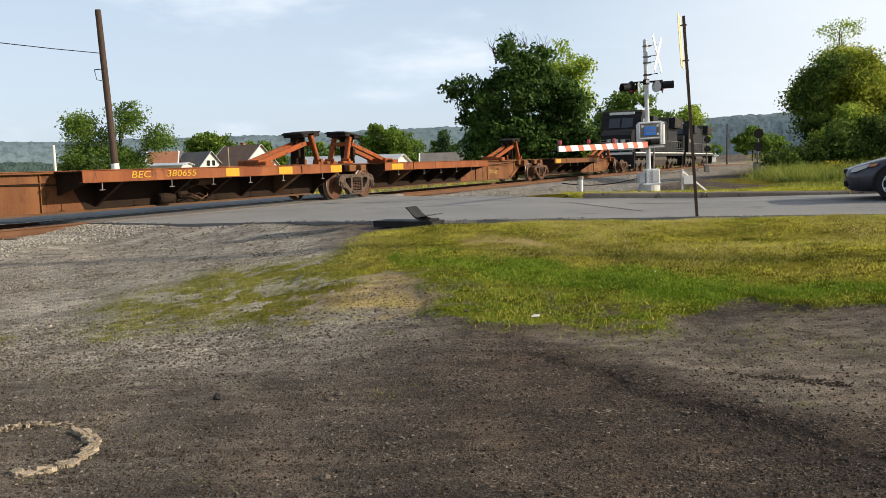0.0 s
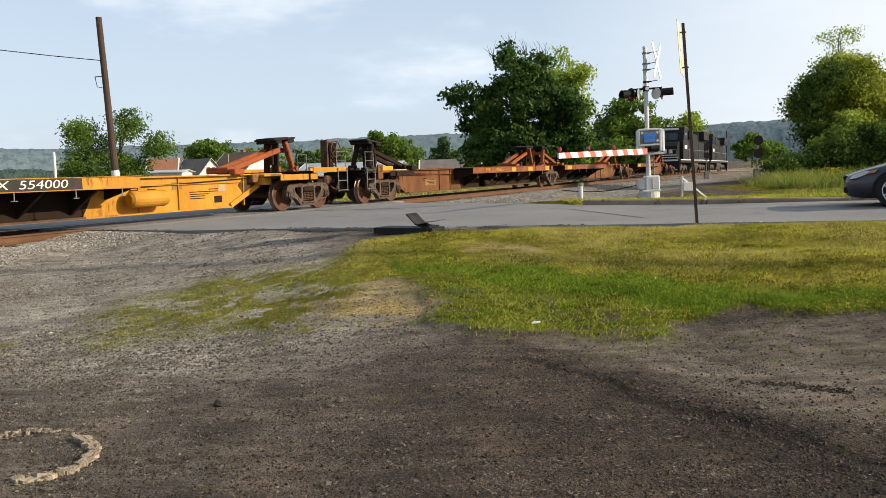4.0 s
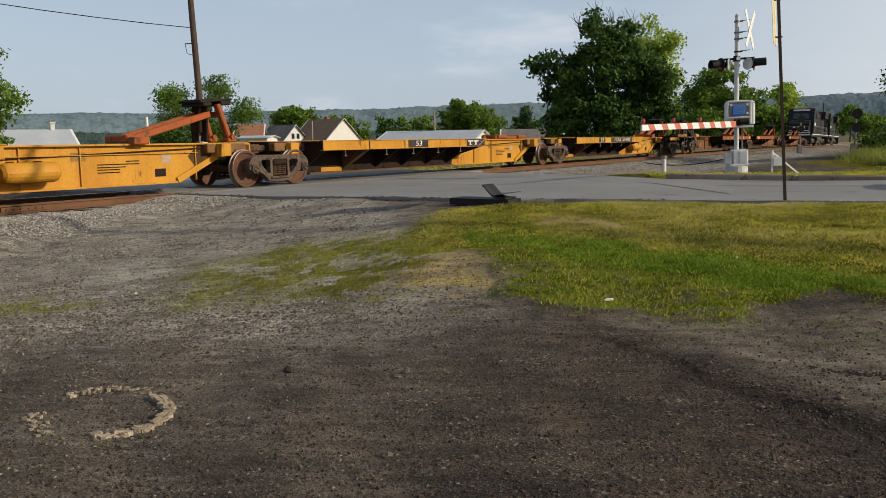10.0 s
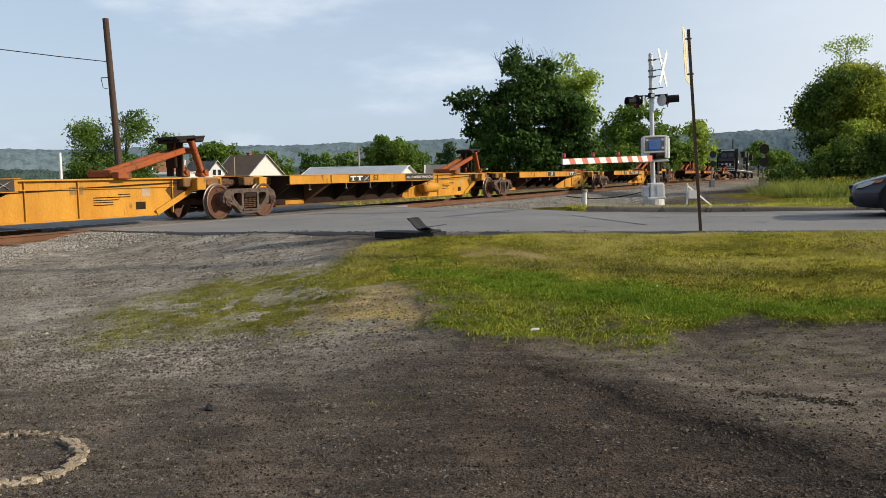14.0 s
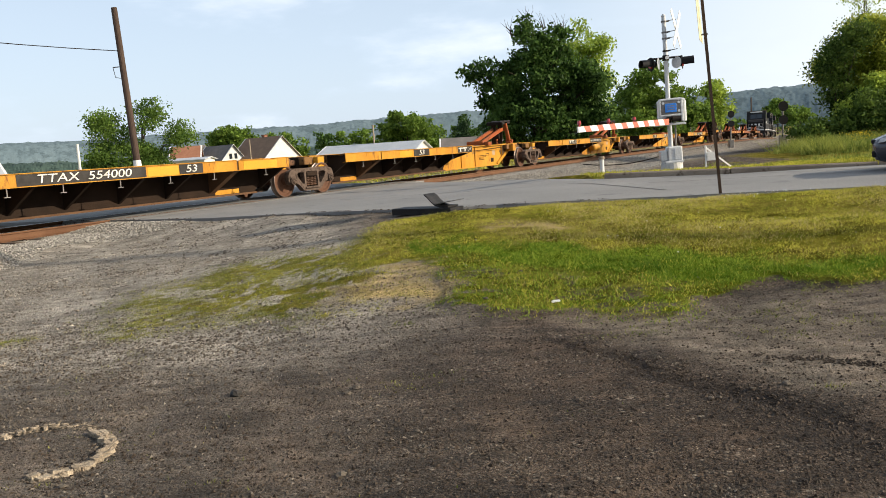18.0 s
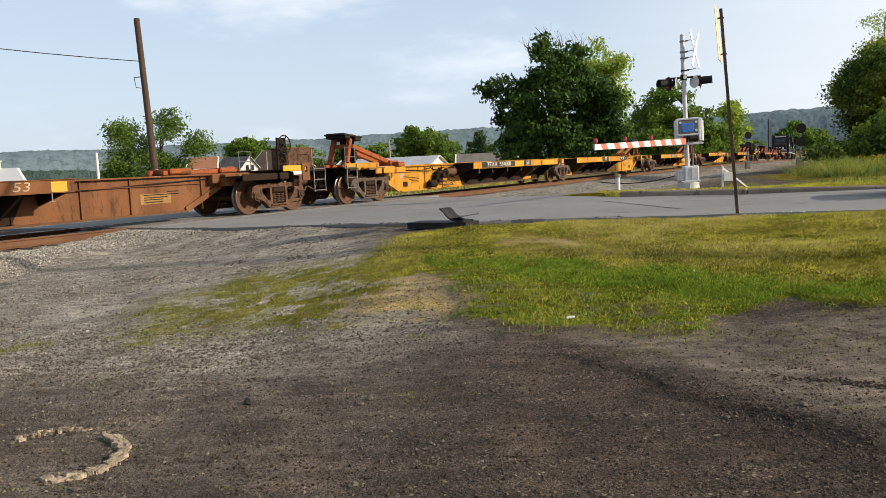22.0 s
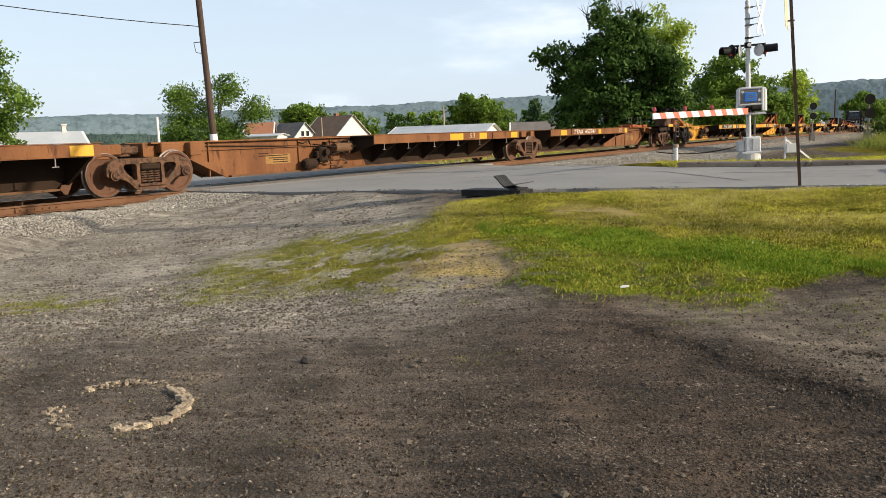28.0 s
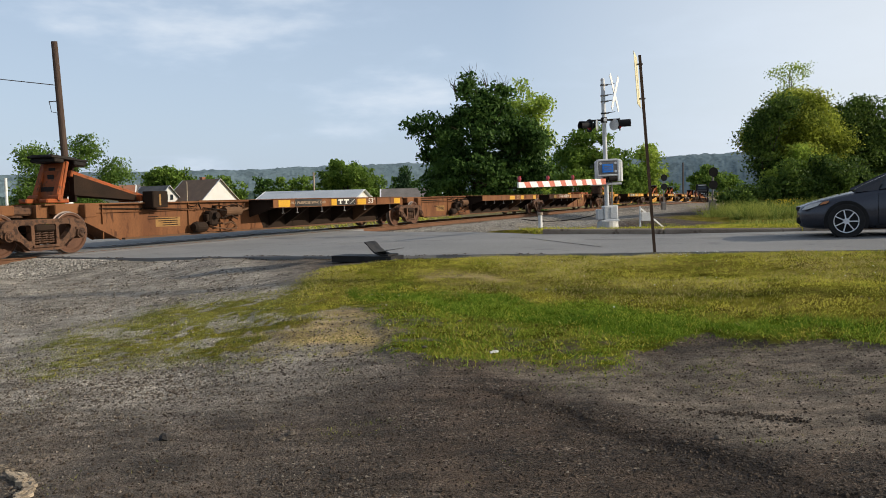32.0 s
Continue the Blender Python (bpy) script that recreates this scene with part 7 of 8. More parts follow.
def sign_post():
    x, y = 3.66, 11.75
    z = gz(x, y)
    p = thing("sign_post", "rusty leaning sign post with yellow sign seen edge-on", "sign post", at=pose(x, y, z, -2.5, -3.4, 0))
    ch = Mesh()
    ch.prism([(-0.022, -0.016), (0.022, -0.016), (0.022, -0.012), (0.011, -0.010), (0.011, 0.016), (-0.011, 0.016), (-0.011, -0.010), (-0.022, -0.012)], -0.3, 2.93, 2)
    part("post", ch, M_POST, p)
    q = Matrix.Rotation(radians(69), 4, "Z")
    part("sign_board", Mesh().box((-0.27, -0.003, 2.20), (0.27, 0.003, 2.95), 0.002, Matrix.Translation((-0.06, 0.0, 0)) @ q), M_SIGNY, p, "yellow sign board on edge")
    for k in range(2):
        part("bolt", Mesh().tube((-0.05, 0, 2.3 + 0.5 * k), (0.04, 0, 2.3 + 0.5 * k), 0.012, n=6), M_GALV, p)


sign_post()


def mat_piece():
    """A torn rubber flap at the road's edge."""
    x0, y0 = -0.43, 12.62
    z = float(road_z(x0, y0 + 0.3)) + 0.025
    t = thing("rubber_mat", "torn black rubber slab with one end curled up", "rubber mat", at=pose(x0, y0, z - 0.02, 0, 0, -26))
    m = Mesh()
    m.prism([(-0.57, -0.06), (0.44, -0.06), (0.44, 0.03), (-0.57, 0.035)], -0.36, 0.08)
    part("slab", m, M_RUBR, t)
    c = Mesh()
    pts = [(0.38, 0.035), (0.24, 0.04), (0.15, 0.07), (0.08, 0.13), (0.03, 0.19), (-0.02, 0.225)]
    out = [(x, zz + 0.022) for x, zz in pts]
    for (a, b), (d, e) in zip(zip(pts, out), zip(pts[1:], out[1:])):
        c.prism([a, d, e, b], -0.32, 0.02)
    part("flap", c, M_RUBR, t, "curled-up rubber flap")
    part("scrap", Mesh().prism([(0.10, 0.075), (0.48, 0.135), (0.50, 0.145), (0.12, 0.09)], -0.3, 0.0), M_GALV, t, "bent pale strip")


mat_piece()


def marker_post():
    x, y = 3.61, 21.3
    p = thing("marker_post", "short white concrete marker post in the ballast", "post", at=pose(x, y, gz(x, y), 0, -1, 0))
    part("post", Mesh().tube((0, 0, -0.15), (0, 0, 0.36), 0.055, n=12), M_WHS, p)
    part("cap", Mesh().tube((0, 0, 0.36), (0, 0, 0.44), 0.08, 0.07, 12), M_KERB, p)
    b = thing("barrier_stub", "low white braced stub post in the weeds", "post", at=pose(7.35, 25.0, gz(7.35, 25.0)))
    part("upright", Mesh().box((-0.025, -0.025, -0.1), (0.025, 0.025, 0.80), 0.008), M_WHS, b)
    part("brace", Mesh().beam((0.0, 0, 0.74), (0.85, 0.3, 0.10), 0.02, 0.045), M_WHS, b)
    part("plate", Mesh().box((0.03, -0.05, 0.34), (0.34, -0.03, 0.60), 0.008), M_WHS, b)


marker_post()


def utility_pole(base, lean, height, r0, r1, label, material, band=False, name="utility_pole"):
    p = thing(name, label, "utility pole", at=Matrix.Translation(base) @ pose(0, 0, 0, 0, lean, 0))
    rs = random.Random(int(height * 100))
    n = 10
    prof = [((r0 + (r1 - r0) * i / n) * rs.uniform(0.97, 1.03), -0.5 + (height + 0.5) * i / n) for i in range(n + 1)]
    part("pole", Mesh().lathe(prof + [(0.0, height + 0.01)], 14, (0, 0, 0), 2), material, p)
    if band:
        part("guard_band", Mesh().tube((0, 0, 1.2), (0, 0, 2.3), r0 + 0.012, n=14), M_WHS, p, "pale guard sleeve")
        part("bracket", Mesh().tube((-0.05, 0, height - 2.3), (-0.4, 0, height - 2.3), 0.02, n=6).path([(-0.4, 0, height - 2.3), (-0.35, 0, height - 2.7), (-0.15, 0, height - 2.75)], 0.015), M_GALV, p)
    return p


utility_pole(Vector((-13.05, 33, -0.9)), -2.4, 8.35, 0.145, 0.115, "leaning brown wooden utility pole beyond the track", M_POLE, True)
utility_pole(Vector((-23.05, 33, -0.9)), 0.0, 6.45, 0.13, 0.10, "pale bare wooden pole without wires", M_PALE)
utility_pole(Vector((-28.25, 60, -1.3)), 0.0, 4.4, 0.11, 0.10, "short white pole beyond the railway", M_WHS, name="white_pole")
utility_pole(Vector((-11.65, 110, -1.6)), -0.5, 6.35, 0.13, 0.10, "far wooden pole with transformer", M_PALE)
utility_pole(Vector((52.3, 150, -0.5)), 0.0, 7.1, 0.15, 0.11, "far wooden utility pole by the line", M_POLE)
utility_pole(Vector((44.0, -3.6, 0.4)), 0.0, 11.0, 0.17, 0.11, "wooden utility pole beside the road", M_POLE)
utility_pole(Vector((-62.0, 44.6, -1.4)), 0.0, 11.6, 0.17, 0.11, "wooden utility pole beyond the railway", M_POLE)

line = thing("overhead_cable", "thick black bundled cable slung along the road", "cable")
la, lb = Vector((44.0, -3.6, 10.6)), Vector((-62.0, 44.6, 9.8))
part("span", Mesh().path([la.lerp(lb, i / 24) - Vector((0, 0, 1.0 * (i / 24) * (1 - i / 24) * 4)) for i in range(25)], 0.075), M_DARK, line)
cable = thing("overhead_wire", "thin dark overhead wire to the leaning pole", "wire")
wa, wb = Vector((-13.32, 33, 5.75)), Vector((-30.0, 17.8, 8.4))
part("span", Mesh().path([wa.lerp(wb, i / 12) - Vector((0, 0, 0.55 * (i / 12) * (1 - i / 12) * 4)) for i in range(13)], 0.016), M_DARK, cable)


def block_signal(x, y, h, label):
    z = gz(x, y)
    s = thing("block_signal", label, "railway signal", at=pose(x, y, z))
    part("mast", Mesh().tube((0, 0, 0), (0, 0, h), 0.06, n=10), M_GALV, s)
    for k, zz in enumerate((h - 0.1, h - 0.95)):
        part("target", Mesh().tube((0, -0.12, zz), (0, -0.16, zz), 0.31 if k == 0 else 0.29, n=20), M_BLK, s, "round black signal target")
        part("lamp_case", Mesh().tube((0, -0.12, zz), (0, 0.2, zz), 0.11, n=12), M_BLK, s)
    part("case", Mesh().box((-0.2, -0.2, 0.0), (0.2, 0.2, 0.7), 0.02), M_GALV, s)


block_signal(20.45, 53.0, 2.6, "railway block signal with two black targets")
block_signal(24.3, 75.0, 3.1, "far railway block signal with black target")


def ring():
    """The broken rim of an old concrete footing, flush in the dirt."""
    c = Vector((-2.37, 4.29, 0))

    def oval(a):
        return 0.40 + 0.06 * math.cos(2 * (a - radians(128)))

    r = thing("concrete_ring", "broken ring of pale concrete sunk in the dirt", "concrete rim")
    rs = np.random.RandomState(5)
    shapes = []
    for k in range(6):
        m = Mesh().lathe([(0.0, 0.32), (0.55, 0.28), (0.95, 0.05), (1.0, -0.25), (0.6, -0.5)], 7, (0, 0, 0), 2)
        top = m.v[0]
        m.v = [(p[0] * rs.uniform(0.6, 1.35), p[1] * rs.uniform(0.6, 1.2), p[2] * rs.uniform(0.7, 1.3)) if p != top else top for p in m.v]
        shapes.append(m.data("chunk", M_CONC))
    def slab(a, rr, wide, deep, high):
        """One broken flake of the crust: an uneven five- to seven-sided plate."""
        k = rs.randint(5, 8)
        rr += oval(a)
        cx, cy = c.x + rr * math.cos(a), c.y + rr * math.sin(a)
        turn = rs.uniform(0, 6.28)
        pts = []
        for i in range(k):
            q = turn + 6.283 * (i + rs.uniform(-0.25, 0.25)) / k
            u, w = 0.5 * wide * math.cos(q), 0.5 * deep * math.sin(q)
            pts.append((cx - u * math.sin(a) + w * math.cos(a), cy + u * math.cos(a) + w * math.sin(a)))
        vs = [(x, y, gz(x, y) - 0.03) for x, y in pts] + [(x * 0.92 + cx * 0.08, y * 0.92 + cy * 0.08, gz(x, y) + high * rs.uniform(0.6, 1.2)) for x, y in pts]
        fs = [tuple(range(k, 2 * k)), tuple(range(k))[::-1]] + [(i, (i + 1) % k, k + (i + 1) % k, k + i) for i in range(k)]
        part("slab", Mesh().add(vs, fs), M_CONC, r)

    # whole at the front and the right, a crumbled heap at the back, stray flakes on the left
    for i in range(40):
        a = radians(-66 + 116 * i / 39 + rs.uniform(-3, 3))
        slab(a, rs.uniform(-0.03, 0.03), rs.uniform(0.05, 0.12), rs.uniform(0.035, 0.08), rs.uniform(0.012, 0.028))
    for i in range(26):
        slab(radians(rs.uniform(100, 146)), rs.uniform(-0.04, 0.04), rs.uniform(0.02, 0.05), rs.uniform(0.02, 0.04), rs.uniform(0.008, 0.022))
    for i in range(16):
        slab(radians(rs.uniform(48, 100)), rs.uniform(-0.03, 0.03), rs.uniform(0.02, 0.06), rs.uniform(0.02, 0.035), rs.uniform(0.006, 0.014))
    for i in range(18):
        slab(radians(rs.uniform(182, 276)), rs.uniform(-0.05, 0.06), rs.uniform(0.02, 0.07), rs.uniform(0.02, 0.04), rs.uniform(0.006, 0.018))
    for i in range(380):
        zone = rs.rand()
        deg = rs.uniform(-72, 52) if zone < 0.5 else (rs.uniform(97, 148) if zone < 0.78 else (rs.uniform(45, 96) if zone < 0.87 else rs.uniform(182, 276)))
        a = radians(deg)
        rr = oval(a) + 0.034 * rs.randn()
        x, y = c.x + rr * math.cos(a), c.y + rr * math.sin(a)
        w = 0.005 + 0.013 * rs.rand() ** 2
        heap = 0.016 if 95 < deg < 140 else 0.006
        part("chunk", shapes[i % 6], None, r).matrix_basis = pose(x, y, gz(x, y) + heap * rs.rand(), rs.uniform(-12, 12), rs.uniform(-12, 12), rs.uniform(0, 360)) @ Matrix.Diagonal((w, w, w * 0.6, 1))


ring()


def lump(name, x, y, size, material, label, category, seed, flat=0.6):
    rs = np.random.RandomState(seed)
    m = Mesh()
    n = 9
    prof = [(0.0, 1.0), (0.5, 0.85), (0.9, 0.4), (1.0, 0.0), (0.8, -0.3), (0.0, -0.35)]
    m.lathe(prof, n, (0, 0, 0), 2)
    m.v = [(p[0] * size * rs.uniform(0.75, 1.25), p[1] * size * rs.uniform(0.75, 1.25), p[2] * size * flat * rs.uniform(0.8, 1.2)) for p in m.v]
    k = len(prof)
    for i in range(1, n):
        m.v[i * k], m.v[i * k + k - 1] = m.v[0], m.v[k - 1]
    ob = part(name, m, material, None, label)
    ob["category"] = category
    ob.matrix_basis = pose(x, y, gz(x, y) + 0.005, 0, 0, rs.uniform(0, 360))
    return ob


lump("rock", -1.52, 5.13, 0.040, M_BLACKP, "dark fist-sized rock on the dirt", "rock", 1, 0.9)
paper = part("litter", Mesh().prism([(-0.07, 0), (0.06, 0.005), (0.08, 0.03), (-0.02, 0.035), (-0.07, 0.02)], -0.03, 0.03), M_WHS, None, "crumpled white scrap of litter on the grass edge")
paper["category"] = "litter"
paper.matrix_basis = pose(0.75, 6.9, gz(0.75, 6.9) + 0.004, 0, 0, 15) @ Matrix.Scale(0.5, 4)
rs0 = np.random.RandomState(77)
for i in range(46):
    yy = 3.0 + 5.5 * rs0.rand()
    xx = rs0.uniform(-0.62, 0.45) * yy
    lump("stone", xx, yy, 0.010 + 0.018 * rs0.rand() ** 2, M_STONE, "pale loose stone on the dirt lot", "stone", 100 + i)


# ---- trees ----
def leaves(n_clump, per, lobes, size, seed, spread=0.55, shell=0.5):
    rs = np.random.RandomState(seed)
    vol = np.array([l[3] * l[4] * l[5] for l in lobes]) ** (2 / 3)
    pick = rs.choice(len(lobes), n_clump, p=vol / vol.sum())
    d = rs.randn(n_clump, 3)
    d /= np.linalg.norm(d, axis=1)[:, None]
    rad = shell + (1 - shell) * rs.rand(n_clump) ** 0.6
    L = np.array(lobes)
    c = L[pick, :3] + d * rad[:, None] * L[pick, 3:] + rs.randn(n_clump, 3) * 0.05
    p = np.repeat(c, per, 0) + np.clip(rs.randn(n_clump * per, 3), -1.5, 1.5) * np.array([spread, spread, spread * 0.62]) * (0.5 + rs.rand(n_clump).repeat(per))[:, None]
    n = len(p)
    u = rs.randn(n, 3)
    u /= np.linalg.norm(u, axis=1)[:, None]
    w = np.cross(u, rs.randn(n, 3))
    w /= np.linalg.norm(w, axis=1)[:, None]
    s = size * (0.6 + 0.8 * rs.rand(n))[:, None]
    v = np.stack([p - u * s, p + w * s * 0.55, p + u * s, p - w * s * 0.55], 1)
    return v.reshape(-1, 3), np.arange(4 * n).reshape(-1, 4)


def tree(label, base, lobes, leaf, size, clumps, per, seed, trunk=0.25, category="tree", spread=0.46, shell=0.45, extra=None):
    t = thing("tree", label, category, at=Matrix.Translation(base))
    rs = random.Random(seed)
    main = lobes
    lobes = ragged(lobes, seed)
    wood = Mesh()
    top = max(l[2] for l in main)
    ctr = Vector((sum(l[0] for l in main) / len(main), sum(l[1] for l in main) / len(main), 0))
    a = Vector((0, 0, -0.5))
    k = 5
    for i in range(k):
        b = Vector((ctr.x * (i + 1) / k + rs.uniform(-.15, .15), ctr.y * (i + 1) / k, top * (i + 1) / k))
        wood.tube(a, b, trunk * (1 - 0.8 * i / k), trunk * (1 - 0.8 * (i + 1) / k), 9, i == 0)
        a = b
    for l in main:
        st = Vector((ctr.x * 0.4, ctr.y * 0.4, max(0.5, l[2] * 0.45)))
        en = Vector(l[:3])
        mid = st.lerp(en, 0.55) + Vector((rs.uniform(-.3, .3), rs.uniform(-.3, .3), 0.25))
        wood.tube(st, mid, trunk * 0.45, trunk * 0.28, 7, False).tube(mid, en, trunk * 0.28, trunk * 0.10, 7)
        for _ in range(5):
            e2 = en + Vector((rs.uniform(-1, 1) * l[3], rs.uniform(-1, 1) * l[4], rs.uniform(-.5, 1) * l[5])) * 0.75
            wood.tube(mid.lerp(en, rs.random()), e2, trunk * 0.12, trunk * 0.03, 5, False)
    part("trunk", wood, M_BARK, t)
    v, f = leaves(clumps, int(per * 1.7), lobes, size * 0.72, seed, spread, shell)
    me = bpy.data.meshes.new("crown")
    me.from_pydata(v.tolist(), [], f.tolist())
    me.materials.append(leaf)
    part("crown", me, None, t)
    if extra:
        lob2, leaf2, c2 = extra
        v, f = leaves(c2, int(per * 1.7), ragged(lob2, seed), size * 0.72, seed + 1, spread, shell)
        me = bpy.data.meshes.new("pale_crown")
        me.from_pydata(v.tolist(), [], f.tolist())
        me.materials.append(leaf2)
        part("pale_crown", me, None, t, "paler outer foliage")
    return t


def ragged(lobes, seed):
    """The lobes, shrunk a little, with small ones breaking out of their surface."""
    rs = random.Random(seed * 7 + 1)
    out = [(a, b, c, p * 0.80, q * 0.80, r * 0.80) for a, b, c, p, q, r in lobes]
    for a, b, c, p, q, r in lobes:
        for _ in range(7):
            u = Vector((rs.gauss(0, 1), rs.gauss(0, 1), rs.gauss(0, 1))).normalized()
            k = rs.uniform(0.16, 0.38)
            f = rs.uniform(0.72, 0.90)
            out.append((a + u.x * p * f, b + u.y * q * f, c + u.z * r * f, p * k, q * k, r * k))
    return out


def lob(rows):
    return [tuple(float(c) for c in r) for r in rows]


# bare dead twigs over the maple's crown
def dead_twigs():
    t = thing("dead_branch", "bare grey dead twigs above the maple crown", "branch", at=Matrix.Translation((6.8, 72, -1.4)))
    rs = random.Random(5)
    m = Mesh()
    for x0, z0, n in ((-1.9, 11.6, 9), (-0.4, 12.3, 8), (2.2, 11.6, 9), (0.8, 12.0, 5)):
        for _ in range(n):
            p = Vector((x0, 0, z0))
            d = Vector((rs.uniform(-0.6, 0.6) - (0.8 if x0 < -5 else 0), rs.uniform(-0.4, 0.4), 0.9 if x0 > -5 else -0.25)).normalized()
            r = 0.045
            for k in range(4):
                q = p + d * rs.uniform(0.3, 0.6)
                m.tube(p, q, r, r * 0.65, 5, False)
                p, r = q, r * 0.65
                d = (d + Vector((rs.uniform(-0.5, 0.5), rs.uniform(-0.5, 0.5), rs.uniform(-0.2, 0.3)))).normalized()
    part("twigs", m, M_BARK, t)


dead_twigs()
# big maple beyond the track
tree("large dark green maple with ragged crown beyond the railway", Vector((6.8, 72, -1.4)),
     lob([(0.6, 0, 7.4, 4.5, 4.4, 4.1), (-4.7, 0, 8.7, 1.9, 1.9, 1.2), (-3.4, 0, 6.8, 2.3, 2.2, 1.9), (-1.0, 0, 11.9, 0.8, 0.9, 1.0), (1.6, 0, 11.0, 1.9, 2, 1.5), (0.0, 0, 9.9, 2.2, 2.2, 1.9), (4.0, -0.5, 6.6, 2.3, 2.4, 2.9), (0.4, -1, 4.0, 5.2, 4, 3.0), (-3.0, -1, 4.0, 2.3, 2.4, 2.5), (4.6, -1, 3.6, 2.1, 2.4, 2.6)]), L_DARK, 0.235, 1150, 24, 1, 0.4, spread=0.36)
tree("paler green tree rising behind the big maple", Vector((12.0, 82, -1.4)),
     lob([(0.7, 0, 11.6, 2.4, 2.2, 2.0), (1.2, 0, 8.6, 2.1, 2.2, 2.4), (0.8, 0, 5.0, 2.4, 2.4, 3.0)]), L_LITE, 0.22, 230, 22, 2, 0.25)
tree("mid-green roadside trees beyond the crossing", Vector((27.0, 112, -1.5)),
     lob([(-0.6, 0, 8.9, 4.6, 4, 3.4), (-4.4, 0, 6.0, 2.6, 3, 3.6), (4.4, 0, 6.0, 2.8, 3, 3.4), (0, -2, 4, 6.4, 4, 3.4)]), L_MID, 0.30, 520, 26, 3, 0.35)
tree("slender pale tree beyond the crossing", Vector((36.2, 118, -1.5)), lob([(0, 0, 8.2, 1.7, 1.7, 1.5), (0.4, 0, 5, 2.0, 2, 2.6)]), L_LITE, 0.28, 120, 22, 4, 0.2)
tree("small leafy tree behind the leaning pole", Vector((-29.8, 75, -1.5)),
     lob([(-2.4, 0, 5.6, 2.3, 2.2, 2.2), (1.0, 0, 7.2, 1.4, 1.5, 1.9), (4.0, 0, 5.4, 1.5, 1.5, 1.3), (-0.9, 0, 3.2, 3.6, 3, 2.4), (1.4, 0, 2.8, 1.8, 2, 2.0)]), L_DEEP, 0.155, 560, 30, 5, 0.22)
tree("tree behind the grey-roofed houses", Vector((-42.4, 150, -1.6)), lob([(0, 0, 7, 3.4, 4, 2.7), (2.4, 0, 5.4, 2.8, 3, 2.6), (-2.4, 0, 5.2, 2.4, 3, 2.6)]), L_MID, 0.38, 240, 22, 6, 0.3)
tree("broad green tree behind the white shed", Vector((-10.7, 160, -1.6)), lob([(-1.5, 0, 7.2, 4.0, 4, 3.0), (2.6, 0, 6.8, 3.2, 4, 3.0), (0, 0, 3.5, 6.4, 4, 3)]), L_MID, 0.40, 320, 22, 7, 0.3)
tree("small dark conifer by the rooftops", Vector((0.4, 140, -1.6)), lob([(0, 0, 5.8, 0.7, 0.8, 1.1), (0, 0, 4.2, 1.5, 1.5, 1.2), (0, 0, 2.6, 2.2, 2.1, 1.4)]), L_CONI, 0.26, 160, 22, 8, 0.2, spread=0.35)
tree("tall dense tree beyond the sheds", Vector((-45.5, 60, -1.4)),
     lob([(0, 0, 7.4, 5.2, 4, 3.8), (2.8, 0, 9.6, 2.4, 2.4, 2.2), (-2.2, 0, 10.8, 3.0, 2.6, 2.0), (4.4, 0, 6.0, 2.8, 3, 3.0), (1, 0, 3, 6, 3.6, 2.6), (-5, 0, 8, 3.4, 3, 4), (-0.5, 0, 11.2, 1.5, 1.6, 1.2)]), L_DEEP, 0.20, 900, 28, 9, 0.35)
tree("bushy green tree beside the line before the hills", Vector((117.0, 308, -1.2)), lob([(0, 0, 8.4, 4.6, 5, 4.1), (-3.6, 0, 5.9, 3.6, 4, 4.2), (3.6, 0, 5.8, 3.6, 4, 3.9)]), L_MID, 0.60, 220, 26, 33, 0.3, spread=0.7)
# thicket on the road's right
tree("broad sunlit olive-green tree beside the road", Vector((23.2, 47, -0.2)),
     lob([(0.1, 0, 4.9, 2.3, 2.3, 2.0), (-1.4, 0, 4.4, 1.6, 1.7, 1.6), (1.2, 0, 4.3, 1.6, 1.7, 1.9), (0, 0, 6.3, 1.5, 1.5, 0.9), (0.2, -0.4, 3.0, 2.2, 1.8, 1.2)]), L_OLIVE, 0.105, 1500, 28, 10, 0.2, spread=0.34)
tree("dark-leaved tree at the thicket's edge", Vector((20.7, 45.4, -0.2)),
     lob([(-0.6, 0, 4.2, 0.75, 0.9, 0.75), (0.1, 0, 5.2, 0.9, 1.0, 0.8), (-0.3, 0, 3.1, 0.8, 0.9, 0.9), (0.8, 0, 5.9, 0.9, 0.9, 0.7), (0.5, 0, 2.0, 1.0, 1.0, 1.2)]), L_SHADE, 0.115, 300, 24, 14, 0.12, spread=0.30)
tree("dark feathery tree behind the waiting car", Vector((27.3, 48.5, -0.2)),
     lob([(0, 0, 4.6, 1.9, 2, 1.7), (1.5, 0, 4.0, 1.8, 2, 1.8), (-0.6, 0, 5.6, 1.2, 1.2, 1.0), (0.3, 0, 2.6, 2.2, 2, 1.6), (3.0, 0, 3.4, 1.8, 2, 2.2), (3.4, 0, 1.6, 2.2, 2, 1.4), (0.6, 0, 5.9, 1.2, 1.2, 0.9), (2.2, 0, 5.2, 1.4, 1.3, 1.0)]), L_SHADE, 0.11, 1300, 24, 16, 0.16, spread=0.30)
tree("bright yellow-green shrub before the thicket", Vector((21.9, 44.0, -0.2)),
     lob([(0, 0, 3.2, 0.4, 0.5, 0.55), (-0.6, 0, 2.6, 0.6, 0.6, 0.45), (0.5, 0, 2.5, 0.5, 0.6, 0.4), (-1.4, 0, 2.0, 0.5, 0.5, 0.4)]), L_LITE, 0.11, 110, 22, 15, 0.06, category="bush", spread=0.24)
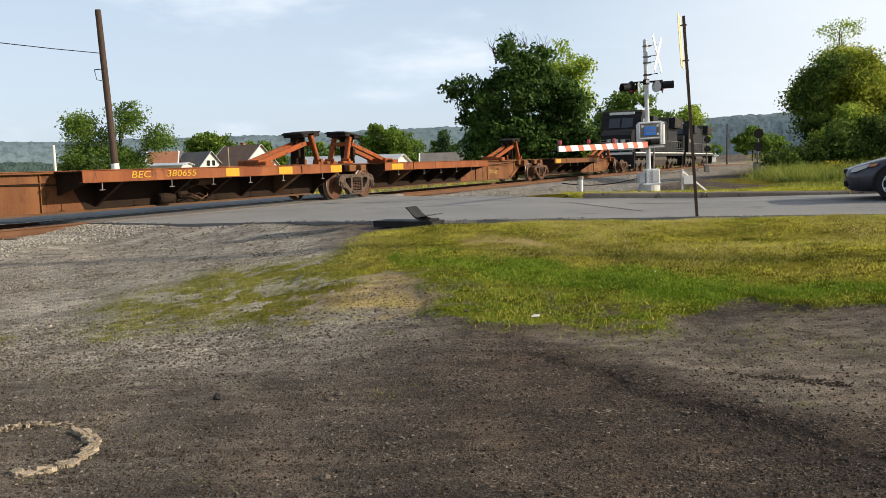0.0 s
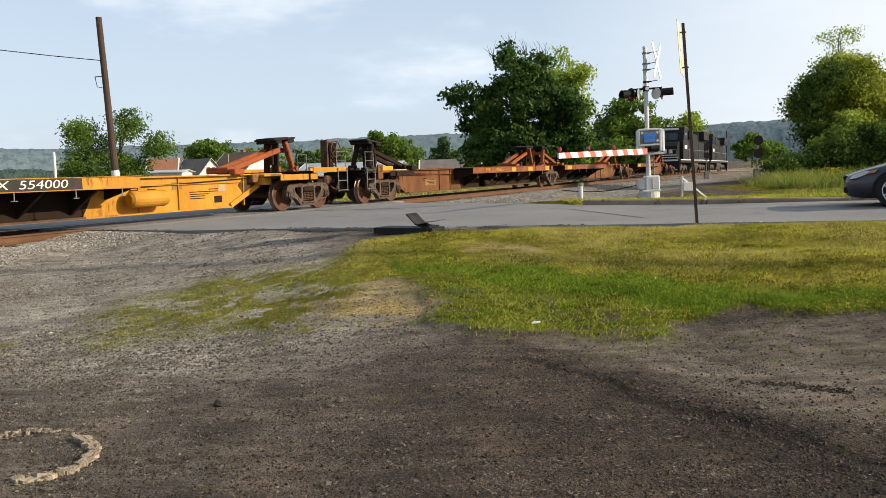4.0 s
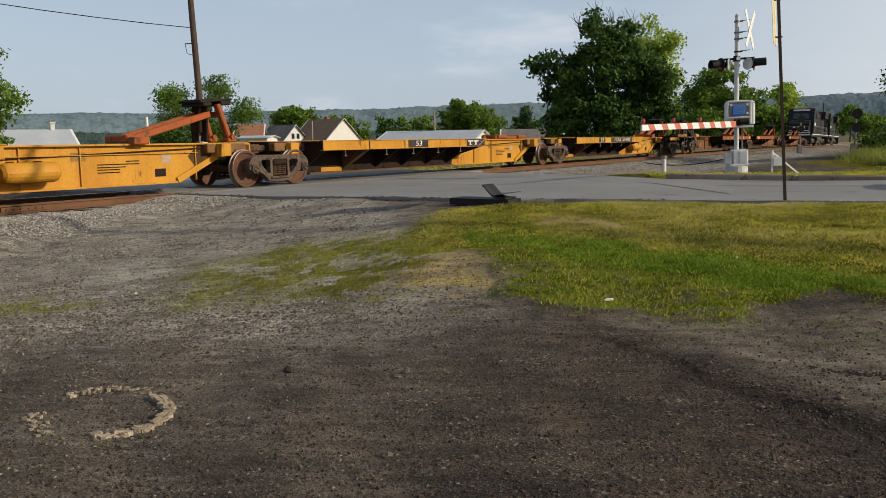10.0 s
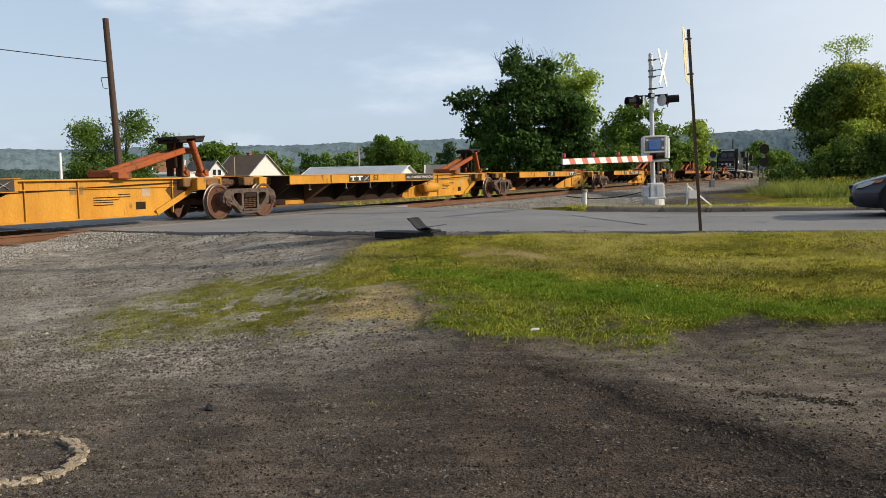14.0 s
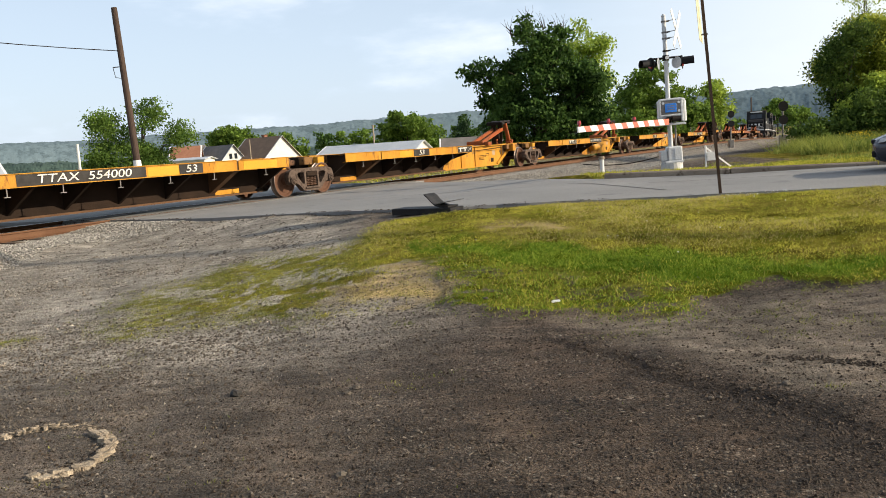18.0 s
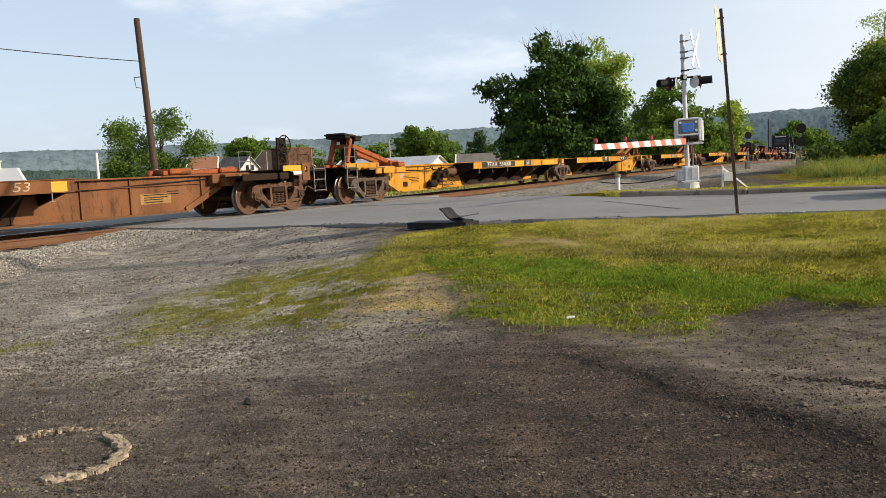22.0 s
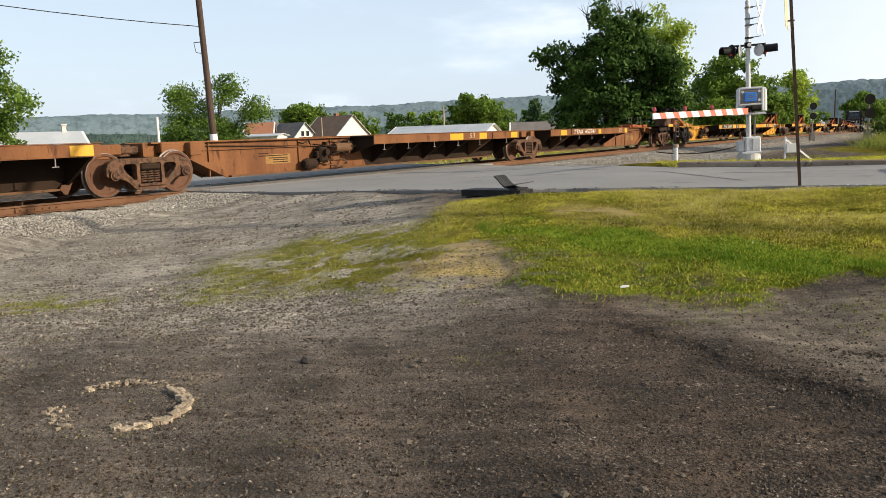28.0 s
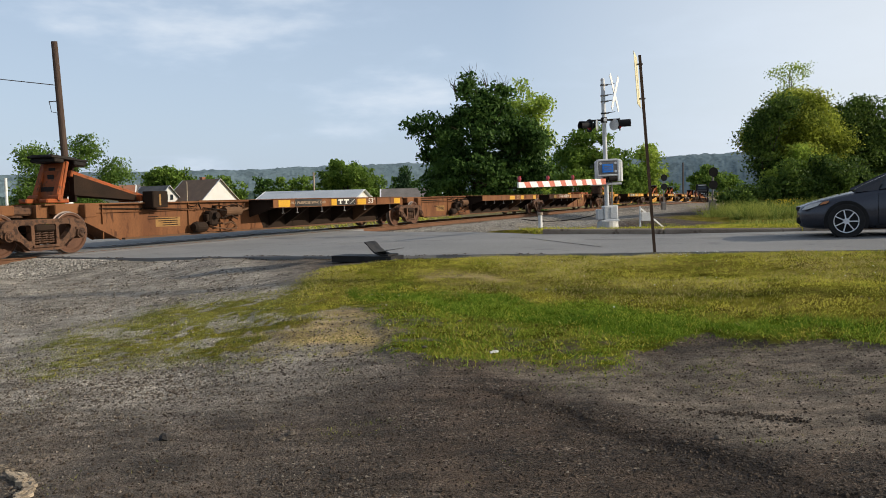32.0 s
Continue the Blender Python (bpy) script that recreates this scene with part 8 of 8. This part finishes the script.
tree("low dark bushes along the verge", Vector((22.2, 43.0, -0.1)),
     lob([(-2.2, 0, 1.0, 1.0, 1, 0.9), (-0.5, 0, 1.4, 1.3, 1.1, 1.1), (1.0, 0, 1.4, 1.2, 1.1, 1.1), (2.5, 0, 1.1, 1.2, 1, 1.0), (-3.3, 0, 0.6, 0.9, 0.8, 0.6), (4.2, 0, 1.0, 1.4, 1, 0.9), (-4.3, 0, 0.8, 0.9, 0.9, 0.8), (-1.4, 0.3, 2.2, 0.9, 0.9, 0.8), (0.6, 0.3, 2.3, 1.0, 0.9, 0.8), (2.0, 0.3, 2.0, 1.0, 0.9, 0.9)]), L_SHADE, 0.12, 640, 24, 13, 0.07, category="bush", spread=0.26)
tree("thin pale sapling rising above the thicket", Vector((23.5, 48.5, -0.2)), lob([(0, 0, 8.3, 1.2, 1.0, 0.55), (-0.2, 0, 7.5, 0.45, 0.6, 0.5)]), L_LITE, 0.085, 48, 13, 11, 0.10, spread=0.28)
for i, (x, y, h) in enumerate(((46, 165, 7), (52, 172, 8), (50, 176, 6.5), (77, 192, 7.5), (40, 185, 8), (86, 186, 6), (30, 170, 8), (21, 175, 8))):
    tree("distant green tree along the line", Vector((x, y, -1.2)), lob([(0, 0, h * 0.62, 4.2, 3.5, h * 0.36), (1.5, 0, h * 0.4, 4.4, 3, h * 0.36)]), L_MID, 0.4, 110, 20, 20 + i, 0.25)
for i in range(15):
    x = -62 + i * 5.1 + 2 * math.sin(i * 2.3)
    h = (7.6 if -48 < x < 2 else 5.4) + 1.5 * math.sin(i * 1.7) ** 2
    tree("low far green trees behind the houses", Vector((x, 182 + 5 * math.sin(i), -1.6)), lob([(0, 0, h * 0.62, 4.0, 3.5, h * 0.36), (2.0, 0, h * 0.36, 4.4, 3, h * 0.34)]), L_MID if i % 3 else L_DARK, 0.42, 90, 20, 40 + i, 0.25)


# ---- houses ----
def house(label, x, y, w, d, eave, ridge, turn, wall, roof, windows=True, chimney=None, z=-1.7, slim=False):
    """A gabled house; its ridge runs along local x, w long, and the gable is d wide."""
    h = thing("house", label, "house", at=pose(x, y, z, 0, 0, turn))
    body = Mesh().prism([(-d / 2, 0), (d / 2, 0), (d / 2, eave), (0, ridge - 0.12), (-d / 2, eave)], -w / 2, w / 2, 0)
    wl_ = part("wall", body, wall, h)
    for s in (-1, 1):
        r = Mesh()
        a, b = Vector((0, 0, ridge)), Vector((0, s * (d / 2 + 0.35), eave - 0.35 * (ridge - eave) / (d / 2)))
        vs = [(-w / 2 - 0.3, a.y, a.z), (w / 2 + 0.3, a.y, a.z), (w / 2 + 0.3, b.y, b.z), (-w / 2 - 0.3, b.y, b.z)]
        vs += [(p[0], p[1], p[2] - 0.14) for p in vs]
        r.add(vs, [(0, 1, 2, 3), (7, 6, 5, 4), (0, 4, 5, 1), (1, 5, 6, 2), (2, 6, 7, 3), (3, 7, 4, 0)])
        part("roof", r, roof, h)
        for e in (-1, 1):
            t = Mesh().beam((e * (w / 2 + 0.31), 0, ridge - 0.02), (e * (w / 2 + 0.31), b.y, b.z - 0.02), 0.04, 0.22, (1, 0, 0))
            part("barge_board", t, M_WHS, h)
    if windows:
        for e in (-1, 1):
            for k in (-0.5, 0.5):
                wn_ = new("window")
                wn_.parent = h
                part("pane", Mesh().box((e * w / 2 - 0.02, k - 0.3, eave + 0.3), (e * w / 2 + 0.03, k + 0.3, eave + 1.2)), M_GLASS, wn_)
                part("window_frame", Mesh().box((e * w / 2 - 0.02, k - 0.36, eave + 0.22), (e * w / 2 + 0.05, k - 0.30, eave + 1.26)), M_WHS, wn_)
                part("window_frame", Mesh().box((e * w / 2 - 0.02, k + 0.30, eave + 0.22), (e * w / 2 + 0.05, k + 0.36, eave + 1.26)), M_WHS, wn_)
    if chimney:
        cw, cx, cy = (0.20 if slim else 0.35), chimney[0], chimney[1]
        part("chimney", Mesh().box((cx - cw, cy - cw, ridge - 1.2), (cx + cw, cy + cw, ridge + chimney[2]), 0.02).box((cx - cw - 0.07, cy - cw - 0.07, ridge + chimney[2] - 0.15), (cx + cw + 0.07, cy + cw + 0.07, ridge + chimney[2]), 0.02), M_FOOT if slim else M_BRICK, h)
    return h


house("white gabled house with brown shingle roof and brick chimney", -34.5, 143, 9.4, 8.2, 2.95, 6.7, -38, M_WALLW, M_ROOFB, False, (0.0, 0.3, 0.4))
house("white gabled house with dark grey roof", -42.4, 143, 8.6, 5.0, 3.0, 5.75, -43, M_WALLW, M_ROOFG, True, None)
house("low house with red-brown roof", -47.6, 141, 4.6, 7.0, 3.2, 5.95, 12, M_WALLW, M_ROOFR, False, None)
house("house with grey roof behind the small tree", -46.5, 158, 7.0, 7.0, 3.9, 6.4, 10, M_WALLW, M_ROOFG, False, (3.2, 0, 0.6))
house("long white shed with pale metal roof", -11.7, 110, 13.6, 9.0, 2.45, 4.05, -17, M_WALLW, M_ROOFM, False, None)
house("grey-roofed white shed with a slim grey chimney", -47.2, 71, 11.0, 6.0, 2.9, 4.25, 41, M_WALLW, M_ROOFM, False, (4.2, 0, 0.7), slim=True)
house("dark low building behind the maple", 1.5, 128, 9.0, 6.0, 2.6, 4.3, 0, M_WALLW, M_ROOFG, False, None)
house("low white building with a flat pale roof", -42.7, 127, 7.0, 4.0, 3.55, 3.85, -6, M_WALLW, M_ROOFM, False, None)
utility_pole(Vector((-34.9, 135, -1.6)), 0.0, 6.1, 0.10, 0.08, "thin pale pole before the brown-roofed house", M_PALE)
shed = house("small white building far down the line", 60.0, 190, 6.0, 4.0, 1.6, 2.4, 10, M_WALLW, M_ROOFM, False, None, -0.6)


# ---- hills ----
def hill(name, dist, az0, az1, heights, label, dark, light, seed):
    rs = np.random.RandomState(seed)
    n = 1500
    m = Mesh()
    az = np.radians(np.linspace(az0, az1, n))
    hh = np.interp(np.linspace(0, 1, n), np.linspace(0, 1, len(heights)), heights)
    hh = (hh + (value_noise(np.linspace(0, 60, n), np.zeros(n), 1.0, seed) - 0.5) * 5) * 0.80
    crest = (value_noise(np.linspace(0, 200, n), np.zeros(n), 1.0, seed + 1) - 0.5) * 2.6 + (value_noise(np.linspace(0, 620, n), np.zeros(n), 1.0, seed + 2) - 0.5) * 2.6
    rows = 30
    vs = []
    k = np.arange(n)
    for j in range(rows):
        f = j / (rows - 1)
        bump = (value_noise(k * 1.0, np.full(n, j * 1.0), 2.2, seed + 3) - 0.5) * 0.9 + (value_noise(k * 1.0, np.full(n, j * 1.0), 7.0, seed + 4) - 0.5) * 1.2
        for i in range(n):
            r = dist * (1 + 0.07 * f)
            z = -12 + (hh[i] + 12) * math.sin(f * math.pi / 2) + bump[i] * (f > 0.05) + crest[i] * (j == rows - 1)
            vs.append((r * math.sin(az[i]), r * math.cos(az[i]), z))
    fs = [(j * n + i, j * n + i + 1, (j + 1) * n + i + 1, (j + 1) * n + i) for j in range(rows - 1) for i in range(n - 1)]
    m.add(vs, fs)
    # air haze is part of the colours given, bluer for the farther ridge
    wood = mat(name + "_hazed_woods", dark, light, 0.02, 0.95, 0, 0.0, 0.16, tuple(0.66 * c for c in dark), 0.50)
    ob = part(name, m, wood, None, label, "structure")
    ob["category"] = "hill"
    return ob


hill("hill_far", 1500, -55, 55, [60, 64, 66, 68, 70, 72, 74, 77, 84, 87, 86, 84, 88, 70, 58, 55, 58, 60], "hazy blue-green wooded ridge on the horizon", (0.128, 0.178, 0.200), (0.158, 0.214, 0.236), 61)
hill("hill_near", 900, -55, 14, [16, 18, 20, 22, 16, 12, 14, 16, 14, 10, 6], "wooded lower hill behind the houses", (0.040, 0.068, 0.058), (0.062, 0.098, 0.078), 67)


# ---- the waiting car ----
def car_body():
    """Side outline stations: x from the nose, underside, shoulder, top, and half widths there."""
    st = [(0.00, 0.30, 0.46, 0.56, 0.42, 0.46, 0.40), (0.06, 0.21, 0.47, 0.58, 0.60, 0.64, 0.54), (0.18, 0.18, 0.52, 0.63, 0.74, 0.77, 0.64), (0.40, 0.17, 0.58, 0.70, 0.82, 0.845, 0.72), (0.70, 0.17, 0.66, 0.78, 0.85, 0.87, 0.75),
          (1.00, 0.17, 0.73, 0.845, 0.86, 0.875, 0.77), (1.30, 0.17, 0.80, 0.90, 0.86, 0.875, 0.79), (2.0, 0.17, 0.84, 0.93, 0.86, 0.875, 0.80), (3.1, 0.17, 0.88, 0.97, 0.86, 0.875, 0.80), (3.8, 0.22, 0.91, 1.02, 0.85, 0.86, 0.75), (4.25, 0.28, 0.90, 1.00, 0.78, 0.80, 0.66), (4.42, 0.36, 0.70, 0.90, 0.66, 0.70, 0.58)]
    m = Mesh()
    vs = []
    for x, zb, zs, zt, wb, ws, wt in st:
        half = [(0, zb), (wb * 0.8, zb), (wb, zb + 0.10), (ws, (zb + zs) / 2 + 0.02), (ws, zs), (wt + (ws - wt) * 0.45, zt - 0.03), (wt * 0.7, zt + 0.01), (0, zt + 0.025)]
        vs += [(x, -y, z) for y, z in half] + [(x, y, z) for y, z in half[::-1][1:-1]]
    k = 14
    fs = [(i * k + j, i * k + (j + 1) % k, (i + 1) * k + (j + 1) % k, (i + 1) * k + j) for i in range(len(st) - 1) for j in range(k)]
    fs += [tuple(range(k))[::-1], tuple(range((len(st) - 1) * k, len(st) * k))]
    return m.add(vs, fs)


def waiting_car():
    x, y = 7.04, 14.29
    z = float(road_z(x, y))
    c = thing("car", "dark grey four-door saloon waiting at the crossing", "car", at=pose(x, y, z, 0, 0, -26.0) @ Matrix.Scale(0.91, 4))
    me = car_body().data("body", M_CARP, True)
    body = part("body", me, None, c)
    gl = Mesh()
    st = [(0.95, 0.84, 0.875, 0.72, 0.72), (1.45, 0.90, 1.11, 0.79, 0.68), (2.0, 0.92, 1.345, 0.81, 0.61), (2.5, 0.93, 1.41, 0.81, 0.585), (3.2, 0.96, 1.36, 0.80, 0.56), (3.85, 1.00, 1.06, 0.75, 0.60)]
    vs = []
    for xx, zb, zt, wb, wt in st:
        vs += [(xx, -wb, zb), (xx, -wt, zt), (xx, wt, zt), (xx, wb, zb)]
    gl.add(vs, [(4 * i + j, 4 * i + j + 1, 4 * i + 5 + j, 4 * i + 4 + j) for i in range(len(st) - 1) for j in range(3)])
    part("glasshouse", gl, M_GLASS, c, "dark car windows")
    rf = Mesh()
    vs = []
    for xx, zt, wt in ((1.9, 1.315, 0.63), (2.15, 1.385, 0.61), (2.6, 1.425, 0.59), (3.2, 1.375, 0.57), (3.4, 1.31, 0.57)):
        vs += [(xx, -wt, zt), (xx, 0, zt + 0.03), (xx, wt, zt), (xx, wt, zt - 0.03), (xx, -wt, zt - 0.03)]
    rf.add(vs, [(5 * i + j, 5 * i + 5 + j, 5 * i + 5 + (j + 1) % 5, 5 * i + (j + 1) % 5) for i in range(4) for j in range(5)])
    part("roof", rf, M_CARP, c)
    for s in (-1, 1):
        part("quarter_panel", Mesh().prism([(0.95, 0.84), (1.34, 0.87), (1.40, 1.06)], s * 0.79, s * 0.80), M_CARP, c)
        for low, high, thick in (((0.98, s * 0.735, 0.875), (1.98, s * 0.63, 1.355), 0.075), ((2.35, s * 0.82, 0.93), (2.45, s * 0.61, 1.40), 0.07), ((3.2, s * 0.80, 0.99), (3.25, s * 0.60, 1.38), 0.09)):
            pl = Mesh()
            pl.beam(low, high, 0.05, thick)
            part("pillar", pl, M_CARP, c)
    for wx in (0.82, 3.52):
        for s in (-1, 1):
            w = new("wheel")
            w.parent = c
            w.matrix_basis = pose(wx, s * 0.80, 0.316)
            part("tyre", Mesh().lathe([(0.215, -0.09), (0.30, -0.10), (0.316, -0.075), (0.316, 0.075), (0.30, 0.10), (0.215, 0.09)], 28), M_TYRE, w)
            rm = Mesh().lathe([(0.215, -0.09), (0.20, -0.085), (0.195, -0.03), (0.215, 0.09)], 28)
            yy = s * 0.085
            for i in range(7):
                a = 2 * math.pi * i / 7
                rm.beam((0.04 * math.cos(a), yy, 0.04 * math.sin(a)), (0.205 * math.cos(a), yy, 0.205 * math.sin(a)), 0.02, 0.10, (0, 1, 0), 0.006)
            rm.tube((0, yy - 0.02, 0), (0, yy + 0.02, 0), 0.055, n=14)
            part("rim", rm, M_RIM, w, "silver seven-spoke rim")
            part("brake_disc", Mesh().tube((0, s * 0.04, 0), (0, s * 0.06, 0), 0.20, n=20), M_BLK, w)
            # flat black disc in place of the shaded hollow behind the wheel
            ar = [(0.375 * math.cos(q), 0.375 * math.sin(q)) for q in np.linspace(-0.36, math.pi + 0.36, 22)]
            part("wheel_arch", Mesh().prism(ar, s * 0.02, s * 0.079), M_BLK, w)
    for s in (-1, 1):
        part("headlamp", Mesh().prism([(0.08, 0.53), (0.13, 0.595), (0.30, 0.655), (0.42, 0.675), (0.34, 0.605), (0.18, 0.54)], s * 0.60, s * 0.80), M_LAMPG, c, "clear wrap-round headlamp")
        part("indicator", Mesh().prism([(0.37, 0.62), (0.43, 0.675), (0.54, 0.695), (0.49, 0.64)], s * 0.70, s * 0.852), M_AMBER, c, "amber corner lamp")
        part("mirror", Mesh().box((1.50, s * 0.97 - 0.10, 0.93), (1.66, s * 0.97 + 0.10, 1.06), 0.04).box((1.56, min(s * 0.8, s * 0.95), 0.93), (1.62, max(s * 0.8, s * 0.95), 0.97)), M_CARP, c)
    part("grille", Mesh().box((-0.02, -0.45, 0.50), (0.06, 0.45, 0.58), 0.02).box((-0.01, -0.55, 0.26), (0.10, 0.55, 0.38), 0.03), M_BLK, c)
    part("sill_trim", Mesh().box((1.3, -0.875, 0.20), (3.2, -0.86, 0.24)).box((1.3, 0.86, 0.20), (3.2, 0.875, 0.24)), M_BLK, c)
    dl = Mesh()
    for xx in (1.34, 2.4):
        dl.box((xx - 0.004, -0.880, 0.28), (xx + 0.004, -0.872, 0.82))
    part("door_gap", dl, M_BLK, c)
    part("door_handle", Mesh().box((2.22, -0.90, 0.80), (2.40, -0.875, 0.83), 0.008), M_CARP, c)


waiting_car()

motions()
